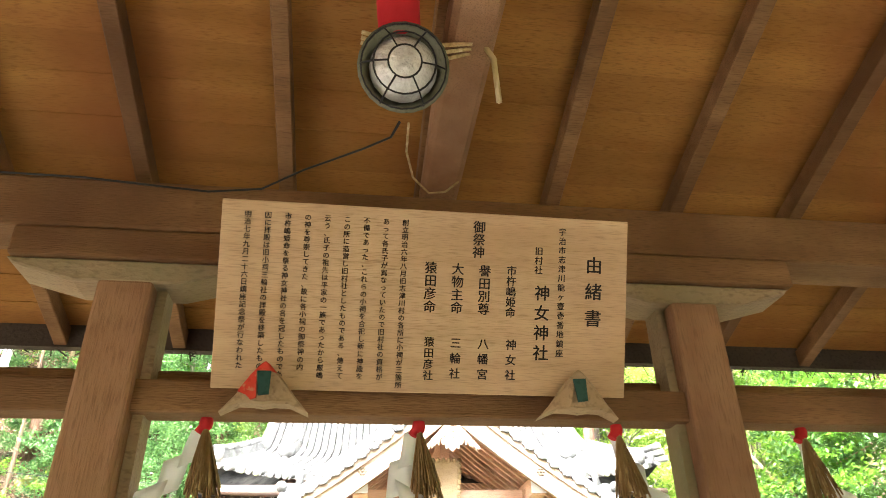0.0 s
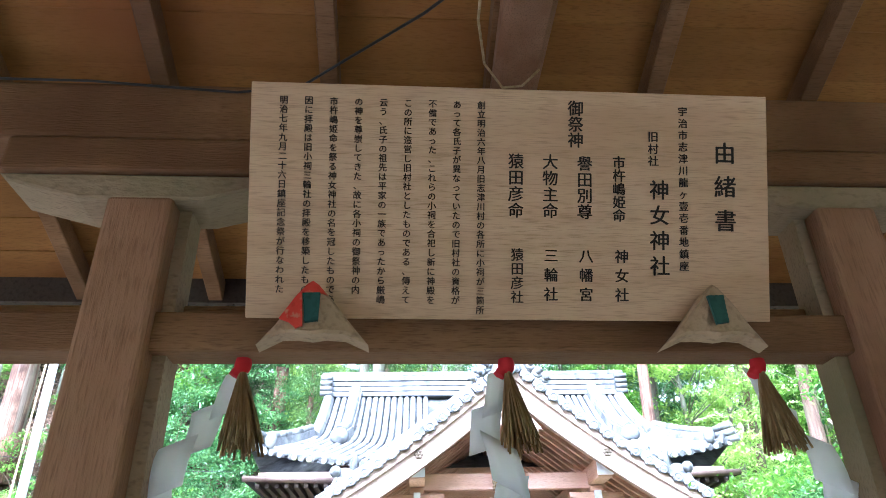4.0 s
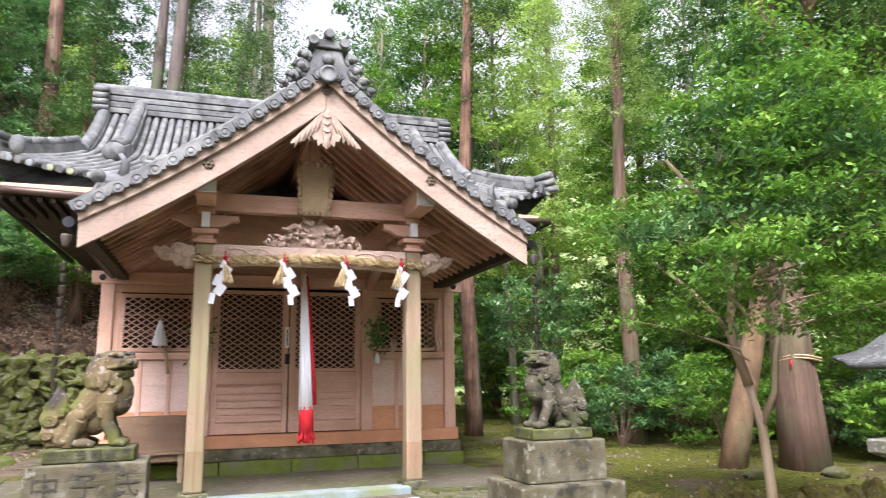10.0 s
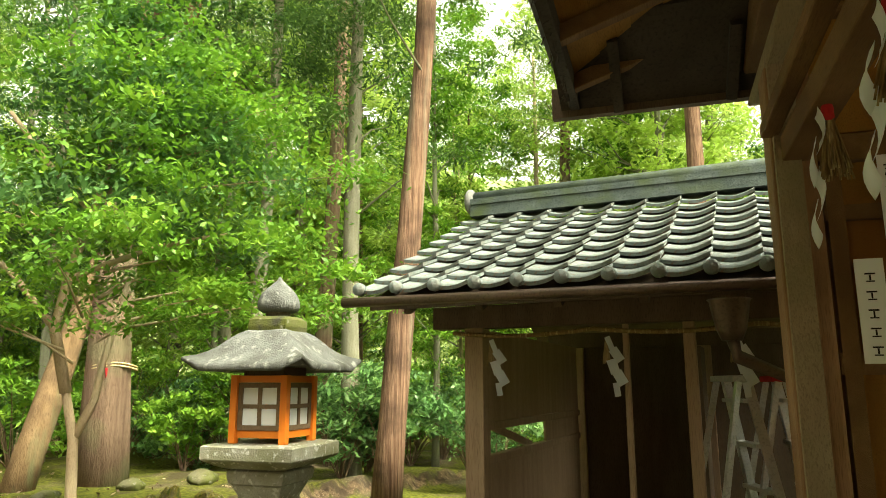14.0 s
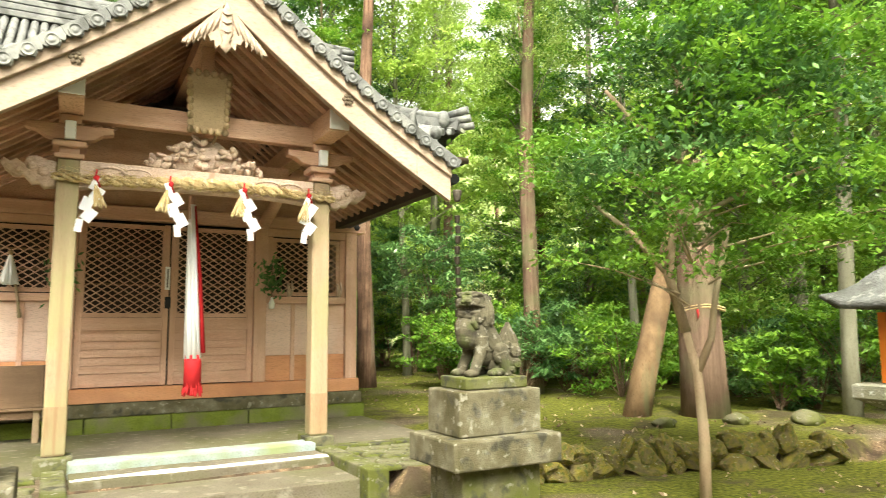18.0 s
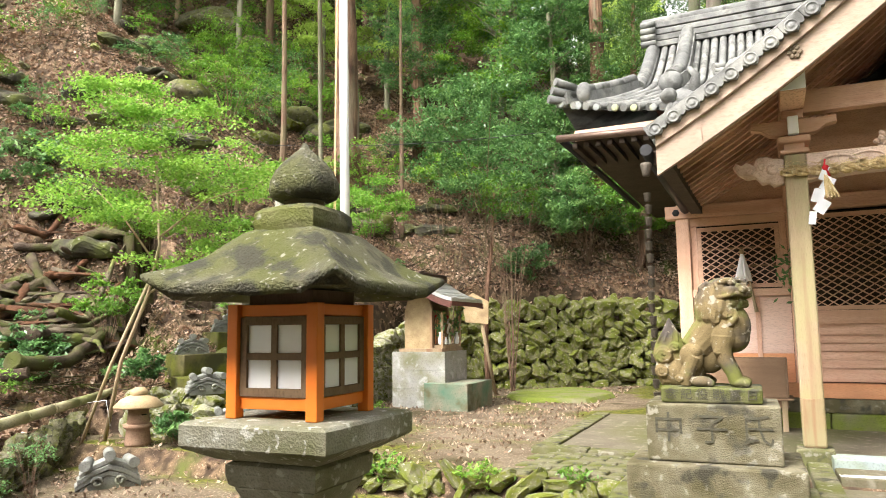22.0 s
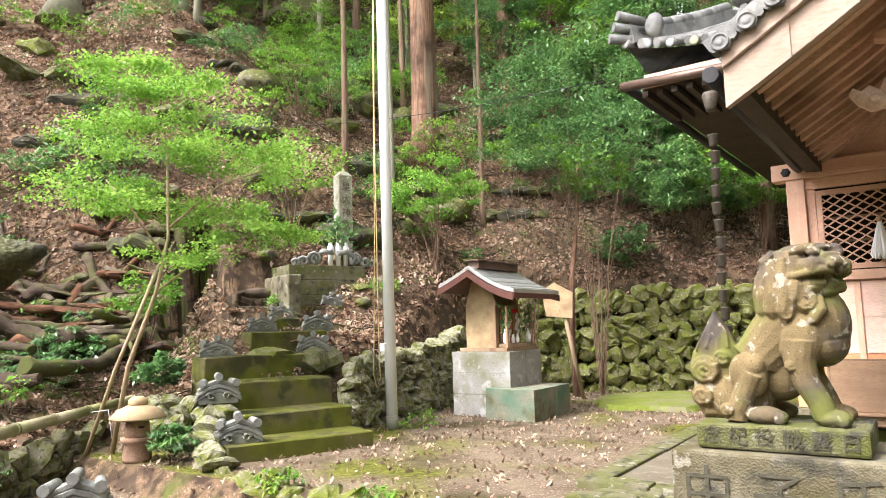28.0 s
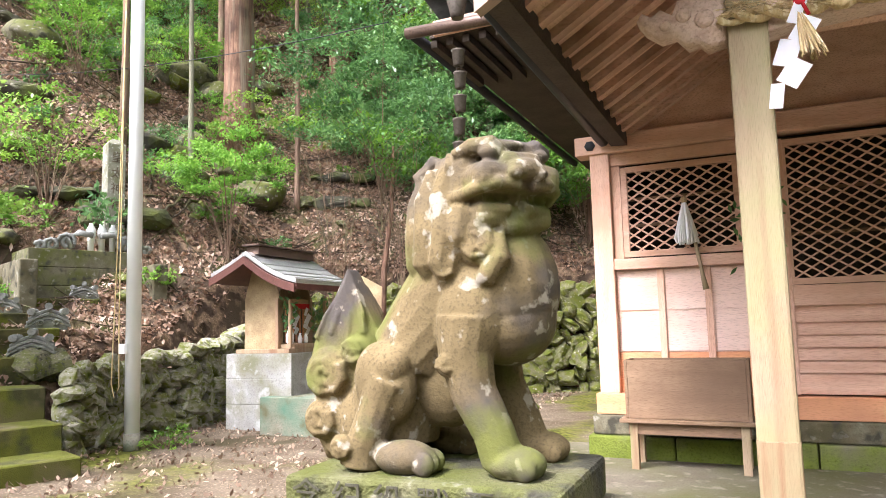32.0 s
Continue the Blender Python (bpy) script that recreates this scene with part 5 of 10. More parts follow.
for lift, w in ((RZ + 0.0, 0.34), (RZ + 0.11, 0.30), (RZ + 0.22, 0.28), (RZ + 0.33, 0.30)):
    part("ridge_course", roughen(box(B(), -3.0, 3.0, 4.45 - w / 2, 4.45 + w / 2, z(lift), z(lift + 0.095), 0.012), 0.006, 0.3), M["tile"], shrine)
bm = B()
tube(bm, [(-3.15, 4.45, z(RZ + 0.47)), (3.15, 4.45, z(RZ + 0.47))], 0.09, 8)
part("main_ridge", bm, M["tile"], shrine, "stacked tile main ridge")
for sx in (-1, 1):
    for q in range(4):
        part("ridge_roll", tube(B(), [(sx * 2.92, 4.25, z(RZ + 0.05 + 0.11 * q)), (sx * 3.16, 4.25, z(RZ + 0.05 + 0.11 * q))], 0.055, 9), M["tile"], shrine)
bm = B()
gb = [bm.verts.new(p) for p in ((-ME, MB, z(EAVE)), (ME, MB, z(EAVE)), (3.0, 4.5, z(RZ)), (-3.0, 4.5, z(RZ)))]
bm.faces.new(gb)
part("back_roof", bm, M["tile"], shrine)


# ---------- shrine dressings ----------
def shide(parent, x, y, z0, w, h, folds=4, lean=0.0, turn=0.0):
    """Zigzag paper streamer of overlapping folded sheets."""
    c, s = math.cos(turn), math.sin(turn)
    step = h / (folds + 0.4)
    for k in range(folds + 1):
        wide = w * (0.62 if k == 0 else (0.7 if k == folds else 1.0 + 0.06 * k))
        tall = step * (1.28 if k < folds else 1.2)
        mid, up = lean * k + (w * 0.30 if k % 2 else -w * 0.30), z0 - step * (k + 0.5)
        a = radians((-24, -33, -20, -36, -8, -20)[k]) if lean <= 0 else radians((22, 34, 18, 30, 8, 20)[k])
        ca, sa = math.cos(a), math.sin(a)
        depth = 0.004 * (k % 2) - 0.002 * k
        bm, f = B(), []
        for p, q, bend in ((-0.5, 0.5, 0.0), (0.5, 0.5, 0.006), (0.5, -0.5, 0.0), (-0.5, -0.5, -0.006)):
            u, v = wide * p, tall * q
            u, v = u * ca - v * sa, u * sa + v * ca
            f.append(bm.verts.new((x + (mid + u) * c + (depth + bend) * s, y + (mid + u) * s - (depth + bend) * c, up + v)))
        g = [bm.verts.new((v.co.x + 0.0015 * s, v.co.y + 0.0015, v.co.z)) for v in f]
        bm.faces.new(f)
        bm.faces.new(g[::-1])
        for i in range(4):
            bm.faces.new((f[(i + 1) % 4], f[i], g[i], g[(i + 1) % 4]))
        part("sheet", bm, M["thin_paper"], parent)


def folded_paper(parent, x, y, z0, w, way, seed):
    """A paper strip, cut and folded into a stair of slanting sheets that step to one side."""
    g = random.Random(seed)
    cx, cz = x + way * 0.01, z0
    for k in range(4):
        hh, ww = (0.115, 0.115, 0.12, 0.125)[k], w * (0.60, 0.92, 1.05, 0.95)[k]
        dx, tilt = way * (0.026, 0.022, 0.020, -0.012)[k], 0.42 * way
        if abs(way) < 0.5:                              # hangs nearly straight, its folds to both sides in turn
            dx, tilt = (-0.020, -0.010, 0.026, -0.026)[k], (-0.35, -0.3, 0.55, -0.2)[k]
        bend = g.uniform(0.010, 0.022) * (1 if k % 2 else -1)
        bm, strip = B(), []
        for j in range(6):
            f = j / 5
            yy = y + 0.007 * (k % 2) + bend * math.sin(math.pi * f) - 0.004 * k
            strip.append([bm.verts.new((cx + dx * f + ww * q, yy + 0.012 * q * q, cz - hh * f - tilt * ww * q)) for q in (-0.5, -0.17, 0.17, 0.5)])
        for p, q in zip(strip, strip[1:]):
            for i in range(3):
                bm.faces.new((p[i], p[i + 1], q[i + 1], q[i])).smooth = True
        back = [[bm.verts.new(v.co + Vector((0, 0.0012, 0))) for v in r] for r in strip]
        for p, q in zip(back, back[1:]):
            for i in range(3):
                bm.faces.new((p[i + 1], p[i], q[i], q[i + 1])).smooth = True
        rim = [strip[0], [r[3] for r in strip], strip[-1][::-1], [r[0] for r in strip][::-1]]
        brim = [back[0], [r[3] for r in back], back[-1][::-1], [r[0] for r in back][::-1]]
        for r, q in zip(rim, brim):
            for i in range(len(r) - 1):
                bm.faces.new((r[i + 1], r[i], q[i], q[i + 1]))
        part("sheet", bm, M["thin_paper"], parent)
        cx, cz = cx + dx + (way if abs(way) > 0.5 else (-0.4, 0.9, 0.2, 0)[k]) * (0.030, 0.036, 0.026, 0)[k], cz - hh * 0.78


def straw_tassel(bm, x, y, z0, h, spread, count, rnd, r=0.004, lean=0.0):
    for k in range(count):
        a, q = rnd.uniform(0, math.tau), spread * math.sqrt(rnd.random())
        dx, dy, hh = q * math.cos(a) + lean, q * math.sin(a), h * rnd.uniform(0.8, 1.0)
        tube(bm, [(x + dx * 0.08, y + dy * 0.08, z0), (x + dx * 0.55, y + dy * 0.55, z0 - hh * 0.5), (x + dx, y + dy, z0 - hh)], r, 4, False)
    return bm


rope = local_shrine("shimenawa_rope", "thick twisted rice-straw rope hung along the porch beam", "rope")
for ph in (0, math.pi):
    pts = []
    for k in range(97):
        a = -1.32 + 2.64 * k / 96
        w = 0.030 * (1 - 0.25 * abs(a) / 1.3)
        pts.append((a, -0.125 + w * math.cos(a * 26 + ph) * 0.8, z(2.90) + 0.025 * math.sin(a * 2.6 + 1) + w * math.sin(a * 26 + ph)))
    part("strand", tube(B(), pts, [0.016 + 0.020 * (1 - (abs(p[0]) / 1.35) ** 2) + 0.003 * math.sin(p[0] * 61) for p in pts], 8), M["straw"], rope)
bm = B()
rnd = random.Random(8)
for k in range(520):
    a = rnd.uniform(-1.28, 1.28)
    q = rnd.uniform(-0.04, 0.04)
    tube(bm, [(a, -0.15 - 0.02 * rnd.random(), z(2.905) + q), (a + rnd.uniform(-0.05, 0.05), -0.17, z(2.905) + q + rnd.uniform(-0.02, 0.02)), (a + rnd.uniform(-0.09, 0.09), -0.185, z(2.905) + q * 1.3 + rnd.uniform(-0.05, 0.04))], 0.002, 3, False)
tagged(part("loose_straw", bm, M["straw"], rope), kind="stuff")
for k, a in enumerate((-0.96, -0.33, 0.36, 1.02)):
    st = local_shrine("paper_streamer", "white zigzag paper streamer with a straw tassel and red tie", "streamer", "streamers on the porch rope")
    shide(st, a + 0.01, -0.20, z(2.88), 0.085, 0.43, 4, (-0.028, 0.022, 0.02, -0.008)[k])
    part("tassel", straw_tassel(B(), a - 0.02, -0.185, z(2.85), 0.25, 0.065, 60, random.Random(k), 0.0045, 0.06 if k == 0 else -0.04), M["straw"], st)
    bm = B()
    ball(bm, (a, -0.19, z(2.88)), (0.03, 0.025, 0.03), 8, 6)
    tube(bm, [(a, -0.18, z(2.96)), (a - 0.01, -0.205, z(2.90)), (a + 0.03, -0.2, z(2.80))], 0.009, 5)
    part("tie", bm, M["red"], st, "red cord tie")
bell = local_shrine("bell_rope", "red and white cloth bell rope hanging before the doors", "bell rope")
bm = B()
for k in range(7):
    a = k * math.tau / 7
    tube(bm, [(-0.0 + 0.02 * math.cos(a), 0.75 + 0.02 * math.sin(a), z(2.86)), (0.03 + 0.045 * math.cos(a), 0.75 + 0.045 * math.sin(a), z(2.0)), (0.055 + 0.06 * math.cos(a + 0.4), 0.75 + 0.06 * math.sin(a + 0.4), z(1.20))], [0.018, 0.026, 0.032], 6)
tagged(part("white_cloth", bm, M["white"], bell), kind="stuff")
bm = B()
for k in range(3):
    tube(bm, [(0.03, 0.72 + 0.02 * k, z(2.84)), (0.10, 0.72 + 0.03 * k, z(2.1)), (0.155, 0.72 + 0.03 * k, z(1.26))], [0.012, 0.02, 0.028], 6)
part("red_cloth", bm, M["red"], bell)
bm = tube(B(), [(0.055, 0.75, z(1.24)), (0.06, 0.75, z(1.15)), (0.062, 0.75, z(0.90))], [0.082, 0.088, 0.092], 16)
straw_tassel(bm, 0.06, 0.75, z(1.22), 0.42, 0.11, 90, random.Random(3), 0.008)
part("fringe", bm, M["red"], bell, "red fringe")
part("wooden_weight", tube(B(), [(-0.005, 0.75, z(2.95)), (-0.005, 0.75, z(2.70))], 0.035, 8), M["cypress"], bell)
lab = local_shrine("door_notice", "small white paper notice pasted between the doors", "notice")
part("sheet", box(B(), -0.06, 0.0, WALL_V + 0.012, WALL_V + 0.016, z(2.02), z(2.32)), M["white"], lab)
part("writing_bar", box(B(), -0.036, -0.022, WALL_V + 0.009, WALL_V + 0.0115, z(2.05), z(2.29)), M["ink"], lab)
lock = local_shrine("door_lock", "dark iron lock on the doors", "lock")
part("lock_body", box(B(), -0.055, 0.015, WALL_V - 0.01, WALL_V + 0.018, z(1.78), z(1.93), 0.01), M["black"], lock)
# offertory box on a stand
obox = local_shrine("offertory_box", "plain open wooden offertory box on a low stand", "offertory box")
part("front_panel", box(B(), -2.23, -1.37, 1.93, 1.955, z(0.66), z(1.11), 0.004), M["box_wood"], obox)
part("back_panel", box(B(), -2.23, -1.37, 2.24, 2.265, z(0.66), z(1.11), 0.004), M["box_wood"], obox)
part("side_panel", box(B(), -2.255, -2.231, 1.93, 2.265, z(0.66), z(1.11), 0.004), M["box_wood"], obox)
part("side_panel", box(B(), -1.369, -1.345, 1.93, 2.265, z(0.66), z(1.11), 0.004), M["box_wood"], obox)
part("bottom_panel", box(B(), -2.30, -1.30, 1.88, 2.31, z(0.63), z(0.658), 0.004), M["box_wood"], obox)
part("apron_rail", box(B(), -2.24, -1.36, 1.93, 1.96, z(0.54), z(0.629)), M["box_wood"], obox)
for a in (-2.20, -1.40):
    for v in (1.95, 2.24):
        part("leg", box(B(), a - 0.03, a + 0.03, v - 0.03, v + 0.03, z(0.2), z(0.629), 0.004), M["post"], obox)
# hemp whisk hung on the left lattice
whisk = local_shrine("purification_wand", "white hemp whisk on a stick leaning on the lattice", "wand")
part("tuft", straw_tassel(B(), -1.77, WALL_V - 0.06, z(2.40), 0.36, 0.10, 110, random.Random(6), 0.009), M["white"], whisk)
part("knob", ball(B(), (-1.77, WALL_V - 0.06, z(2.42)), (0.03, 0.03, 0.035), 8, 6), M["gold_wood"], whisk)
part("handle", tube(B(), [(-1.70, WALL_V - 0.06, z(2.05)), (-1.66, WALL_V - 0.05, z(1.78)), (-1.64, WALL_V - 0.05, z(1.66))], [0.016, 0.018, 0.026], 8), M["post"], whisk)
for k, (a, zz) in enumerate(((-1.22, 2.12), (1.30, 2.22))):
    sp = local_shrine("sakaki_branch", "bunch of dark evergreen sakaki leaves on the wall", "branch", "sakaki branches on the wall")
    rnd = random.Random(20 + k)
    bm = B()
    for q in range(60 if k == 0 else 130):
        c0 = Vector((a + rnd.gauss(0, 0.09), WALL_V - 0.08 + rnd.gauss(0, 0.03), z(zz) + rnd.gauss(0, 0.13)))
        d = Vector((rnd.gauss(0, 1), rnd.gauss(0, 0.4), rnd.gauss(-0.2, 1))).normalized() * 0.045
        n = d.cross(Vector((rnd.gauss(0, 0.5), 1, rnd.gauss(0, 0.5)))).normalized() * 0.018
        bm.faces.new([bm.verts.new(p) for p in (c0 - d, c0 + n, c0 + d, c0 - n)])
    tagged(part("leaves", bm, L["broad"], sp), kind="stuff")
    part("stem", tube(B(), [(a, WALL_V - 0.07, z(zz - 0.28)), (a, WALL_V - 0.08, z(zz + 0.15))], 0.008, 5), M["bark"], sp)
bottle = local_shrine("white_bottle", "small white sake bottle hung under the sakaki", "bottle")
part("bottle_body", lathe(B(), [(0.02, 0), (0.04, 0.01), (0.042, 0.09), (0.018, 0.13), (0.016, 0.16)], 12, (1.30, WALL_V - 0.09, z(1.78))), M["porcelain"], bottle)
for k, a in enumerate((1.56, 1.95, 2.28)):
    fx = local_shrine("fox_figure", "small pale fox figure on the window ledge", "figurine", "fox figures on the ledge")
    bm = B()
    tube(bm, [(a, WALL_V - 0.0, z(1.957)), (a, WALL_V - 0.005, z(2.03)), (a - 0.012, WALL_V - 0.01, z(2.10)), (a - 0.02, WALL_V - 0.012, z(2.15))], [0.032, 0.03, 0.02, 0.014], 8)
    part("fox_body", bm, M["carved"], fx, smooth=True)
    part("fox_tail", tube(B(), [(a + 0.03, WALL_V, z(1.97)), (a + 0.05, WALL_V, z(2.08)), (a + 0.035, WALL_V, z(2.18))], [0.015, 0.022, 0.006], 7), M["carved"], fx)
# cup rain chains at the porch corners
for sx in (-1, 1):
    rc = local_shrine("rain_chain", "bronze rain chain of linked cups hanging from the gutter", "rain chain", "rain chains")
    ax, av = sx * (EU + 0.10), GV - 0.02
    part("outlet", lathe(B(), [(0.028, 0.10), (0.034, 0.12), (0.040, 0.15), (0.052, 0.20), (0.045, 0.22)], 10, (ax, av, z(2.72))), M["chain"], rc, "flared gutter outlet")
    cup = mesh_of("cup", lathe(B(), [(0.018, 0.0), (0.025, 0.006), (0.030, 0.07), (0.034, 0.076), (0.027, 0.07), (0.015, 0.01)], 10), M["chain"])
    link = mesh_of("link", tube(B(), [(0.012 * math.cos(t), 0, 0.014 * math.sin(t)) for t in np.linspace(0, math.tau, 9)], 0.003, 4), M["chain"])
    n = 20 if sx < 0 else 12
    for k in range(n):
        zz = 2.70 - 0.108 * (k + 1)
        o = part("cup", cup, None, rc)
        o.location = (ax + 0.006 * math.sin(k * 1.3), av, z(zz))
        o = part("link", link, None, rc)
        o.location = (ax, av, z(zz - 0.014))

# ---------- steps, apron and edging ----------
apron = solid("apron", roughen(box(B(), -2.30, 4.05, 9.95, 13.2, 0.10, 0.215, 0.01), 0.003, 0.5), M["paving"], "worn grey concrete apron round the shrine", "apron", kind="structure")
for i, (x0, x1, y0, y1, zz, m) in enumerate(((-2.36, -1.80, 9.90, 10.11, 0.26, "stone_moss"), (-1.79, -1.15, 9.91, 10.11, 0.25, "stone_moss"), (-1.14, -0.45, 9.90, 10.10, 0.255, "stone_moss"), (-2.37, -2.17, 10.13, 11.5, 0.245, "stone_moss"), (-2.36, -2.16, 11.52, 13.1, 0.24, "stone_moss"),
                                               (2.75, 3.40, 9.90, 10.10, 0.245, "stone_moss"), (3.42, 4.10, 9.91, 10.10, 0.245, "stone_moss"))):
    solid("kerb_stone", roughen(box(B(), x0, x1, y0, y1, 0.02, zz, 0.012), 0.004, 0.2), M[m], "mossy kerb stone along the apron", "kerb stone", group="apron kerb stones", kind="")
for lab_, x0, x1, y0, y1, z0, z1, m in (("pale worn granite top step between the porch posts", 0.30, 2.47, 9.78, 10.05, 0.19, 0.325, "slab"), ("pale weathered concrete step", 0.30, 2.47, 9.35, 9.775, 0.10, 0.255, "paving"),
                                        ("dark mossy lower step", 0.28, 2.50, 8.72, 9.345, 0.0, 0.17, "paving")):
    solid("step", roughen(box(B(), x0, x1, y0, y1, z0, z1, 0.012), 0.004, 0.3), M[m], lab_, "step", group="steps to the porch")
solid("step_nosing", roughen(box(B(), 0.31, 2.46, 9.36, 9.48, 0.252, 0.264, 0.003), 0.016, 0.11, 5), M["nosing"], "white worn edge of the step", "step edge")
for sx, x0, x1 in ((-1, 0.10, 0.28), (1, 2.50, 2.70)):
    solid("step_cheek", roughen(box(B(), x0, x1, 8.55, 9.93, 0.0, 0.265, 0.015), 0.005, 0.25), M["stone_moss"], "mossy stone cheek beside the steps", "kerb stone", group="step cheeks")


# loose dark paving stones before the apron
rnd = random.Random(88)
pave = [mesh_of("paving_stone", roughen(box(B(), -0.12, 0.12, -0.09, 0.09, -0.05, 0.0, 0.02), 0.02, 0.12), M["stone_moss"]) for q in range(4)]
paved = thing("paving", "patch of small worn mossy paving stones before the apron", "paving", (-1.2, 9.35, 0.2), 0, kind="structure")
for i in range(9):
    for j in range(6):
        o = part("paving_stone", pave[rnd.randrange(4)], None, paved)
        o.matrix_basis = pose(-0.98 + 0.25 * i + 0.12 * (j % 2), -0.45 + 0.19 * j, 0.022 + rnd.uniform(-0.008, 0.008), 0, 0, rnd.choice((0, 180)) + rnd.uniform(-6, 6))
bed = bmesh.new()
bmesh.ops.create_circle(bed, cap_ends=False, radius=1.0, segments=40)
rim = bed.verts[:]
for v in rim:
    v.co *= 1.0 + 0.22 * noise.noise(v.co * 1.7)
up = [bed.verts.new((v.co.x * 0.93, v.co.y * 0.93, 0.07)) for v in rim]
for a, b, c, d in zip(rim, rim[1:] + rim[:1], up[1:] + up[:1], up):
    bed.faces.new((a, b, c, d))
bed.faces.new(up)
for v in bed.verts:
    v.co.y *= 1.15
solid("moss_bed", bed, M["moss_block"], "low bed of bright green moss under the wall", "moss", (-3.45, 15.55, 0.2))


def rubble_row(name, label, pts, rows, size, depth, seed, group, base=None, mat="rubble"):
    """A wall of separate stones along a line of ground points."""
    rnd = random.Random(seed)
    wall = thing(name, label, "stone wall", (pts[0][0], pts[0][1], base if base is not None else gh(*pts[0])), 0, group, "structure")
    ox, oy, oz = wall.location
    shapes = []
    for q in range(9):
        bm = bmesh.new()
        bmesh.ops.create_icosphere(bm, subdivisions=2, radius=0.56)
        for v in bm.verts:
            v.co = Vector([max(-0.44, min(0.44, c)) for c in v.co])
            v.co += noise.noise_vector(v.co * 2.0 + Vector((q * 7.1, 0, 0))) * 0.26 + noise.noise_vector(v.co * 6.0 + Vector((q * 3.1, 5, 0))) * 0.05
        shapes.append(mesh_of("stone", bm, M[mat]))
    count = 0
    for (ax, ay, ah), (bx, by, bh) in zip(pts, pts[1:]):
        length = math.hypot(bx - ax, by - ay)
        for r in range(rows):
            s = rnd.uniform(-0.3, 0.1) * size
            while s < length:
                w = size * rnd.choice((0.55, 0.75, 0.95, 1.2, 1.6)) * rnd.uniform(0.9, 1.1)
                f = min(1, max(0, (s + w / 2) / length))
                top = ah + (bh - ah) * f
                h = top / rows
                o = new("stone", shapes[rnd.randrange(9)])
                o.parent = wall
                zz = (r + 0.5) * h + rnd.uniform(-0.38, 0.38) * h
                o.location = (ax + (bx - ax) * f - ox + rnd.uniform(-0.03, 0.03), ay + (by - ay) * f - oy + rnd.uniform(-0.03, 0.03), zz)
                o.rotation_euler = (rnd.uniform(-0.4, 0.4), rnd.gauss(0, 0.55), math.atan2(by - ay, bx - ax) + rnd.choice((0, math.pi)) + rnd.uniform(-0.25, 0.25))
                if rnd.random() < 0.14:
                    w, h = w * 1.3, h * 1.5
                o.scale = (w * 1.22, depth * rnd.uniform(0.7, 1.25), h * rnd.uniform(1.0, 1.5))
                s += w * 0.95
                count += 1
    return wall


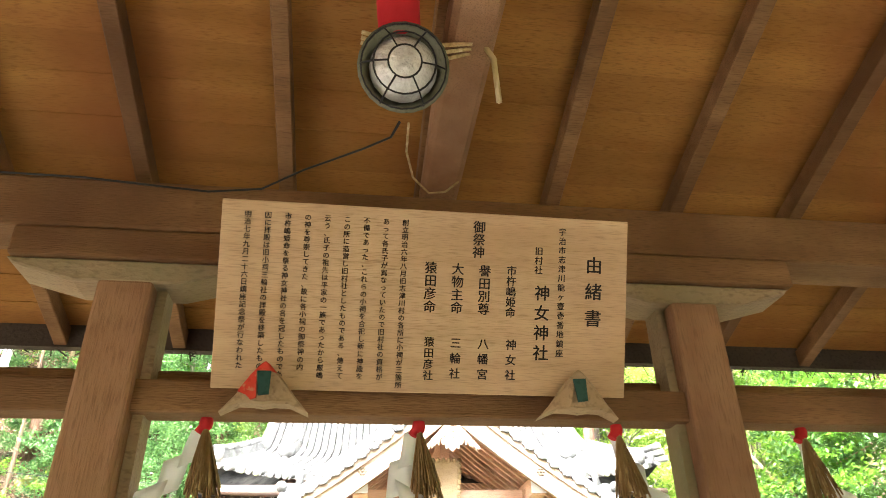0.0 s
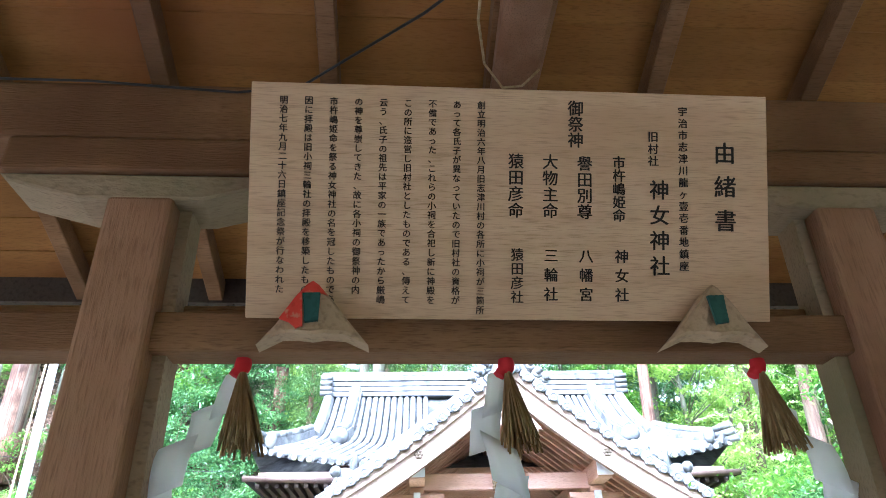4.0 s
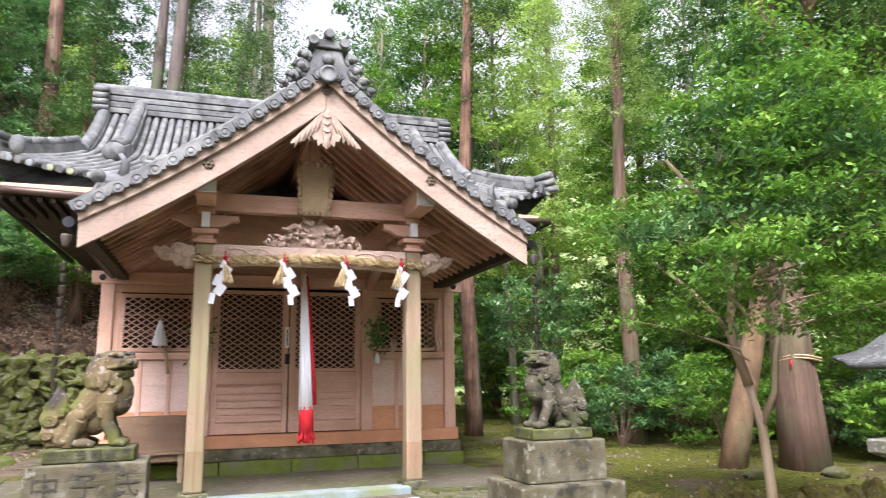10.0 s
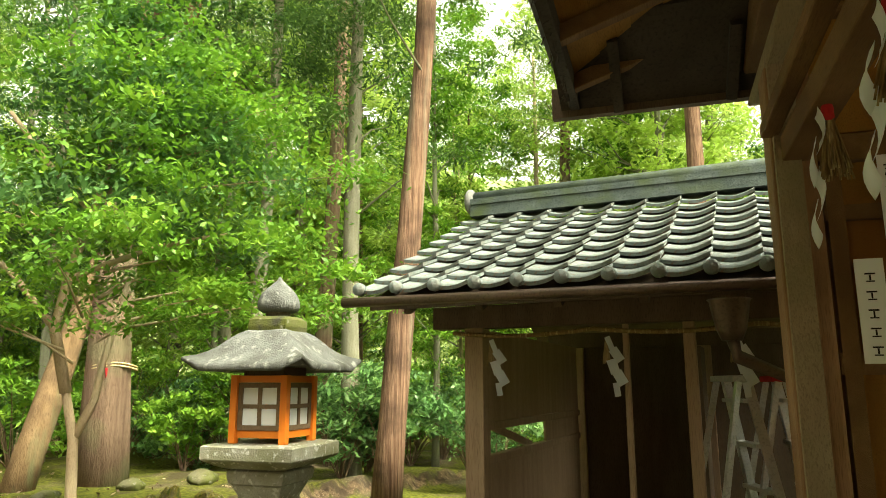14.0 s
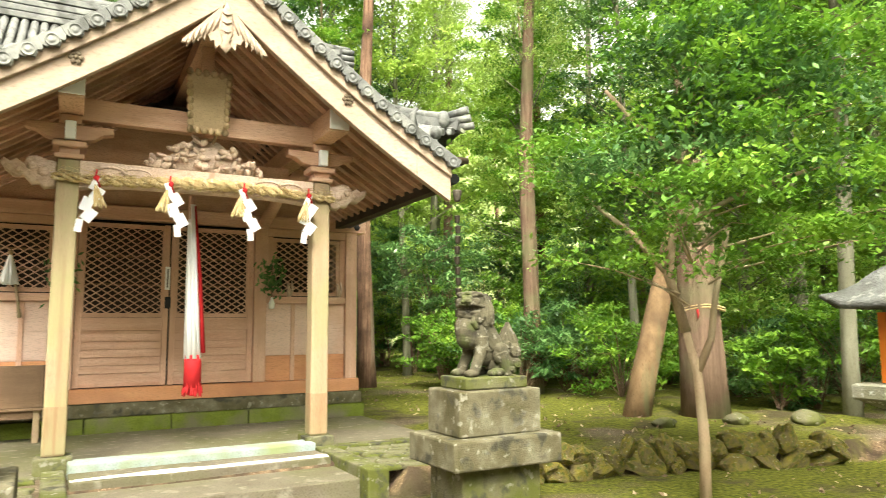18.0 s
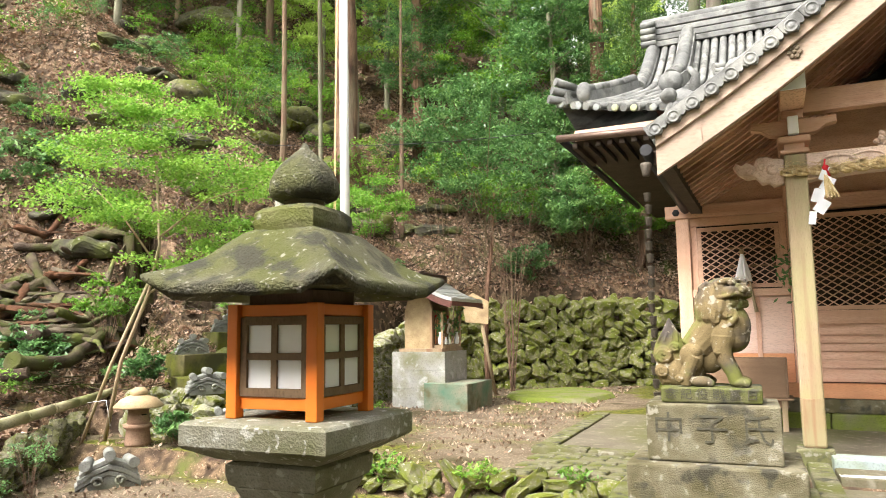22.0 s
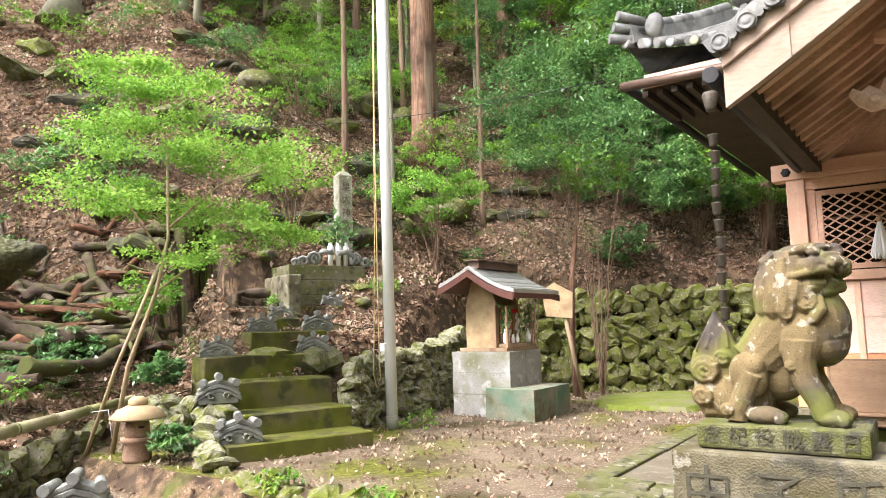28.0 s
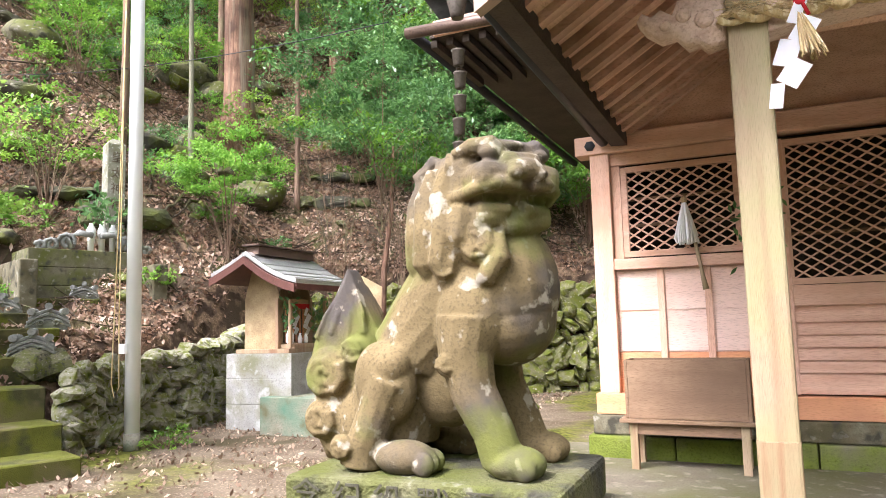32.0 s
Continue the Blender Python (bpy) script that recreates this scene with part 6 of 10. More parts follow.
# ---------- guardian lion-dogs on pedestals ----------
def lion_mesh(name, flip):
    """A seated lion-dog along +x (or -x) with its head turned towards the path, to be merged into one surface."""
    bm = B()
    R = lambda deg, ax="Y": Matrix.Rotation(radians(deg), 3, ax)
    add = lambda c, r, rot=None: ball(bm, c, r, 16, 11, rot)

    def spiral(c, r, s, turns=2.0, start=0.0, fat=0.25, sy=1.0):
        """A carved whorl that stands out of the flank on side s."""
        add((c[0], c[1], c[2]), (r * 1.05, 0.016, r * 1.05 * sy))
        n = int(turns * 8)
        pts = []
        for k in range(n + 1):
            f = 1 - 0.82 * k / n
            a = start + s * k * math.tau / 8
            pts.append((c[0] + r * 0.86 * f * math.cos(a), c[1] + s * (0.012 + 0.006 * (1 - f)), c[2] + r * 0.86 * f * math.sin(a) * sy))
        tube(bm, pts, [r * fat * (1 - 0.35 * k / n) for k in range(n + 1)], 7)

    def lock(pts, r):
        n = len(pts) - 1
        tube(bm, pts, [r * (0.55 + 0.9 * (k / n) * (1 - k / n) * 2) if k < n else r * 0.25 for k in range(n + 1)], 8)

    # trunk: broad chest, straight sloping back, rump
    add((0.118, 0, 0.405), (0.128, 0.128, 0.160), R(-8))
    add((0.128, 0, 0.325), (0.108, 0.112, 0.105), R(-12))
    tube(bm, [(0.045, 0, 0.44), (-0.03, 0, 0.345), (-0.105, 0, 0.245), (-0.155, 0, 0.15), (-0.165, 0, 0.06)], [0.122, 0.118, 0.112, 0.110, 0.105], 18)
    add((-0.03, 0, 0.20), (0.11, 0.075, 0.12))
    # neck and mane column
    tube(bm, [(0.055, 0, 0.40), (0.045, 0, 0.50), (0.05, 0, 0.60), (0.06, 0, 0.675)], [0.128, 0.124, 0.118, 0.095], 18)
    for s in (-1, 1):
        # long locks down the back of the neck
        for k, (a, w) in enumerate(((100, 0.036), (122, 0.038), (145, 0.038), (168, 0.036))):
            ca, sa = math.cos(radians(a)), math.sin(radians(a))
            p = lambda r, zz, b=0: (0.05 + r * math.cos(radians(a + b)), s * r * math.sin(radians(a + b)), zz)
            lock([p(0.105, 0.66), p(0.122, 0.59, 4), p(0.128, 0.52, -3), p(0.128, 0.45, 4), p(0.116, 0.385 + 0.02 * (k % 2), 0)], w)
        # whorls beside the jaw and on the breast
        lock([(0.085, s * 0.105, 0.60), (0.075, s * 0.125, 0.555), (0.06, s * 0.130, 0.50), (0.05, s * 0.122, 0.44)], 0.036)
        spiral((0.104, s * 0.126, 0.487), 0.046, s, 2.0, 2.2)
        lock([(0.150, s * 0.118, 0.505), (0.155, s * 0.126, 0.455), (0.125, s * 0.128, 0.415), (0.085, s * 0.122, 0.395)], 0.026)
        spiral((0.030, s * 0.128, 0.440), 0.030, s, 1.6, 1.0)
        # shoulder, front leg, paw
        add((0.070, s * 0.088, 0.335), (0.082, 0.060, 0.125), R(10))
        tube(bm, [(0.065, s * 0.094, 0.33), (0.060, s * 0.100, 0.25), (0.078, s * 0.102, 0.17), (0.118, s * 0.103, 0.095), (0.140, s * 0.103, 0.03)], [0.070, 0.060, 0.050, 0.045, 0.046], 14)
        add((0.165, s * 0.103, 0.030), (0.066, 0.058, 0.036))
        for q in (-1.5, -0.5, 0.5, 1.5):
            add((0.203 - 0.006 * abs(q), s * 0.103 + q * 0.026, 0.024), (0.027, 0.015, 0.024))
        spiral((0.034, s * 0.140, 0.232), 0.026, s, 1.6, 3.5)
        # haunch with a squared knee, shank and hind paw
        add((-0.135, s * 0.100, 0.190), (0.075, 0.052, 0.095), R(-14))
        add((-0.110, s * 0.108, 0.228), (0.044, 0.046, 0.048))
        tube(bm, [(-0.118, s * 0.112, 0.20), (-0.150, s * 0.116, 0.12), (-0.185, s * 0.118, 0.04), (-0.19, s * 0.118, 0.01)], [0.052, 0.046, 0.046, 0.05], 12)
        add((-0.075, s * 0.128, 0.034), (0.072, 0.050, 0.038))
        for q in (-1, 0, 1):
            add((-0.020, s * 0.128 + q * 0.028, 0.026), (0.026, 0.017, 0.026))
        spiral((-0.215, s * 0.160, 0.055), 0.028, s, 1.5, 0.0)
        # tail: one large whorl over a smaller one, and lines of the flame
        spiral((-0.320, s * 0.052, 0.205), 0.060, s, 2.2, 0.6)
        spiral((-0.335, s * 0.056, 0.098), 0.046, s, 1.8, 0.6)
        spiral((-0.245, s * 0.050, 0.255), 0.036, s, 1.6, 2.6)
        for k in range(4):
            tube(bm, [(-0.355 + 0.045 * k, s * 0.047, 0.290 + 0.012 * (k % 2)), (-0.325 + 0.034 * k, s * 0.046, 0.350), (-0.285 + 0.010 * k, s * 0.030, 0.42)], [0.008, 0.007, 0.003], 6)
    # flame tail
    plate(bm, [(-0.34, 0.0), (-0.365, 0.05), (-0.385, 0.10), (-0.375, 0.15), (-0.395, 0.21), (-0.375, 0.28), (-0.335, 0.35), (-0.278, 0.462), (-0.235, 0.385), (-0.195, 0.31), (-0.16, 0.2), (-0.17, 0.0)], -0.048, 0.048, 0.022)
    add((-0.21, 0, 0.09), (0.12, 0.085, 0.11))
    add((-0.29, 0, 0.10), (0.08, 0.062, 0.10))
    body = set(bm.verts)
    # head, looking along +x about its own neck: flat crown, square muzzle, slit of a mouth with teeth
    low = 0.0 if not flip else -0.020
    box(bm, -0.085, 0.105, -0.118, 0.118, 0.565, 0.700, 0.040)
    add((0.035, 0, 0.695), (0.115, 0.098, 0.026))
    box(bm, 0.03, 0.168, -0.106, 0.106, 0.588, 0.655, 0.024)
    box(bm, 0.05, 0.178, -0.050, 0.050, 0.610, 0.676, 0.020)
    add((0.178, 0, 0.634), (0.022, 0.046, 0.024))
    box(bm, -0.04, 0.125, -0.088, 0.088, 0.520 + low, 0.60, 0.012)
    box(bm, 0.00, 0.142, -0.096, 0.096, 0.512 + low, 0.558 + low, 0.020)
    add((0.065, 0, 0.520 + low), (0.082, 0.092, 0.034))
    for k in range(9):
        y = -0.084 + 0.021 * k
        add((0.134 - 0.5 * y * y / 0.084, y, 0.576), (0.011, 0.0088, 0.019))
    for s in (-1, 1):
        # brow, eye, nostril, upper lip that curls up at the corner
        tube(bm, [(0.125, s * 0.018, 0.680), (0.128, s * 0.055, 0.693), (0.105, s * 0.092, 0.690), (0.065, s * 0.112, 0.680)], [0.018, 0.023, 0.020, 0.012], 8)
        add((0.134, s * 0.060, 0.674), (0.022, 0.027, 0.017))
        add((0.186, s * 0.030, 0.624), (0.016, 0.018, 0.014))
        tube(bm, [(0.176, s * 0.012, 0.598), (0.165, s * 0.060, 0.606), (0.140, s * 0.096, 0.596), (0.09, s * 0.112, 0.584), (0.045, s * 0.118, 0.588), (0.025, s * 0.116, 0.612)], [0.013, 0.016, 0.016, 0.015, 0.014, 0.009], 8)
        tube(bm, [(0.145, s * 0.020, 0.552 + low), (0.125, s * 0.080, 0.552 + low), (0.06, s * 0.104, 0.552 + low), (0.01, s * 0.112, 0.566 + low)], [0.014, 0.015, 0.013, 0.01], 8)
        # hanging ear in a rolled rim, whorl of the beard
        add((-0.040, s * 0.122, 0.575), (0.034, 0.018, 0.048), R(-14))
        tube(bm, [(-0.040 + 0.036 * math.cos(t * 0.57), s * 0.136, 0.575 + 0.050 * math.sin(t * 0.57)) for t in range(12)], 0.009, 6)
        spiral((0.020, s * 0.112, 0.525), 0.032, s, 1.6, 1.4)
        lock([(-0.02, s * 0.110, 0.69), (-0.06, s * 0.124, 0.65), (-0.085, s * 0.118, 0.59), (-0.09, s * 0.105, 0.52)], 0.032)
        for k in range(3):
            tube(bm, [(-0.06 + 0.05 * k, s * 0.112, 0.688), (-0.045 + 0.05 * k, s * 0.121, 0.655), (-0.055 + 0.05 * k, s * 0.120, 0.618)], [0.006, 0.010, 0.005], 6)
    for v in bm.verts:
        if v not in body:
            v.co = Matrix.Rotation(radians(-40), 3, "Z") @ v.co + Vector((0.078, 0, 0.004))
    if flip:
        for v in bm.verts:
            v.co.x = -v.co.x
        bmesh.ops.reverse_faces(bm, faces=bm.faces[:])
    return mesh_of(name, bm, M["lion_grey" if flip else "lion"], True)


wear = bpy.data.textures.new("stone_wear", "CLOUDS")
wear.noise_scale, wear.noise_depth = 0.035, 3


def lion(name, x, y, zz, flip, label):
    ob = new(name, lion_mesh(name, flip))
    ob.matrix_basis = pose(x, y, zz) @ Matrix.Scale(0.95, 4)
    md = ob.modifiers.new("merge", "REMESH")
    md.mode, md.voxel_size, md.use_smooth_shade = "VOXEL", 0.0042, True
    sm = ob.modifiers.new("worn", "SMOOTH")
    sm.factor, sm.iterations = 0.5, 3
    pit = ob.modifiers.new("pitted", "DISPLACE")
    pit.texture, pit.strength, pit.mid_level = wear, 0.0014, 0.5
    return tagged(ob, label, "statue", "guardian lion-dogs")


def pedestal(x, y, label, left):
    p = thing("pedestal", label, "pedestal", (x, y, 0.0), 0, "lion-dog pedestals")
    part("plinth", roughen(box(B(), -0.295, 0.295, -0.20, 0.20, 0.965, 1.06, 0.012), 0.003, 0.1, 1), M["stone_moss"], p, "dark lettered plinth")
    part("die_block", roughen(box(B(), -0.385, 0.385, -0.25, 0.25, 0.615, 0.963, 0.014), 0.004, 0.15, 1), M["stone"], p, "mottled granite block")
    if left:
        part("base_block", roughen(box(B(), -0.50, 0.50, -0.36, 0.36, 0.36, 0.613, 0.015), 0.006, 0.2, 1), M["stone"], p)
        part("foot_block", roughen(box(B(), -0.66, 0.60, -0.50, 0.55, -0.02, 0.358, 0.02), 0.008, 0.2, 1), M["stone_moss"], p)
    else:
        part("base_slab", roughen(box(B(), -0.50, 0.50, -0.37, 0.37, 0.385, 0.613, 0.018), 0.006, 0.2, 1), M["stone"], p)
        part("foot_block", roughen(box(B(), -0.36, 0.36, -0.26, 0.26, -0.02, 0.383, 0.015), 0.006, 0.2, 1), M["stone_moss"], p)
    return p


ped_left = pedestal(-0.52, 7.86, "mossy stepped granite pedestal under the lion-dog with carved characters", True)
ped_right = pedestal(3.22, 7.86, "lichened stepped granite pedestal under the lion-dog", False)
lion("lion_dog_statue", -0.50, 7.86, 1.058, False, "weathered mossy stone lion-dog with a closed mouth")
lion("lion_dog_statue", 3.20, 7.86, 1.058, True, "grey lichened stone lion-dog with an open mouth")
for i, ch in enumerate(("中", "子", "氏")):
    o = part("carved_character", lettering(ch, 0.195, 0.001), None, ped_left, "dark carved character")
    o.data.materials.append(M["carved_ink"])
    o.location = (-0.25 + 0.25 * i, -0.2560, 0.905)
for i, ch in enumerate(("念", "紀", "役", "戰", "露", "日")):
    o = part("carved_character", lettering(ch, 0.072, 0.001), None, ped_left, "dark carved character")
    o.data.materials.append(M["carved_ink"])
    o.location = (-0.235 + 0.094 * i, -0.206, 1.052)


# ---------- stone lanterns ----------
def stone_lantern(x, y, base, label, cap="stone_roof"):
    t = thing("stone_lantern", label, "lantern", (x, y, base), 0, "stone lanterns")
    q = 1.0 / math.sqrt(2)
    sq = lambda prof: lathe(B(), [(r, zz) for r, zz in prof], 24, square=1.0)
    part("base", roughen(sq([(0.30, -0.05), (0.31, 0.08), (0.27, 0.13), (0.0, 0.14)]), 0.006, 0.2), M["stone_moss"], t)
    part("shaft", roughen(sq([(0.275, 0.12), (0.255, 0.34), (0.215, 0.56), (0.15, 0.70), (0.116, 0.81), (0.122, 0.88), (0.155, 0.955), (0.0, 0.957)]), 0.004, 0.2), M["platform"], t)
    part("collar", roughen(sq([(0.15, 0.955), (0.168, 0.965), (0.176, 1.0), (0.176, 1.03), (0.16, 1.04), (0.0, 1.045)]), 0.003, 0.2), M["platform"], t)
    part("platform", roughen(sq([(0.155, 1.04), (0.195, 1.05), (0.272, 1.09), (0.28, 1.10), (0.28, 1.165), (0.268, 1.175), (0.0, 1.18)]), 0.003, 0.15), M["platform"], t, "square stone platform")
    h0, h1 = 1.178, 1.545
    w = 0.158
    fire = part("firebox", box(B(), -w, w, -w, w, h0 + 0.03, h0 + 0.07, 0.003), M["vermilion"], t, "vermilion wooden firebox with paper windows")
    part("top_rail", box(B(), -w, w, -w, w, h1 - 0.035, h1 + 0.004, 0.003), M["vermilion"], fire)
    for sx in (-1, 1):
        for sy in (-1, 1):
            part("corner_post", box(B(), sx * w - 0.021, sx * w + 0.021, sy * w - 0.021, sy * w + 0.021, h0, h1 + 0.006, 0.003), M["vermilion"], fire)
    part("dark_head", box(B(), -w + 0.03, w - 0.03, -w + 0.03, w - 0.03, h1 + 0.005, h1 + 0.05), M["shade"], fire)
    for k in range(4):
        rot = Matrix.Rotation(k * math.pi / 2, 4, "Z")
        a, b, z0, z1 = -w + 0.023, w - 0.023, h0 + 0.072, h1 - 0.037
        bm = B()
        f = 0.026
        box(bm, a, a + f, -w - 0.006, -w + 0.014, z0, z1)
        box(bm, b - f, b, -w - 0.006, -w + 0.014, z0, z1)
        box(bm, a + f, b - f, -w - 0.006, -w + 0.014, z0, z0 + f)
        box(bm, a + f, b - f, -w - 0.006, -w + 0.014, z1 - f, z1)
        box(bm, -0.011, 0.011, -w - 0.004, -w + 0.012, z0 + f, z1 - f)
        box(bm, a + f, -0.011, -w - 0.004, -w + 0.012, (z0 + z1) / 2 - 0.011, (z0 + z1) / 2 + 0.011)
        box(bm, 0.011, b - f, -w - 0.004, -w + 0.012, (z0 + z1) / 2 - 0.011, (z0 + z1) / 2 + 0.011)
        bmesh.ops.transform(bm, matrix=rot, verts=bm.verts)
        win = part("window_frame", bm, M["brownwood"], fire, "brown wooden window frame")
        for i, j in itertools.product((0, 1), (0, 1)):
            x0, x1 = ((a + f + 0.001, -0.012), (0.012, b - f - 0.001))[i]
            zm = (z0 + z1) / 2
            y0, y1 = ((z0 + f + 0.001, zm - 0.012), (zm + 0.012, z1 - f - 0.001))[j]
            bm = box(B(), x0, x1, -w + 0.004, -w + 0.008, y0, y1)
            bmesh.ops.transform(bm, matrix=rot, verts=bm.verts)
            part("pane", bm, M["paper"], win, "white paper pane")
    # roof with upturned corners
    bm = B()
    prof = [(0.30, 0.03), (0.362, 0.0), (0.372, 0.012), (0.372, 0.036), (0.362, 0.046), (0.315, 0.066), (0.275, 0.096), (0.235, 0.142), (0.19, 0.188), (0.15, 0.222), (0.11, 0.245)]
    n, rings = 32, []
    for i, (r, zz) in enumerate(prof):
        ring = []
        for k in range(n):
            a = k * math.tau / n + math.pi / 4
            f = 1.0 / max(abs(math.cos(a)), abs(math.sin(a)))
            corner = ((f - 1) / 0.4142) ** 2
            lift = 0.055 * corner ** 2 * max(0.0, 1 - zz / 0.14)
            ring.append(bm.verts.new((r * f * math.cos(a), r * f * math.sin(a), h1 + 0.025 + zz + lift)))
        rings.append(ring)
    for r, s in zip(rings, rings[1:]):
        for k in range(n):
            bm.faces.new((r[k], r[(k + 1) % n], s[(k + 1) % n], s[k])).smooth = True
    bm.faces.new(rings[0][::-1])
    bm.faces.new(rings[-1])
    part("roof", roughen(bm, 0.007, 0.09), M[cap], t, "mossy stone roof with upturned corners")
    part("neck", roughen(lathe(B(), [(0.128, 1.795), (0.134, 1.83), (0.130, 1.868), (0.105, 1.888), (0.0, 1.89)], 24, square=0.75), 0.004, 0.1), M["stone_moss"], t)
    part("neck_ring", lathe(B(), [(0.06, 1.885), (0.072, 1.90), (0.072, 1.915), (0.055, 1.925)], 18), M["stone"], t)
    part("jewel_finial", lathe(B(), [(0.088, 1.915), (0.115, 1.928), (0.124, 1.952), (0.121, 1.985), (0.105, 2.02), (0.076, 2.055), (0.046, 2.082), (0.021, 2.104), (0.006, 2.128), (0.0, 2.13)], 20), M[cap], t, smooth=True)
    return t


stone_lantern(-1.69, 5.05, -0.02, "tall mossy stone lantern with a vermilion wooden firebox")
stone_lantern(4.13, 4.93, -0.035, "tall grey stone lantern with a vermilion wooden firebox", "stone_roof_grey")

# ---------- small shrine on blocks ----------
mini = thing("small_shrine", "little wooden shrine with a copper roof on pale blocks", "shrine", (-5.13, 13.5, 0.2))
for r, (zz, m) in enumerate(((0.0, "concrete"), (0.30, "concrete"), (0.59, "concrete"))):
    for i in range(2):
        part("block", box(B(), -0.465, 0.462, -0.46 + 0.46 * i, -0.006 + 0.46 * i, zz, zz + (0.29 if r else 0.295), 0.006), M[m], mini, "pale concrete block")
part("front_block", box(B(), 0.20, 0.92, -0.68, -0.468, 0.0, 0.41, 0.006), M["concrete_dark"], mini, "dark stained offering block")
part("front_block", box(B(), 0.468, 0.92, -0.462, -0.02, 0.0, 0.407, 0.006), M["concrete_dark"], mini, "dark stained offering block")
part("front_block", box(B(), 0.468, 0.92, -0.014, 0.40, 0.0, 0.409, 0.006), M["concrete_dark"], mini, "dark stained offering block")
body = part("cabinet", box(B(), -0.30, 0.16, -0.33, 0.33, 0.885, 1.52), M["potter"], mini, "small wooden shrine body")
part("floor_board", box(B(), -0.36, 0.40, -0.42, 0.42, 0.882, 0.93, 0.004), M["post"], body)
part("porch_step", box(B(), 0.20, 0.40, -0.30, 0.30, 0.932, 0.985, 0.004), M["post"], body)
for sy in (-1, 1):
    part("corner_post", box(B(), 0.161, 0.20, sy * 0.33 - 0.025, sy * 0.33 + 0.025, 0.932, 1.52, 0.003), M["shedwood"], body)
    part("porch_post", box(B(), 0.36, 0.395, sy * 0.36 - 0.02, sy * 0.36 + 0.02, 0.932, 1.50, 0.003), M["shedwood"], body)
part("lattice_door", box(B(), 0.161, 0.175, -0.2, 0.2, 1.0, 1.45), M["shade"], body)
for k in range(6):
    part("door_bar", box(B(), 0.176, 0.19, -0.19 + 0.07 * k, -0.165 + 0.07 * k, 1.0, 1.45), M["redwood"], body)
part("red_lintel", box(B(), 0.20, 0.235, -0.24, 0.24, 1.40, 1.46, 0.003), M["red"], body)
roof = None
prof = []
for k in range(13):
    f = k / 12
    prof.append((-0.52 + 1.20 * f, 0))
top = lambda xx: 2.06 - (0.55 * abs(xx + 0.02) - 0.16 * abs(xx + 0.02) ** 2) if xx < 0 else 2.05 - (0.78 * xx - 0.42 * xx * xx)
pts = [(p[0], top(p[0])) for p in prof]
roof = part("roof", plate(B(), pts + [(a, b - 0.05) for a, b in reversed(pts)], -0.68, 0.68, 0.004), M["alu"], mini, "pale sheet-copper roof in strips")
part("roof_edge", plate(B(), [(a, b - 0.052) for a, b in pts] + [(a, b - 0.12) for a, b in reversed(pts)], -0.66, 0.66), M["maroon"], roof)
for k in range(9):
    xx = -0.48 + 1.12 * k / 8
    part("seam", box(B(), xx - 0.006, xx + 0.006, -0.682, 0.682, top(xx) - 0.002, top(xx) + 0.01), M["alu"], roof)
part("ridge_box", box(B(), -0.10, 0.08, -0.56, 0.56, 2.03, 2.13, 0.006), M["copper"], roof)
part("ridge_cap", box(B(), -0.13, 0.11, -0.60, 0.60, 2.131, 2.15, 0.004), M["copper"], roof)
for sy in (-1, 1):
    part("gable_board", plate(B(), [(a, b - 0.06) for a, b in pts] + [(a, b - 0.15) for a, b in reversed(pts)], sy * 0.70 - 0.012, sy * 0.70 + 0.012), M["maroon"], roof)
    part("gable_fill", plate(B(), [(-0.30, 1.52), (0.2, 1.52), (0.1, 1.86), (-0.02, 1.95), (-0.2, 1.85)], sy * 0.32 - 0.01, sy * 0.32 + 0.01), M["potter"], body)
for i, yy in enumerate((-0.30, -0.10, 0.02, 0.36)):
    v = thing("offering_vase", "white porcelain vase on the small shrine", "vase", (-5.13 + 0.33, 13.5 + yy, 1.187), 0, "offering vases")
    s = 1.0 if i in (0, 3) else 0.6
    part("vase_body", lathe(B(), [(0.03 * s, 0), (0.045 * s, 0.02 * s), (0.048 * s, 0.10 * s), (0.022 * s, 0.17 * s), (0.028 * s, 0.20 * s)], 12), M["porcelain"], v, smooth=True)
    if s == 1.0:
        rnd = random.Random(i)
        bm = B()
        for q in range(70):
            c0 = Vector((rnd.gauss(0, 0.05), rnd.gauss(0, 0.07), 0.36 + rnd.gauss(0, 0.11)))
            d = Vector((rnd.gauss(0, 1), rnd.gauss(0, 1), rnd.gauss(0, 1))).normalized() * 0.045
            n = d.cross(Vector((rnd.gauss(0, 1), rnd.gauss(0, 1), 0.3))).normalized() * 0.018
            bm.faces.new([bm.verts.new(p) for p in (c0 - d, c0 + n, c0 + d, c0 - n)])
        tagged(part("sakaki_leaves", bm, L["broad"], v), kind="stuff")
for i, yy in enumerate((-0.12, 0.12)):
    sp = thing("paper_streamer", "white zigzag paper streamer on the small shrine", "streamer", (-5.13 + 0.28, 13.5 + yy, 1.6), 0, "streamers on the small shrine")
    shide(sp, 0, 0, 0.0, 0.07, 0.26, 3, 0.0, radians(90))
notice = thing("wooden_notice", "leaning blank wooden notice board on a pole", "sign", (-4.75, 15.6, gh(-4.75, 15.6)), 20)
part("pole", tube(B(), [(0, 0, 0), (-0.32, 0, 1.75)], 0.035, 8), M["post"], notice)
part("panel", plate(B(), [(-0.55, 1.36), (-0.12, 1.32), (-0.10, 1.75), (-0.40, 1.92), (-0.62, 1.80)], -0.06, -0.035, 0.004), M["potter"], notice)

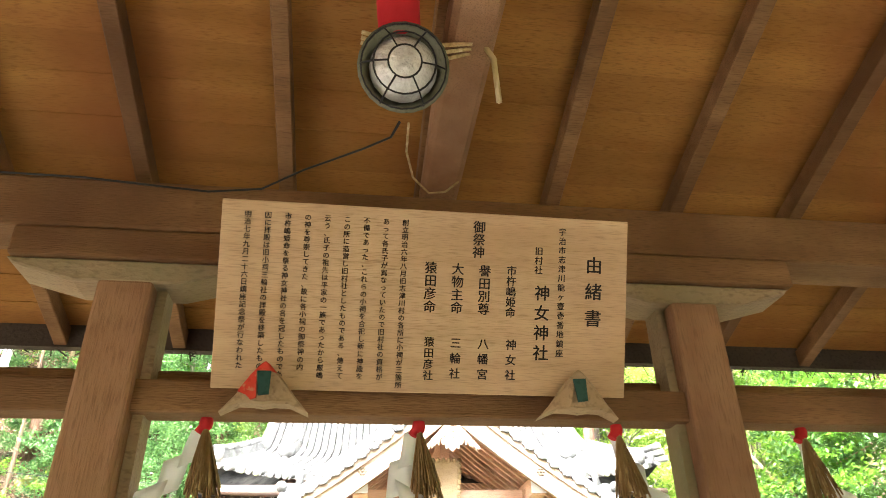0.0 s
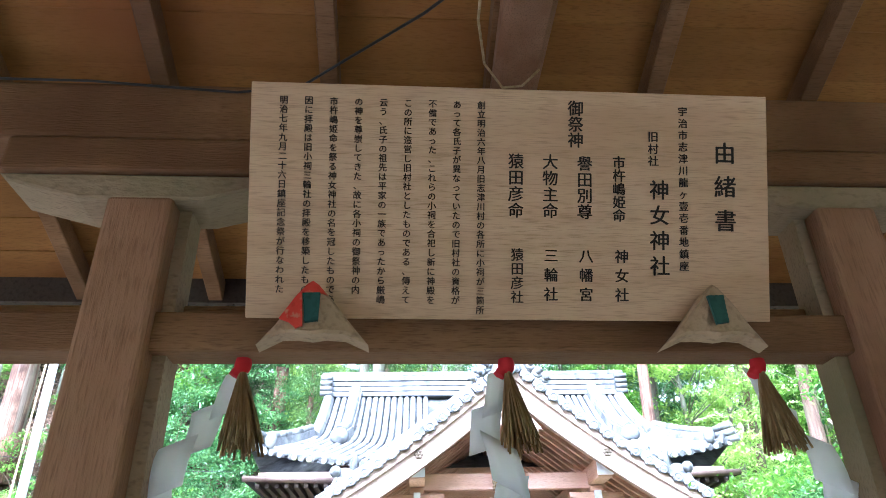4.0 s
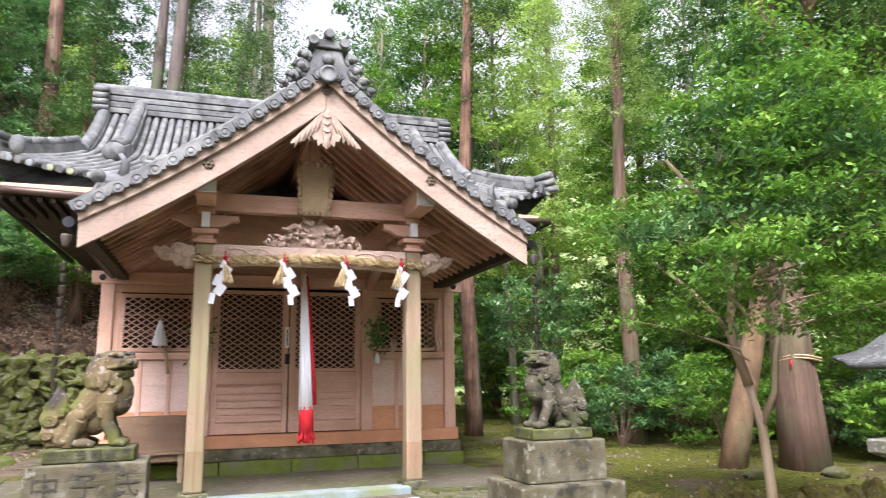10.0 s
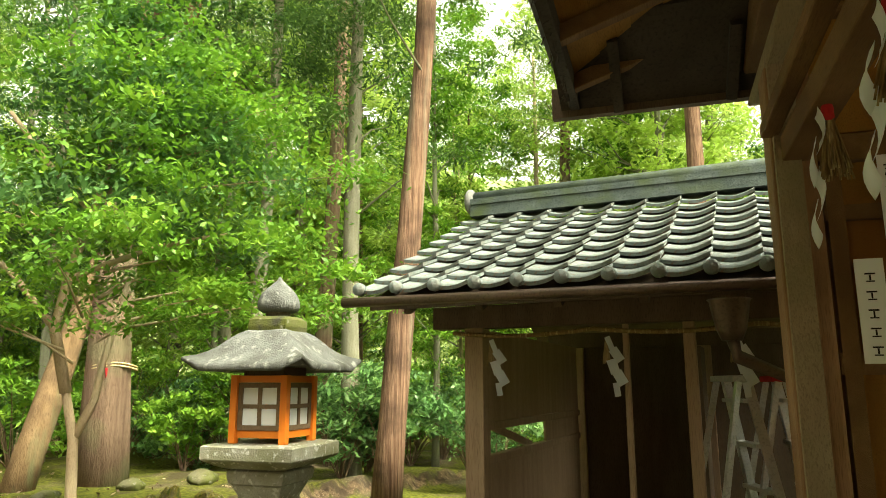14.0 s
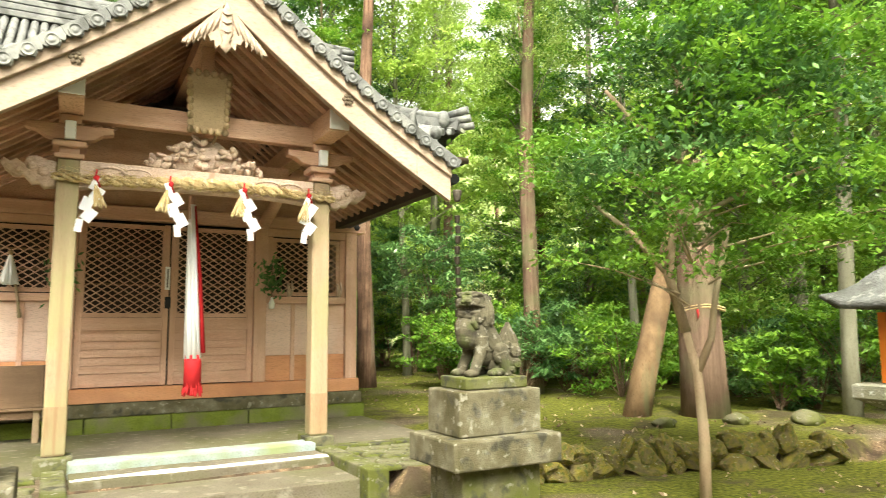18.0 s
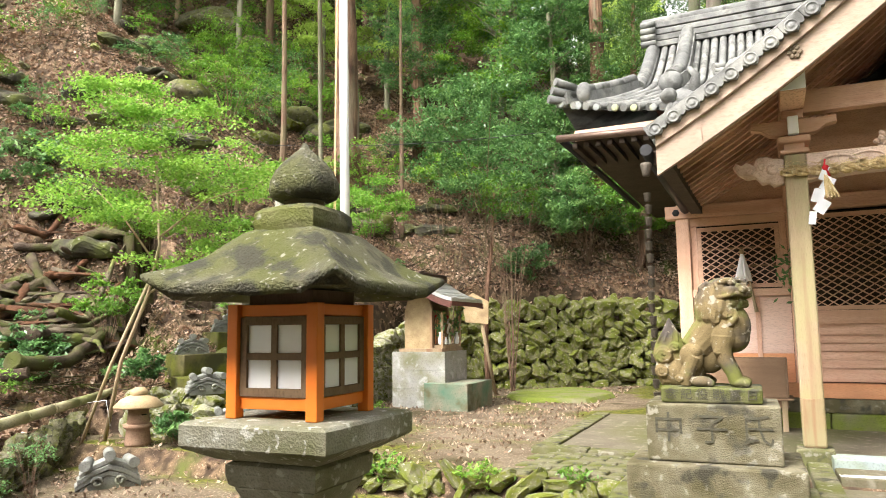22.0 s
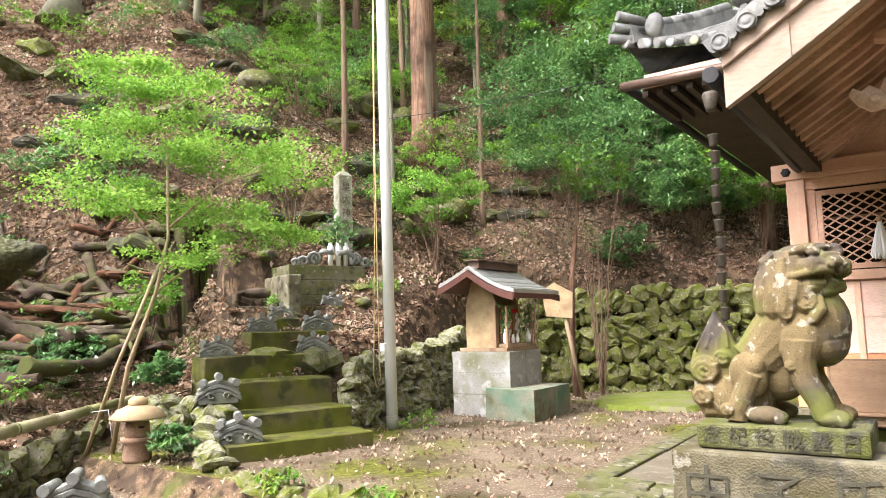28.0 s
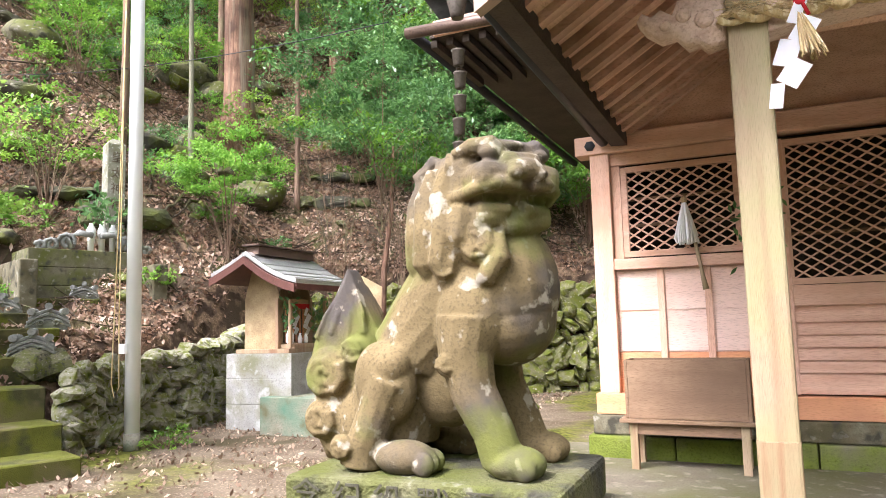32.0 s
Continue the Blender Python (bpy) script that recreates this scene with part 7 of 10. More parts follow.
# ---------- steps to the stone monument ----------
CD, ED = Vector((-0.93, 0.37, 0)), Vector((0.37, 0.93, 0))
R0 = Vector((-5.0, 10.62, 0))
TREAD = 0.52
tops = [0.36, 0.58, 0.88, 1.15, 1.43, 1.61, 1.80]
widths = [1.55, 1.25, 1.50, 1.45, 1.05, 0.75, 1.20]
shifts = [0.0, 0.0, 0.0, -0.08, -0.40, -0.58, -1.15]
st = thing("monument_steps", "tall moss-covered concrete steps up the bank", "steps", (R0.x, R0.y, 0.2))
zprev = 0.15
for k, (zt, w, sh) in enumerate(zip(tops, widths, shifts)):
    p = CD * (TREAD * k) - ED * sh
    bm = B()
    ring = [p, p - ED * w, p - ED * w + CD * (TREAD + 0.06), p + CD * (TREAD + 0.06)]
    lo = [bm.verts.new((v.x, v.y, (zprev - 0.25) - 0.2)) for v in ring]
    hi = [bm.verts.new((v.x, v.y, zt - 0.2)) for v in ring]
    bm.faces.new(hi)
    for i in range(4):
        bm.faces.new((lo[i], lo[(i + 1) % 4], hi[(i + 1) % 4], hi[i]))
    bmesh.ops.bevel(bm, geom=bm.edges[:], offset=0.012, segments=1, affect="EDGES")
    part("step", roughen(bm, 0.012, 0.25, 2), M["stone_step"], st)
    zprev = zt
blk = thing("block_plinth", "stained three-course block plinth under the monument", "plinth", (-8.02, 12.72, 1.75), math.degrees(math.atan2(0.93, 0.37)))
for k in range(3):
    part("course", box(B(), -0.40, 0.94, -0.0, 0.9, 0.24 * k - 0.2 * (k == 0), 0.24 * k + 0.236, 0.008), M["stone_moss"], blk)
for a in (-0.62, 0.96):
    part("wing_block", box(B(), a, a + 0.20, -0.55, 0.5, -0.3, 0.52, 0.02), M["stone"], blk)
mz = 1.75 + 0.716
bx, by = -8.02 - 0.93 * 0.55 + 0.37 * 0.80, 12.72 + 0.37 * 0.55 + 0.93 * 0.80
mon = thing("stone_monument", "pale upright stone pillar with carved characters", "monument", (bx, by, mz), 68)
part("footing", box(B(), -0.22, 0.22, -0.2, 0.2, 0, 0.30, 0.01), M["stone"], mon)
part("pillar", roughen(lathe(B(), [(0.125, 0.29), (0.12, 1.62), (0.06, 1.70), (0.0, 1.72)], 16, square=1.0), 0.003, 0.2), M["platform"], mon, "pale square stone pillar")
o = part("writing", lettering("皇\n太\n神\n宮", 0.17, 0.002, 1.35), None, mon, "dark carved characters")
o.data.materials.append(M["nail_metal"])
o.location = (0.0, -0.131, 1.50)
ctile = thing("ridge_tile_ornament", "dark scrolled ridge tile before the monument", "roof tile", (bx + 0.93 * 0.42 - 0.37 * 0.35, by - 0.37 * 0.42 - 0.93 * 0.35, mz), 68)
for sx in (-1, 1):
    for a, b, r in ((0.36, 0.12, 0.11), (0.55, 0.07, 0.08), (0.68, 0.05, 0.06)):
        part("scroll", tube(B(), [(sx * (a + r * (1 - t * 0.05) * math.cos(t * 0.7)), 0, b + r * (1 - t * 0.05) * math.sin(t * 0.7)) for t in range(12)], 0.032, 7), M["clay"], ctile)
    part("crest", tube(B(), [(sx * 0.05, 0, 0.22), (sx * 0.22, 0, 0.25), (sx * 0.36, 0, 0.16), (sx * 0.30, 0, 0.03)], 0.045, 8), M["clay"], ctile)
for i in range(3):
    v = thing("offering_vase", "white porcelain vase before the monument", "vase", (bx + 0.60 * 0.93 * 0.5 - 0.37 * 0.38 + 0.37 * 0.14 * i, by - 0.37 * 0.3 - 0.93 * 0.38 + 0.93 * 0.14 * i, mz + 0.22), 0, "offering vases")
    part("vase_body", lathe(B(), [(0.04, -0.2), (0.045, 0), (0.06, 0.03), (0.06, 0.10), (0.03, 0.16), (0.035, 0.18)], 12), M["porcelain"], v, smooth=True)
vb = thing("sakaki_branch", "leafy evergreen branches before the monument", "branch", (bx + 0.2, by - 0.35, mz + 0.35))
rnd = random.Random(77)
bm = B()
for q in range(150):
    c0 = Vector((rnd.gauss(0, 0.16), rnd.gauss(0, 0.20), 0.25 + rnd.gauss(0, 0.14)))
    d = Vector((rnd.gauss(0, 1), rnd.gauss(0, 1), rnd.gauss(0, 1))).normalized() * 0.06
    n = d.cross(Vector((rnd.gauss(0, 1), rnd.gauss(0, 1), 0.3))).normalized() * 0.025
    bm.faces.new([bm.verts.new(p) for p in (c0 - d, c0 + n, c0 + d, c0 - n)])
tagged(part("sakaki_leaves", bm, L["broad"], vb), kind="stuff")
part("stem", tube(B(), [(0, 0, -0.3), (0, 0, 0.3)], 0.01, 5), M["bark"], vb)


def ridge_tile(x, y, zz, rz, s=1.0, tall=1):
    """Old ogre ridge tile: stacked chevron layers topped with scrolls."""
    t = thing("old_ridge_tile", "old grey chevron ridge-end tile set beside the steps", "roof tile", (x, y, zz), rz, "old ridge tiles by the steps")
    for k in range(3):
        w, h = 0.29 * s * (1 - 0.06 * k), 0.05 * s
        z0, d = k * h * 1.12, 0.10 * s + 0.012 * (k % 2)
        part("layer", plate(B(), [(-w, z0), (-w * 0.5, z0 + 0.085 * s), (0, z0 + 0.13 * s), (w * 0.5, z0 + 0.085 * s), (w, z0), (w * 1.02, z0 + h), (w * 0.5, z0 + 0.085 * s + h), (0, z0 + 0.13 * s + h), (-w * 0.5, z0 + 0.085 * s + h), (-w * 1.02, z0 + h)], -d, d, 0.006), M["clay"], t)
    part("foot", plate(B(), [(-0.25 * s, -0.02), (0.25 * s, -0.02), (0.25 * s, 0.02), (0.0, 0.13 * s), (-0.25 * s, 0.02)], -0.085 * s, 0.085 * s), M["clay"], t)
    ztop = 3 * 0.056 * s + 0.085 * s
    for sx in (-1, 1):
        part("scroll", tube(B(), [(sx * (0.10 + 0.055 * (1 - q * 0.06) * math.cos(q * 0.7)) * s, -0.115 * s, (0.075 + 0.05 * (1 - q * 0.06) * math.sin(q * 0.7)) * s) for q in range(11)], 0.016 * s, 6), M["clay"], t)
    for a, b in ((-0.22, -0.01), (0.0, 0.07), (0.22, -0.01)):
        part("roll", tube(B(), [(a * s, -0.16 * s, ztop + b * s), (a * s * 0.8, 0.12 * s, ztop + b * s)], 0.052 * s, 10), M["clay"], t)
    return t


def step_place(k, e, back):
    p = R0 + CD * (TREAD * k + back) - ED * e
    return p.x, p.y


rz_st = math.degrees(math.atan2(0.93, 0.37))
for k, e, back, zz, s in ((0, 1.40, 0.2, 0.36, 0.82), (1, 1.42, 0.3, 0.72, 0.8), (3, 1.17, 0.2, 1.15, 0.72), (4, 0.44, 0.2, 1.43, 0.68), (5, -0.02, 0.2, 1.61, 0.62), (3, -0.06, 0.2, 1.15, 0.75), (4, -0.34, 0.2, 1.43, 0.75), (6, -1.0, 0.12, 1.80, 0.6)):
    x, y = step_place(k, e, back)
    ridge_tile(x, y, zz, rz_st - 18 + random.Random(int(e * 100) + k).uniform(-8, 8), s)
ridge_tile(-5.88, 7.9, gh(-5.88, 7.9), 52, 0.95)

# ---------- flag pole ----------
pole = thing("flag_pole", "tall pale steel flag pole with slack rope", "flag pole", (-5.62, 11.70, 0.2))
part("shaft", tube(B(), [(0, 0, -0.1), (-0.12, 0, 9.5)], [0.075, 0.06], 16), M["steel"], pole)
part("foot_stain", tube(B(), [(0, 0, -0.05), (-0.002, 0, 0.16)], 0.079, 16), M["concrete_dark"], pole)
part("cleat", box(B(), -0.095, -0.02, -0.11, -0.07, 0.95, 1.05, 0.006), M["white"], pole, "white plastic cleat")
part("rope", tube(B(), [(-0.13, -0.05, 9.0), (-0.17, -0.06, 4.0), (-0.15, -0.06, 1.2), (-0.13, -0.06, 0.62), (-0.19, -0.06, 0.5), (-0.25, -0.05, 0.65), (-0.20, -0.05, 2.5), (-0.16, -0.04, 9.0)], 0.007, 5), M["straw"], pole, "slack rope")

# ---------- little pottery lantern ----------
ml = thing("pottery_lantern", "little buff pottery lantern with a domed roof", "lantern", (-6.55, 8.85, 0.2))
part("foot", lathe(B(), [(0.13, 0), (0.14, 0.04), (0.12, 0.18), (0.15, 0.20), (0.16, 0.24), (0.0, 0.245)], 16), M["potter_red"], ml)
part("lamp_chamber", lathe(B(), [(0.11, 0.24), (0.12, 0.26), (0.105, 0.42), (0.0, 0.425)], 16), M["potter_red"], ml, smooth=True)
part("roof", lathe(B(), [(0.02, 0.41), (0.26, 0.42), (0.265, 0.435), (0.19, 0.51), (0.10, 0.55), (0.0, 0.555)], 20), M["potter"], ml, smooth=True)
part("knob", lathe(B(), [(0.085, 0.545), (0.095, 0.57), (0.09, 0.60), (0.05, 0.635), (0.0, 0.64)], 14), M["potter"], ml, smooth=True)
part("window", lathe(B(), [(0.028, 0), (0.028, 0.012), (0.0, 0.013)], 10, (0.112, -0.03, 0.34)), M["ink"], ml)

# ---------- cable from the eave across the slope ----------
cab = solid("overhead_cable", tube(B(), [(-2.5 - 9.5 * t, 11.4 + 1.0 * t, 3.9 + 1.7 * t - 1.3 * t * (1 - t)) for t in np.linspace(0, 1, 15)], 0.0045, 5), M["black"], "thin dark cable strung across the slope", "cable")

# ---------- worship hall at the start ----------
HB, HN = 2.22, 0.22           # front row of posts, floor level
rnd = random.Random(91)
paved = thing("paving", "patch of small worn mossy paving stones beside the steps", "paving", (3.15, 9.35, 0.2), 0, kind="structure")
for i in range(6):
    for j in range(6):
        o = part("paving_stone", pave[rnd.randrange(4)], None, paved)
        o.matrix_basis = pose(-0.32 + 0.25 * i + 0.12 * (j % 2), -0.45 + 0.19 * j, 0.022 + rnd.uniform(-0.008, 0.008), 0, 0, rnd.choice((0, 180)) + rnd.uniform(-6, 6))
solid("hall_floor", box(B(), -5.3, 3.9, -3.6, 2.45, 0.0, HN), M["hall_concrete"], "plain concrete floor of the worship hall", "floor", kind="structure")
hall = thing("worship_hall", "open timber worship hall with a cedar-boarded roof", "hall", (0.25, HB, HN))
hz = lambda v: v - HN
HX = (-3.35, -1.0, 0.96, 3.33)
for a in HX:
    for b in (0.0, -4.4):
        p = part("post", box(B(), a - 0.088, a + 0.088, b - 0.085, b + 0.085, 0.0, hz(2.775), 0.014), M["hall_v"], hall, "brown square timber post")
        if b == 0.0:
            e = a + 0.105 * (1 if a < 0 else -1)
            part("wood_strip", box(B(), e - 0.016, e + 0.016, b - 0.02, b + 0.075, 0.0, hz(2.77)), M["hall_grey"], p, "grey-green weathered strip")
for b in (0.0, -4.4):
    part("eave_beam", box(B(), -4.3, 3.75, b - 0.10, b + 0.10, hz(2.957), hz(3.155), 0.014), M["hall"], hall)
    part("lower_beam", box(B(), -1.38, 1.36, b - 0.105, b + 0.095, hz(2.845), hz(2.953), 0.01), M["hall"], hall, "beam with a paler worn face")
    for a in HX:
        w, c = (0.385, 0.22) if abs(a) < 2 else (0.5, 0.2)
        part("bracket_beam", plate(B(), [(a - w, hz(2.842)), (a + w, hz(2.842)), (a + w - 0.02, hz(2.82)), (a + w - c, hz(2.765)), (a - w + c, hz(2.765)), (a - w + 0.02, hz(2.82))], b - 0.085, b + 0.08, 0.006), M["hall_grey"], hall, "pale boat-shaped bracket")
part("tie_rail", box(B(), -3.25, 3.24, -0.055, 0.05, hz(2.345), hz(2.45), 0.008), M["hall"], hall, "horizontal tie rail")
part("tie_rail_upper", box(B(), -3.25, 3.24, 0.052, 0.12, hz(2.455), hz(2.515), 0.008), M["hall"], hall)
for b in (-4.4,):
    part("tie_rail", box(B(), -3.25, 3.24, b - 0.05, b + 0.05, hz(2.35), hz(2.46), 0.008), M["hall"], hall)
for a in (-3.35, 3.33):
    part("side_beam", box(B(), a - 0.09, a + 0.09, -4.3, -0.102, hz(2.98), hz(3.18), 0.01), M["hall"], hall)
    part("side_rail", box(B(), a - 0.05, a + 0.05, -4.3, -0.09, hz(2.35), hz(2.46), 0.008), M["hall"], hall)
part("cross_beam", roughen(beam(B(), (0.045, 0.16, hz(3.255)), (0.07, -2.2, hz(3.43)), 0.145, 0.15, bev=0.02), 0.006, 0.3), M["hall_v"], hall, "squared timber cross beam")
part("cross_beam", roughen(beam(B(), (0.07, -2.201, hz(3.43)), (0.045, -4.55, hz(3.255)), 0.145, 0.15, bev=0.02), 0.006, 0.3), M["hall_v"], hall, "squared timber cross beam")
SLO = 0.33
rz_ = lambda b: hz(3.26) - SLO * b if b > -2.2 else hz(3.26) + SLO * (4.4 + b)
for side in (0, 1):
    lo, hi = (0.93, -2.2) if side == 0 else (-5.33, -2.2)
    n = 20
    for k in range(n):
        b0, b1 = lo + (hi - lo) * k / n, lo + (hi - lo) * (k + 1) / n - (0.009 if side == 0 else -0.009)
        bm = B()
        lap = 0.004 * (k % 3)
        pts = [(b0, rz_(b0) + 0.052 + lap), (b1, rz_(b1) + 0.052 + lap), (b1, rz_(b1) + 0.07 + lap), (b0, rz_(b0) + 0.07 + lap)]
        plate(bm, pts, -4.55, 3.80, axis="x")
        part("roof_board", bm, M["roofboard"], hall)
    for k in range(16):
        a = -4.133 + k * 0.515
        part("rafter", beam(B(), (a, lo - 0.01, rz_(lo)), (a, hi, rz_(hi)), 0.058, 0.08, bev=0.004), M["hall"], hall)
    part("eave_edge", box(B(), -4.56, 3.82, lo - 0.03 if side == 0 else lo - 0.02, lo + 0.02 if side == 0 else lo + 0.03, rz_(lo) - 0.045, rz_(lo) + 0.12), M["soffit"], hall)
    bm = B()
    pts = [(lo + (0.08 if side == 0 else -0.08), rz_(lo) + 0.10), (hi, rz_(hi) + 0.14), (hi, rz_(hi) + 0.26), (lo + (0.08 if side == 0 else -0.08), rz_(lo) + 0.22)]
    part("roof_tiles", plate(bm, pts, -4.62, 3.86, axis="x"), M["tile"], hall)
for a in (-4.58,):
    part("barge_board", plate(B(), [(1.05, rz_(1.02) + 0.08), (-2.2, rz_(-2.2) + 0.10), (-5.45, rz_(1.02) + 0.08), (-5.45, rz_(1.02) - 0.08), (-2.2, rz_(-2.2) - 0.10), (1.05, rz_(1.02) - 0.08)], a - 0.02, a + 0.02, axis="x"), M["shade"], hall)
rnd = random.Random(12)
bm = B()
for k in range(260):                      # frayed bark hanging from the eave edge
    a, b = rnd.uniform(-4.4, 3.7), 0.93 + rnd.uniform(-0.02, 0.03)
    zt = rz_(0.93) - 0.03
    tube(bm, [(a, b, zt), (a + rnd.uniform(-0.02, 0.02), b, zt - rnd.uniform(0.0, 0.02)), (a + rnd.uniform(-0.05, 0.05), b + rnd.uniform(-0.01, 0.02), zt - rnd.uniform(0.01, 0.06))], rnd.uniform(0.0015, 0.004), 4, False)
tagged(part("eave_fringe", bm, M["soffit"], hall, "frayed bark along the eave edge"), kind="stuff")
part("side_wall", box(B(), 3.30, 3.34, -4.3, -0.1, 0.0, hz(2.34)), M["roofboard"], hall, "orange-brown boarded side wall")
part("side_wall", box(B(), 3.30, 3.34, -4.3, -0.1, hz(2.47), hz(2.97)), M["roofboard"], hall)
part("wall_rail", box(B(), 3.26, 3.299, -4.3, -0.09, hz(1.50), hz(1.58)), M["hall"], hall)
part("wall_rail", box(B(), 3.26, 3.299, -4.3, -0.09, hz(2.10), hz(2.16)), M["hall"], hall)
for b in (-0.13, -0.55, -1.2):
    part("wall_stud", box(B(), 3.255, 3.298, b - 0.03, b + 0.03, 0.0, hz(2.34)), M["hall"], hall)
zl, zr = rz_(1.02), rz_(1.02) + 0.2
# side eave and its rafters are coloured as dark as their shade
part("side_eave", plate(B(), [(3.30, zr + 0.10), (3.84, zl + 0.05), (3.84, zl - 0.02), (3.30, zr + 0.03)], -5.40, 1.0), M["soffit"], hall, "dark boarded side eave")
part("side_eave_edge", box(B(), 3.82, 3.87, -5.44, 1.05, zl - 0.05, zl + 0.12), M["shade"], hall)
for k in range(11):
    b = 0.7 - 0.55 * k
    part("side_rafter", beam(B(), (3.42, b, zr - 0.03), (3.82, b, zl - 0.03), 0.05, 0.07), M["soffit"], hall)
# unseen, added to close part of the back and dim the ceiling
part("back_wall", box(B(), -3.3, 0.4, -4.42, -4.38, 0.0, hz(2.34)), M["roofboard"], hall)
part("back_wall", box(B(), -3.3, 0.4, -4.42, -4.38, hz(2.47), hz(2.97)), M["roofboard"], hall)
# history board
BT = math.atan2(0.247, 0.519)
nb = thing("history_board", "wide pale wooden board with a brush-written shrine history", "notice board", (0.227, 2.105, 2.41))
nb.matrix_basis = pose(0.227, 2.10, 2.402, math.degrees(BT) * 1.0, 0, 0.5)
BH = 0.574
part("panel", box(B(), -0.648, 0.648, -0.012, 0.012, 0.0, BH, 0.003), M["board"], nb)


def column(text, x, top_, size, line):
    o = part("writing", lettering("\n".join(text), size, 0.0006, line, 0.016), None, nb, "black brush characters")
    o.data.materials.append(M["ink"])
    o.location = (x, -0.0135, BH - top_)


column("由緒書", 0.535, 0.125, 0.058, 1.48)
column("宇治市志津川龍ヶ壹壱番地鎮座", 0.427, 0.035, 0.0255, 1.18)
column("旧村社", 0.350, 0.10, 0.028, 1.10)
column("神女神社", 0.365, 0.225, 0.052, 1.22)
column("市杵嶋姫命", 0.262, 0.165, 0.034, 0.98)
column("神女社", 0.268, 0.40, 0.036, 1.32)
column("御祭神", 0.152, 0.028, 0.041, 0.98)
column("譽田別尊", 0.175, 0.168, 0.040, 1.0)
column("八幡宮", 0.178, 0.40, 0.036, 1.32)
column("大物主命", 0.088, 0.165, 0.040, 1.02)
column("三輪社", 0.090, 0.40, 0.036, 1.32)
column("猿田彦命", 0.002, 0.165, 0.040, 1.02)
column("猿田彦社", 0.006, 0.40, 0.033, 1.05)
for i, line_ in enumerate(("創立明治六年八月旧志津川村の各所に小祠が三箇所", "あって各氏子が異なっていたので旧村社の資格が", "不備であった、これらの小祠を合祀し新に神殿を", "この所に造営し旧村社としたものである、傳えて",
                           "云う、氏子の祖先は平家の一族であったから厳嶋", "の神を尊崇してきた、故に各小祠の御祭神の内", "市杵嶋姫命を祭る神女神社の名を冠したものである", "因に拝殿は旧小祠三輪社の拝殿を移築したもの",
                           "明治七年九月二十六日鎮座記念祭が行なわれた")):
    column(line_, -0.085 - 0.0605 * i, 0.035, 0.0215, 1.07)
for a, red in ((-0.482, True), (0.476, False)):
    br = thing("board_bracket", "triangular carved wooden bracket painted red and green" if red else "triangular carved wooden bracket with a green centre", "bracket", (0.227 + a, 2.05, 2.347), 0, "brackets under the board")
    wing = [(-0.128, -0.028), (-0.085, 0.016), (-0.038, 0.078), (-0.012, 0.104), (0.0, 0.112), (0.014, 0.102), (0.042, 0.074), (0.092, 0.014), (0.13, -0.028), (0.075, -0.008), (0.032, -0.010), (0.0, -0.016), (-0.035, -0.010), (-0.072, -0.006)]
    bm = plate(B(), wing, -0.032, 0.03, 0.006)
    for v in bm.verts:
        v.co.y += 0.9 * max(0.0, abs(v.co.x) - 0.02) * 0.35 - 0.12 * max(0.0, v.co.z)
    part("carving", bm, M["gold_wood"], br)
    part("centre", plate(B(), [(-0.022, 0.078), (0.018, 0.080), (0.017, 0.010), (-0.013, 0.006)], -0.049, -0.041), M["green_paint"], br, "dark green centre")
    if red:
        bm = plate(B(), [(-0.075, 0.024), (-0.038, 0.072), (-0.012, 0.100), (0.0, 0.108), (0.014, 0.098), (0.036, 0.074), (0.021, 0.079), (-0.024, 0.081), (-0.018, 0.0), (-0.034, -0.004), (-0.05, 0.012)], -0.043, -0.036)
        for v in bm.verts:
            v.co.y += 0.9 * max(0.0, abs(v.co.x) - 0.02) * 0.35 - 0.08 * max(0.0, v.co.z)
        part("paint", bm, M["red_worn"], br, "worn red paint")
# big streamers under the rail
for k in range(-3, 5):
    x = 0.221 + 0.665 * k
    st_ = thing("paper_streamer", "large white zigzag paper streamer beside a brown straw tassel", "streamer", (x, 2.225, 2.335), 0, "streamers under the hall rail")
    rnd = random.Random(50 + k)
    folded_paper(st_, -0.022 if k == 0 else -0.012, 0.03, -0.01, 0.085, -1 if k < 0 else (0.3 if k == 0 else 1), 50 + k)
    part("tassel", straw_tassel(B(), 0.0, -0.004, -0.02, 0.215, 0.055, 62, rnd, 0.0036, 0.022), M["straw_brown"], st_)
    bm = B()
    ball(bm, (0, 0, -0.005), (0.022, 0.02, 0.03), 8, 6)
    tube(bm, [(-0.02, 0, -0.035), (0.0, 0, 0.0), (0.012, 0, 0.012)], [0.016, 0.012, 0.006], 6)
    part("tie", bm, M["red"], st_, "red cord tie")
# work lamp tied to the cross beam
lamp = thing("work_lamp", "round caged work lamp tied under the cross beam", "lamp", (0.10, 1.45, 3.12))
rotl = Matrix.Rotation(radians(118), 4, "X")


def tilted(bm):
    bmesh.ops.transform(bm, matrix=rotl, verts=bm.verts)
    return bm


part("housing", tilted(lathe(B(), [(0.03, -0.10), (0.075, -0.075), (0.11, -0.02), (0.125, 0.03), (0.128, 0.04), (0.112, 0.04), (0.10, 0.0), (0.0, -0.005)], 24)), M["green_metal"], lamp, smooth=True)
part("bulb", tilted(lathe(B(), [(0.09, 0.0), (0.095, 0.02), (0.07, 0.05), (0.03, 0.065), (0.0, 0.068)], 20)), M["glass"], lamp, "ribbed reflector glass", True)
bm = B()
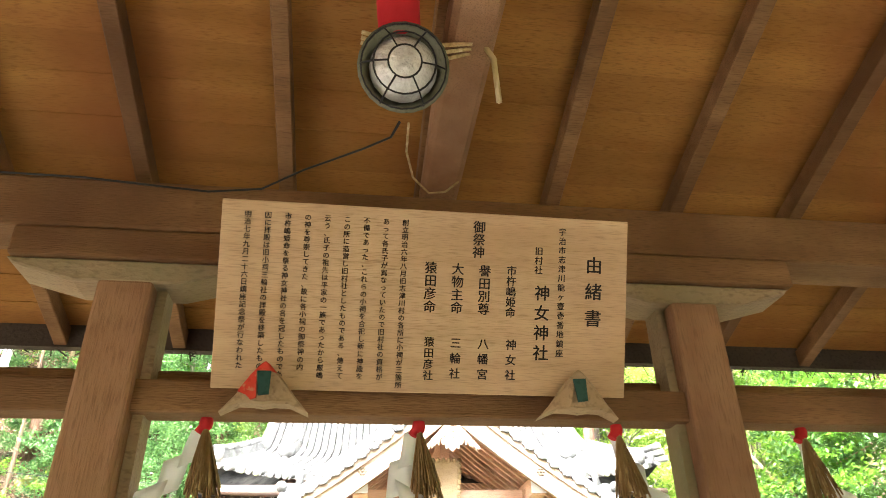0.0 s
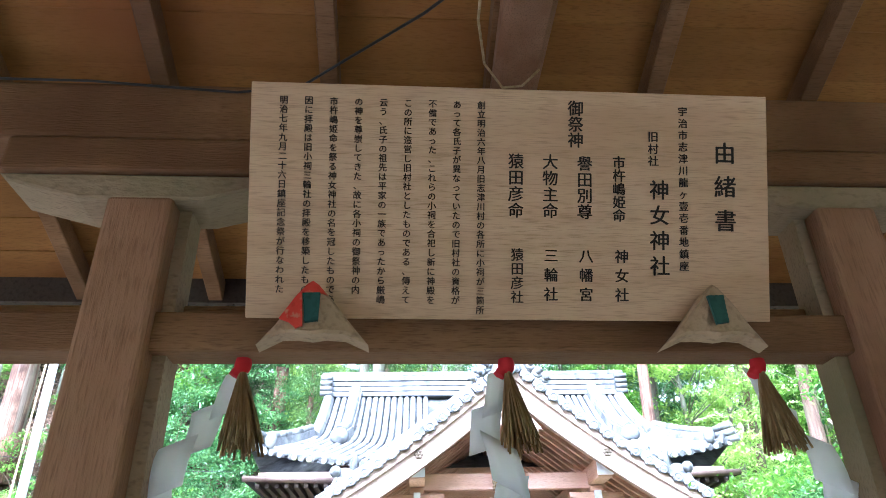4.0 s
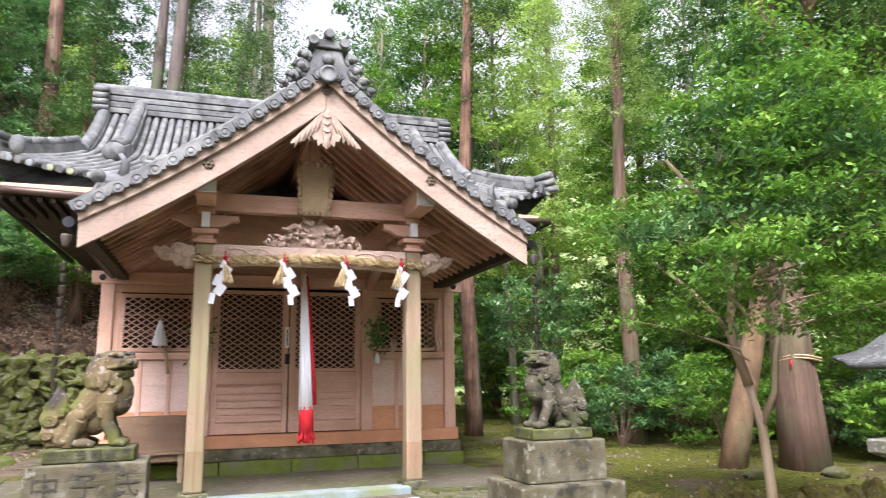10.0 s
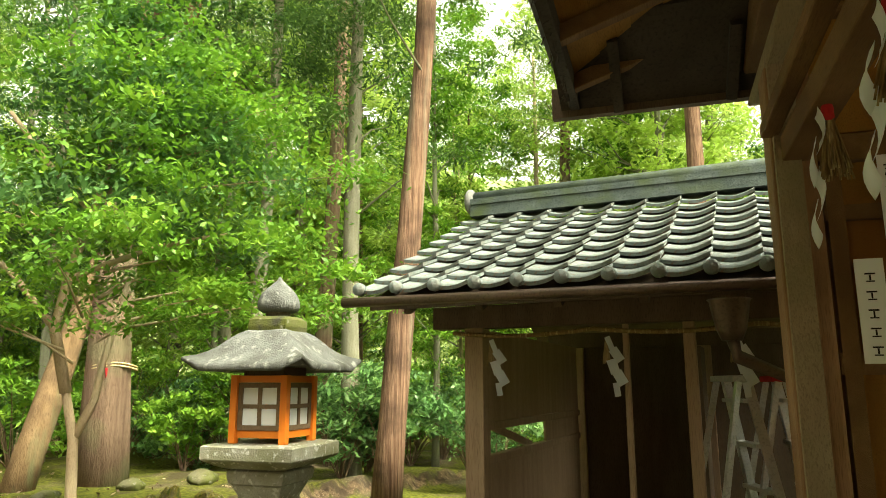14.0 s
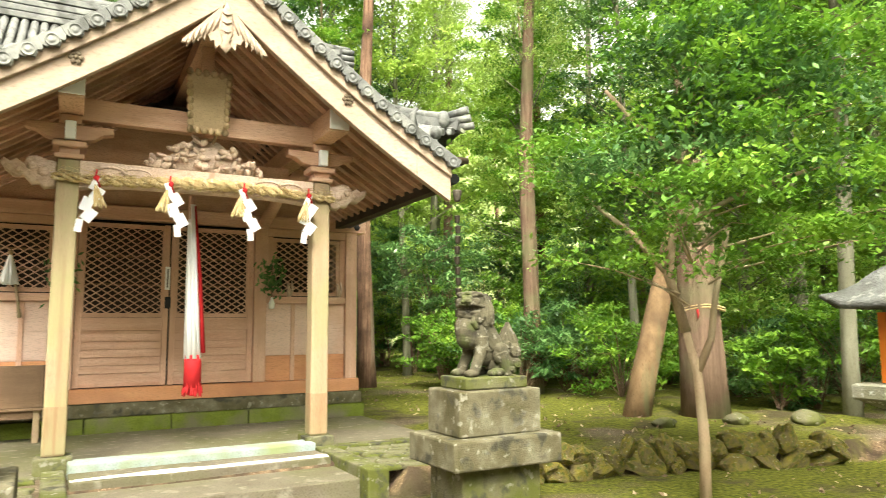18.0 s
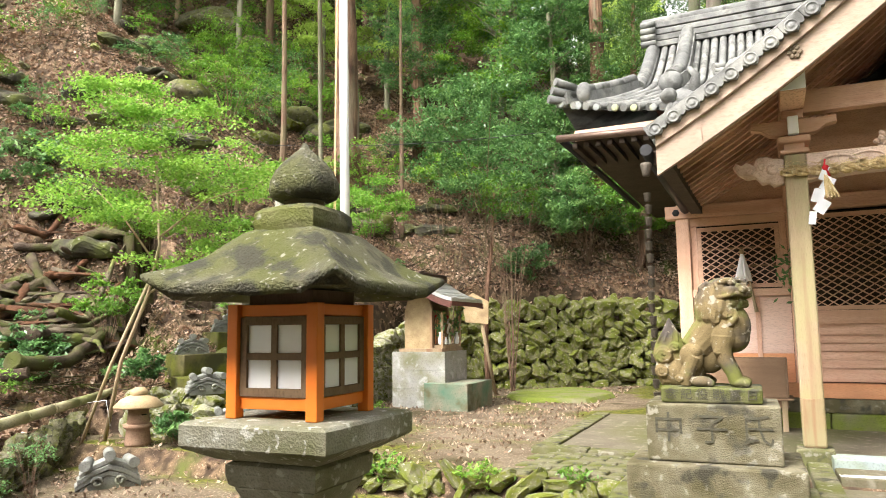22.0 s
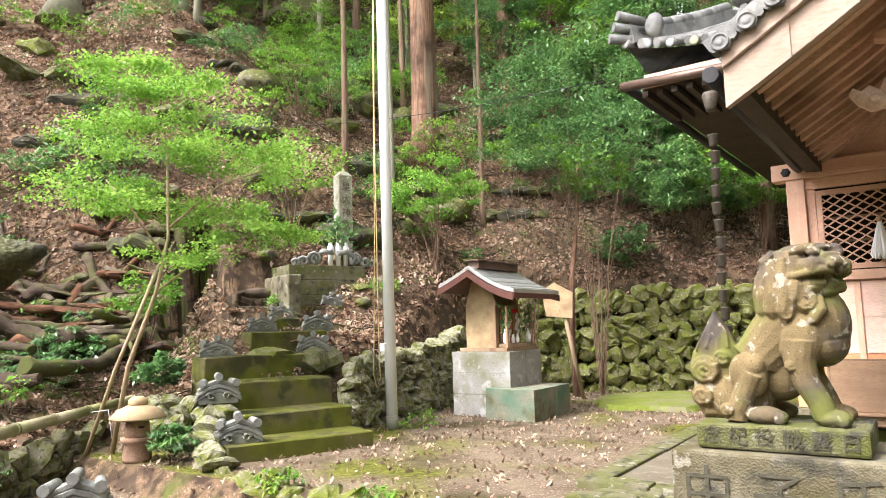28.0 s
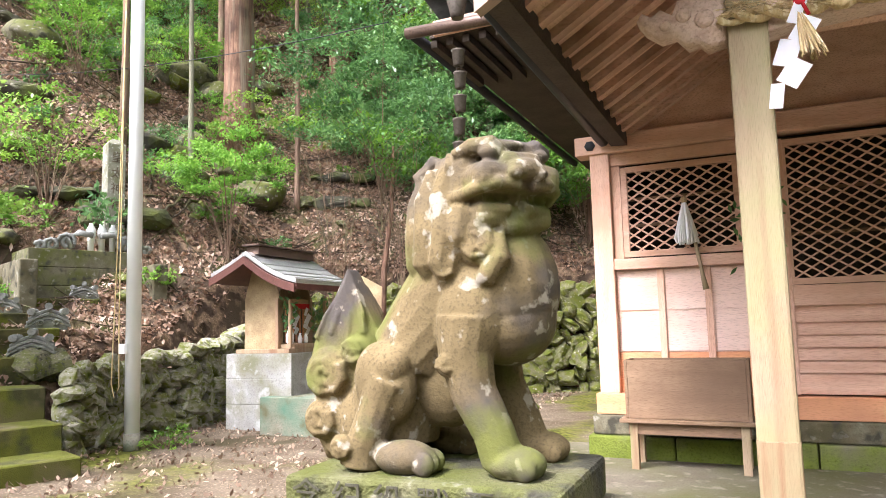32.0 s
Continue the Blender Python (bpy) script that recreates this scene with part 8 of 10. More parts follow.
for r, zz in ((0.118, 0.05), (0.085, 0.085), (0.045, 0.10)):
    part("cage_ring", tilted(tube(B(), [(r * math.cos(t), r * math.sin(t), zz) for t in np.linspace(0, math.tau, 25)], 0.0028, 4)), M["black"], lamp)
for k in range(6):
    a = k * math.tau / 6
    part("cage_wire", tilted(tube(B(), [(0.122 * math.cos(a), 0.122 * math.sin(a), 0.03), (0.118 * math.cos(a), 0.118 * math.sin(a), 0.05), (0.085 * math.cos(a), 0.085 * math.sin(a), 0.085), (0.045 * math.cos(a), 0.045 * math.sin(a), 0.10)], 0.0028, 4)), M["black"], lamp)
part("red_cover", tube(B(), [(-0.01, -0.02, 0.10), (-0.02, -0.06, 0.20), (-0.02, -0.12, 0.34)], [0.06, 0.062, 0.07], 12), M["red"], lamp, "red cloth cover")
part("cord", tube(B(), [(0.0, 0.10, -0.10), (-0.02, 0.17, -0.10), (-0.10, 0.30, -0.05), (-0.30, 0.53, 0.02), (-0.45, 0.645, 0.01), (-0.63, 0.65, -0.01), (-0.78, 0.65, 0.0), (-1.05, 0.65, 0.02), (-1.5, 0.66, 0.03)], 0.004, 6), M["black"], lamp, "black electric cord")
part("tie_cord", tube(B(), [(0.03, 0.15, -0.06), (0.04, 0.35, -0.01), (0.08, 0.55, 0.03), (0.15, 0.67, 0.05), (0.21, 0.67, 0.06), (0.25, 0.6, 0.06)], 0.004, 5), M["straw"], lamp)
bm = B()
for q in range(3):
    tube(bm, [(0.0 - 0.12, -0.02 + 0.02 * q, 0.12), (0.0 + 0.03, 0.02 * q, 0.10 - 0.02 * q), (0.20, 0.02 * q, 0.13), (0.21, 0.0, 0.30)], 0.007, 5)
tube(bm, [(0.20, 0.0, 0.20), (0.27, 0.02, 0.10), (0.28, 0.03, -0.06)], 0.009, 5)
part("lashing", bm, M["straw"], lamp, "straw cord lashing")
# donor strips on the side wall
for k in range(7):
    pz = 2.13 if k % 2 else 1.72
    ds = thing("donor_strip", "white paper strip with black brush writing on the wall", "notice", (0.25 + 3.255, HB - 0.22 - 0.12 * k, pz + 0.02), 0, "donor strips")
    part("sheet", box(B(), -0.003, 0.0, -0.05, 0.05, -0.20, 0.20), M["white"], ds)
    if k in (1, 2):
        o = part("writing", lettering("\n".join(("志津川区", "喜久子様")[k - 1]), 0.062, 0.0006, 1.25, 0.02), None, ds, "black brush characters")
        o.data.materials.append(M["ink"])
        o.matrix_basis = pose(-0.0038, 0, 0.165, 0, 0, -90)
        continue
    bm = B()
    for q in range(5):
        zz = 0.14 - 0.07 * q
        box(bm, -0.0045, -0.0032, -0.018, 0.018, zz - 0.002, zz + 0.004)
        box(bm, -0.0045, -0.0032, -0.003, 0.003, zz - 0.025, zz - 0.003)
        box(bm, -0.0045, -0.0032, -0.015, 0.015, zz - 0.031, zz - 0.026)
    part("writing_bar", bm, M["ink"], ds)

# ---------- open shed beside the hall ----------
EX, RXX, YN, YS_ = 4.60, 6.5, 4.58, 0.2
shed = thing("open_shed", "open timber shed with a weathered pan-tile roof", "shed", (5.1, 4.0, 0.05), -7)
sw = lambda x, y, zz: (x - 5.1, y - 4.0, zz - 0.05)
for x, y, r in ((5.05, 3.95, 0.065), (5.05, 2.97, 0.018), (5.05, 2.60, 0.034), (5.05, 1.5, 0.065), (7.9, 3.95, 0.065), (7.9, 2.72, 0.065), (7.9, 1.5, 0.065)):
    a = sw(x, y, 0)
    part("post", box(B(), a[0] - r, a[0] + r, a[1] - r, a[1] + r, -0.05, 1.78, 0.006), M["shedwood"], shed)
a, b = sw(5.05, 4.25, 0), sw(5.05, 0.4, 0)
part("eave_beam", box(B(), a[0] - 0.06, a[0] + 0.06, b[1], a[1], 1.78, 1.93, 0.006), M["shade"], shed)
part("eave_beam", box(B(), a[0] + 2.79, a[0] + 2.91, b[1], a[1], 1.78, 1.93, 0.006), M["shade"], shed)
a = sw(5.05, 3.95, 0)
part("end_panel", box(B(), a[0] + 0.066, a[0] + 2.7, a[1] - 0.012, a[1] + 0.012, 1.13, 1.78), M["shedwood"], shed, "brown boarded end panel")
part("end_panel", box(B(), a[0] + 0.066, a[0] + 2.7, a[1] - 0.012, a[1] + 0.012, -0.05, 0.93), M["shedwood"], shed, "brown boarded end panel")
part("end_panel", box(B(), a[0] + 1.55, a[0] + 2.7, a[1] - 0.012, a[1] + 0.012, 0.932, 1.128), M["shedwood"], shed)
part("end_rail", box(B(), a[0] + 0.066, a[0] + 2.7, a[1] - 0.03, a[1] + 0.03, 0.89, 0.945, 0.004), M["shedwood"], shed)
part("end_rail", box(B(), a[0] + 0.066, a[0] + 2.7, a[1] - 0.03, a[1] + 0.03, 1.11, 1.165, 0.004), M["shedwood"], shed)
part("end_strut", beam(B(), (a[0] + 0.25, a[1] + 0.02, 1.14), (a[0] + 1.2, a[1] + 0.02, 0.94), 0.03, 0.05), M["shedwood"], shed)
a = sw(7.9, 0.3, 0)
part("back_wall", box(B(), a[0] - 0.02, a[0] + 0.02, a[1], a[1] + 3.7, -0.05, 1.78), M["shade"], shed)
part("end_wall", box(B(), sw(5.1, 0, 0)[0], a[0], a[1] - 0.02, a[1] + 0.02, -0.05, 1.78), M["shade"], shed)
part("inner_partition", box(B(), sw(7.3, 0, 0)[0], sw(7.8, 0, 0)[0], sw(0, 2.71, 0)[1], sw(0, 2.74, 0)[1], -0.05, 1.75), M["shade"], shed)
for s in (-1, 1):
    x0, x1 = (EX, RXX) if s < 0 else (8.4, RXX)
    p0, p1 = sw(x0, 0, 1.985), sw(x1, 0, 2.90)
    part("roof_boarding", plate(B(), [(p0[0], p0[2]), (p1[0], p1[2]), (p1[0], p1[2] - 0.05), (p0[0], p0[2] - 0.05)], sw(0, YS_, 0)[1], sw(0, YN, 0)[1] - 0.06), M["shade"], shed)
for k in range(8):
    y = 4.3 - 0.5 * k
    part("rafter", beam(B(), sw(EX + 0.1, y, 1.94), sw(RXX, y, 2.85), 0.05, 0.06), M["shade"], shed)
# pan tiles, each its own piece
TW, TL = 0.268, 0.235
bm = B()
nx = 9
sec = [(TW * i / nx, 0.028 * i / nx - 0.030 * math.sin(math.pi * i / nx)) for i in range(nx + 1)]
va = [[bm.verts.new((xx_, yy, zz + (0.042 if yy == 0 else 0.0) + th)) for xx_, zz in sec] for yy, th in ((0, 0), (TL * 1.12, 0))]
vb_ = [[bm.verts.new((xx_, yy, zz + (0.042 if yy == 0 else 0.0) + th)) for xx_, zz in sec] for yy, th in ((0, -0.024), (TL * 1.12, -0.02))]
for i in range(nx):
    bm.faces.new((va[0][i], va[0][i + 1], va[1][i + 1], va[1][i])).smooth = True
    bm.faces.new((vb_[0][i + 1], vb_[0][i], vb_[1][i], vb_[1][i + 1]))
    bm.faces.new((va[0][i + 1], va[0][i], vb_[0][i], vb_[0][i + 1]))
bm.faces.new((va[0][nx], vb_[0][nx], vb_[1][nx], va[1][nx]))
end_me = mesh_of("eave_tile_end", lathe(B(), [(0.0, -0.01), (0.03, -0.006), (0.042, 0.004), (0.042, 0.04), (0.0, 0.042)], 12), M["tile_pale"])
tile_me = mesh_of("pan_tile", bm, M["tile_pale"])
p0, p1 = Vector(sw(EX - 0.05, 0, 2.0)), Vector(sw(RXX, 0, 2.935))
up_s = (p1 - p0)
ncol, nrow = int((YN - YS_) / TW), 9
ang = math.atan2(up_s.z, up_s.x)
for r in range(nrow):
    for c in range(ncol):
        o = part("pan_tile", tile_me, None, shed)
        f = r / nrow
        loc = Vector((p0.x + up_s.x * f, sw(0, YN, 0)[1] - c * TW, p0.z + up_s.z * f + 0.02))
        jit = random.Random(r * 50 + c)
        o.matrix_basis = Matrix.Translation(loc) @ Matrix.Rotation(-ang, 4, "Y") @ Matrix.Rotation(radians(-90) + jit.uniform(-0.02, 0.02), 4, "Z") @ Matrix.Translation((0, 0, jit.uniform(0, 0.006)))
        if r == 0:
            o.location.z += 0.008
            e = part("eave_tile_end", end_me, None, shed)
            e.matrix_basis = Matrix.Translation(loc + Vector((-0.03, -0.012, 0.05))) @ Matrix.Rotation(radians(90), 4, "Y")
for lift, w in ((0.0, 0.26), (0.055, 0.22), (0.11, 0.24)):
    q = sw(RXX, 0, 2.96 + lift)
    part("ridge_course", roughen(box(B(), q[0] - w / 2, q[0] + w / 2, sw(0, YS_, 0)[1], sw(0, YN, 0)[1] - 0.05, q[2], q[2] + 0.053), 0.004, 0.2), M["ridge_dark"], shed)
q = sw(RXX, 0, 3.15)
bm = tube(B(), [(q[0], sw(0, YS_, 0)[1], q[2]), (q[0], sw(0, YN, 0)[1] - 0.02, q[2])], 0.065, 8)
part("ridge_cap", bm, M["ridge_dark"], shed, "stacked tile ridge")
ball_ = ball(B(), (q[0], sw(0, YN, 0)[1] - 0.01, q[2] - 0.02), (0.10, 0.06, 0.12), 10, 8)
part("ridge_end", ball_, M["tile"], shed)
part("gutter", tube(B(), [sw(EX - 0.07, YN + 0.10, 1.985), sw(EX - 0.07, 0.3, 1.955)], 0.032, 10), M["copper"], shed, "reddish-brown eave gutter")
part("gutter_hopper", lathe(B(), [(0.05, -0.18), (0.075, -0.12), (0.10, 0.02), (0.11, 0.03)], 12, sw(EX - 0.10, 2.35, 1.86)), M["copper"], shed)
part("downpipe", tube(B(), [sw(EX - 0.10, 2.35, 1.70), sw(EX - 0.10, 2.33, 1.60), sw(EX + 0.1, 1.9, 1.40), sw(EX + 0.12, 1.85, 0.2)], 0.035, 8), M["copper"], shed)
rp = thing("shed_rope", "thin dark straw rope along the shed front", "rope", (5.0, 4.0, 1.75), -7)
part("strand", tube(B(), [(-0.03, 0.1 - 2.8 * t, 0.05 - 0.03 * math.sin(math.pi * ((t * 3) % 1))) for t in np.linspace(0, 1, 40)], 0.014, 6), M["straw_brown"], rp)
for k, y in enumerate((3.80, 3.06, 2.35)):
    s_ = thing("paper_streamer", "thin white paper streamer hanging from the shed rope", "streamer", (4.95 - 0.122 * (4.0 - y), y, 1.74), 0, "streamers on the shed")
    shide(s_, 0, 0, 0, 0.05, 0.30, 4, 0.008, radians(-75))
    part("tassel", straw_tassel(B(), 0.02, 0.04, 0.0, 0.16, 0.025, 24, random.Random(k), 0.003), M["straw_dark"], s_)
# step ladders
for k, (x, y, rz) in enumerate(((5.55, 2.35, 20), (5.75, 2.05, 5))):
    lad = thing("step_ladder", "aluminium step ladder standing in the shed", "ladder", (x, y, 0.05), rz, "step ladders")
    for s in (-1, 1):
        part("front_rail", beam(B(), (s * 0.22, -0.30, 0.0), (s * 0.15, -0.03, 1.45), 0.03, 0.06), M["alu"], lad)
        part("back_rail", beam(B(), (s * 0.24, 0.34, 0.0), (s * 0.16, 0.03, 1.43), 0.025, 0.04), M["alu"], lad)
    for q in range(5):
        f = (q + 0.7) / 5.2
        part("tread", box(B(), -0.21 + 0.06 * f, 0.21 - 0.06 * f, -0.33 + 0.27 * f, -0.24 + 0.27 * f, 1.45 * f - 0.015, 1.45 * f + 0.01), M["alu"], lad)
    part("top_tread", box(B(), -0.17, 0.17, -0.07, 0.07, 1.43, 1.47, 0.006), M["red"] if k else M["alu"], lad)


# ---------- rubble walls ----------
rubble_row("rubble_wall", "old mossy dry-stone retaining wall behind the small shrine", [(-6.45, 15.95, 1.75), (-4.8, 16.9, 1.85), (-3.0, 17.95, 1.9), (-0.5, 19.4, 1.7)], 9, 0.23, 0.36, 11, "dry-stone walls", 0.15)
rubble_row("rubble_wall", "mossy rubble retaining wall beside the steps", [(-5.75, 11.05, 0.85), (-6.12, 11.75, 0.95), (-6.15, 12.9, 1.0)], 7, 0.19, 0.26, 12, "dry-stone walls", 0.12, "rubble_pale")
rubble_row("rubble_wall", "heap of pale mossy stones beside the steps", [(-6.0, 9.35, 0.5), (-5.75, 9.05, 0.32), (-5.35, 8.95, 0.22)], 3, 0.22, 0.28, 13, "dry-stone walls", 0.08, "rubble_pale")
rubble_row("rubble_wall", "heap of pale mossy stones beside the steps", [(-7.35, 9.45, 0.55), (-6.6, 9.45, 0.6), (-6.15, 9.6, 0.6)], 4, 0.22, 0.28, 14, "dry-stone walls", 0.12, "rubble_pale")
rubble_row("rubble_wall", "mossy rubble retaining wall behind the flag pole", [(-6.08, 12.85, 1.0), (-6.2, 13.7, 1.15), (-6.3, 14.9, 1.35), (-6.4, 15.9, 1.6)], 7, 0.2, 0.28, 18, "dry-stone walls", 0.12, "rubble_pale")
rubble_row("terrace_edge", "low row of mossy edging stones along the terrace", [(-5.3, 8.9, 0.20), (-4.0, 8.66, 0.20), (-1.2, 8.60, 0.20)], 2, 0.20, 0.24, 15, "terrace edging", 0.02)
rubble_row("terrace_edge", "low row of mossy edging stones along the terrace", [(3.9, 8.50, 0.27), (5.6, 8.10, 0.31), (7.4, 7.5, 0.30)], 2, 0.23, 0.24, 16, "terrace edging", 0.0, "rubble_gold")
rubble_row("rubble_wall", "low mossy bank wall under the slope", [(-4.9, 5.3, 0.32), (-6.1, 6.75, 0.36), (-7.9, 9.15, 0.38)], 3, 0.22, 0.26, 17, "dry-stone walls", 0.02, "stone_moss")
pipe = thing("bamboo_edging", "old bamboo pipe laid along the top of the bank", "edging", (-6.85, 7.1, gh(-6.85, 7.1) + 0.03))
for k in range(6):
    f0, f1 = k / 6, (k + 1) / 6
    part("segment", tube(B(), [(-1.2 * f0, 2.75 * f0, 0.06 + 0.16 * f0), (-1.2 * f1, 2.75 * f1, 0.06 + 0.16 * f1)], 0.065 - 0.003 * k, 12), M["bamboo"], pipe)
    part("node", tube(B(), [(-1.2 * f1 + 0.012, 2.75 * f1 - 0.016, 0.06 + 0.16 * f1), (-1.2 * f1 - 0.012, 2.75 * f1 + 0.016, 0.06 + 0.16 * f1)], 0.069 - 0.003 * k, 12), M["bamboo"], pipe)
rnd = random.Random(5)
for k in range(9):
    a = rnd.uniform(0, 1)
    t_ = roughen(box(B(), -0.14, 0.14, -0.12, 0.12, 0, 0.016, 0.003), 0.01, 0.2)
    x, y = -6.2 + rnd.uniform(-0.5, 0.25), 6.55 + rnd.uniform(-0.5, 0.4)
    o = solid("broken_tile", t_, M["clay"], "broken flat roof tile lying on the bank", "roof tile", (x, y, gh(x, y) + 0.02 + 0.012 * k), rnd.uniform(0, 360), "broken tiles on the bank")

# ---------- fallen logs on the slope ----------
rnd = random.Random(31)
for k in range(66):
    cx, cy = rnd.uniform(-11.0, -8.2), rnd.uniform(7.2, 11.6)
    if k > 40:
        cx, cy = rnd.uniform(-9.6, -7.6), rnd.uniform(9.9, 12.0)
    ln, r = rnd.uniform(0.6, 2.4), rnd.choice((0.025, 0.035, 0.05, 0.07, 0.1))
    a = radians(rnd.gauss(40, 38))
    s_, e_ = (cx + 5.0) * -0.93 + (cy - 10.62) * 0.37, -((cx + 5.0) * 0.37 + (cy - 10.62) * 0.93)
    if -0.6 < s_ < 4.4 and -1.9 < e_ < 2.3:
        continue
    pts, rad = [], []
    n = 12
    for q in range(n + 1):
        f = q / n - 0.5
        x, y = cx + math.cos(a) * ln * f + rnd.uniform(-0.04, 0.04), cy + math.sin(a) * ln * f + rnd.uniform(-0.04, 0.04)
        pts.append((x - cx, y - cy, max(gh(x, y), gh(cx, cy) + 0.5 * f * (gh(x, y) - gh(cx, cy))) + r * 0.8 + 0.12 * (k % 3) - gh(cx, cy)))
        rad.append(r * (1.1 - 0.35 * q / n) * rnd.uniform(0.9, 1.1))
    o = solid("fallen_log", roughen(tube(B(), pts, rad, 10), 0.3 * r, 0.09), M["deadwood"], "rotting mossy log lying on the leaf litter", "log", (cx, cy, gh(cx, cy)), 0, "fallen logs", smooth=False)
# the heap at the foot of the slope: logs and split wood lying along the contour
rnd = random.Random(77)
KINDS = (("deadwood", "rotting mossy log lying on the leaf litter"), ("log_grey", "grey weathered log heaped at the foot of the slope"), ("log_red", "split reddish rotten log in the heap"), ("log_grey", "grey weathered log heaped at the foot of the slope"), ("deadwood", "rotting mossy log lying on the leaf litter"))
for k in range(50):
    f0, up = rnd.uniform(-0.35, 1.0), 2.3 * rnd.random() ** 1.2
    cx, cy = -10.55 + 1.65 * f0 - 0.75 * up, 8.45 + 1.85 * f0 + 0.66 * up
    ln, r = rnd.uniform(0.6, 2.0), rnd.choice((0.035, 0.05, 0.06, 0.075, 0.10, 0.12))
    a = radians(rnd.gauss(54, 11) + (rnd.choice((-70, 60)) if k % 8 == 0 else 0))
    stack = 0.09 * (k % 5) * (1 - 0.25 * up)
    g0, pts, rad = gh(cx, cy), [], []
    kink, fork = rnd.uniform(-0.10, 0.10), rnd.uniform(0, 6)
    for q in range(15):
        f = q / 14 - 0.5
        w = kink * (1 - 4 * f * f) + 0.35 * r * math.sin(fork + 9 * f)
        x, y = cx + math.cos(a) * ln * f - math.sin(a) * w, cy + math.sin(a) * ln * f + math.cos(a) * w
        pts.append((x - cx, y - cy, max(gh(x, y), g0 + 0.4 * f * (gh(x, y) - g0)) + r * 0.6 + stack + 0.3 * r * math.sin(fork * 2 + 7 * f) - g0))
        rad.append(r * (1.08 - 0.3 * q / 14) * rnd.uniform(0.82, 1.15) * (0.55 if q in (0, 14) else 1))
    bm = tube(B(), pts, rad, 11)
    roughen(bm, 0.30 * r, 0.22)
    roughen(bm, 0.38 * r, 0.05)
    for v in bm.verts:                                  # rotten away on top, so that no log is round
        v.co.z -= 0.35 * r * max(0.0, noise.noise(Vector((v.co.x * 5 + k, v.co.y * 5, 1.7))))
    mat, lab = KINDS[k % 5]
    solid("fallen_log", bm, M[mat], lab, "log", (cx, cy, g0), 0, "fallen logs")
for k in range(64):
    f0, up = rnd.uniform(-0.4, 1.05), 2.1 * rnd.random()
    cx, cy = -10.55 + 1.65 * f0 - 0.75 * up, 8.45 + 1.85 * f0 + 0.66 * up
    ln, w, th = rnd.uniform(0.25, 0.95), rnd.uniform(0.04, 0.13), rnd.uniform(0.012, 0.04)
    a, tip = radians(rnd.gauss(54, 20)), rnd.uniform(-0.35, 0.35) + (0.9 if k % 13 == 0 else 0.0)
    d = Vector((math.cos(a) * math.cos(tip), math.sin(a) * math.cos(tip), math.sin(tip)))
    bm = B()
    beam(bm, tuple(-d * ln / 2), tuple(d * ln / 2), w, th, up=(rnd.uniform(-0.6, 0.9), rnd.uniform(-0.9, 0.2), 1))
    bmesh.ops.subdivide_edges(bm, edges=bm.edges[:], cuts=3, use_grid_fill=True)
    for v in bm.verts:
        t = abs(v.co.dot(d)) / (ln / 2)
        v.co += noise.noise_vector(v.co * 9 + Vector((k * 3.0, 0, 0))) * 0.03 + (d * rnd.uniform(-0.10, 0.06) if t > 0.95 else Vector((0, 0, 0)))
    solid("split_wood", bm, M[("log_red", "deadwood", "log_red", "log_grey")[k % 4]], ("splintered reddish rotten wood in the log heap", "dark rotting piece of split wood in the heap", "splintered reddish rotten wood in the log heap", "grey weathered piece of split wood in the heap")[k % 4], "wood", (cx, cy, gh(cx, cy) + 0.08 + 0.07 * (k % 5) * (1 - 0.3 * up)), 0, "split wood in the heap")
for k, (x, y, s) in enumerate(((-8.3, 9.9, 0.16), (-9.3, 11.5, 0.3), (-8.7, 8.6, 0.1), (-7.6, 10.6, 0.2), (-10.2, 13.5, 0.35), (-8.6, 15.4, 0.4), (-11, 10.2, 0.3), (-9.6, 16.6, 0.45), (-8.2, 16.9, 0.5), (-8.9, 17.0, 0.4), (-10.9, 12.0, 0.25), (-12.0, 15.0, 0.5), (-7.4, 13.2, 0.14), (-9.0, 12.6, 0.18), (-10.0, 9.2, 0.2), (-13.0, 17.0, 0.6), (-11.7, 18.6, 0.7), (-11.0, 18.9, 0.5), (-12.6, 18.9, 0.6), (-16.0, 20.2, 1.2), (-14.8, 20.4, 0.9), (7.9, 9.1, 0.16), (8.6, 8.6, 0.2), (6.9, 9.4, 0.14))):
    bm = bmesh.new()
    bmesh.ops.create_icosphere(bm, subdivisions=3, radius=s)
    for v in bm.verts:
        v.co += noise.noise_vector(v.co / s * 1.3 + Vector((k * 5.0, 0, 0))) * s * 0.35
        v.co.z *= 0.6
    solid("boulder", bm, M["stone_moss"], "mossy boulder half sunk in the ground", "boulder", (x, y, gh(x, y) + s * 0.2), 0, "boulders", smooth=True)


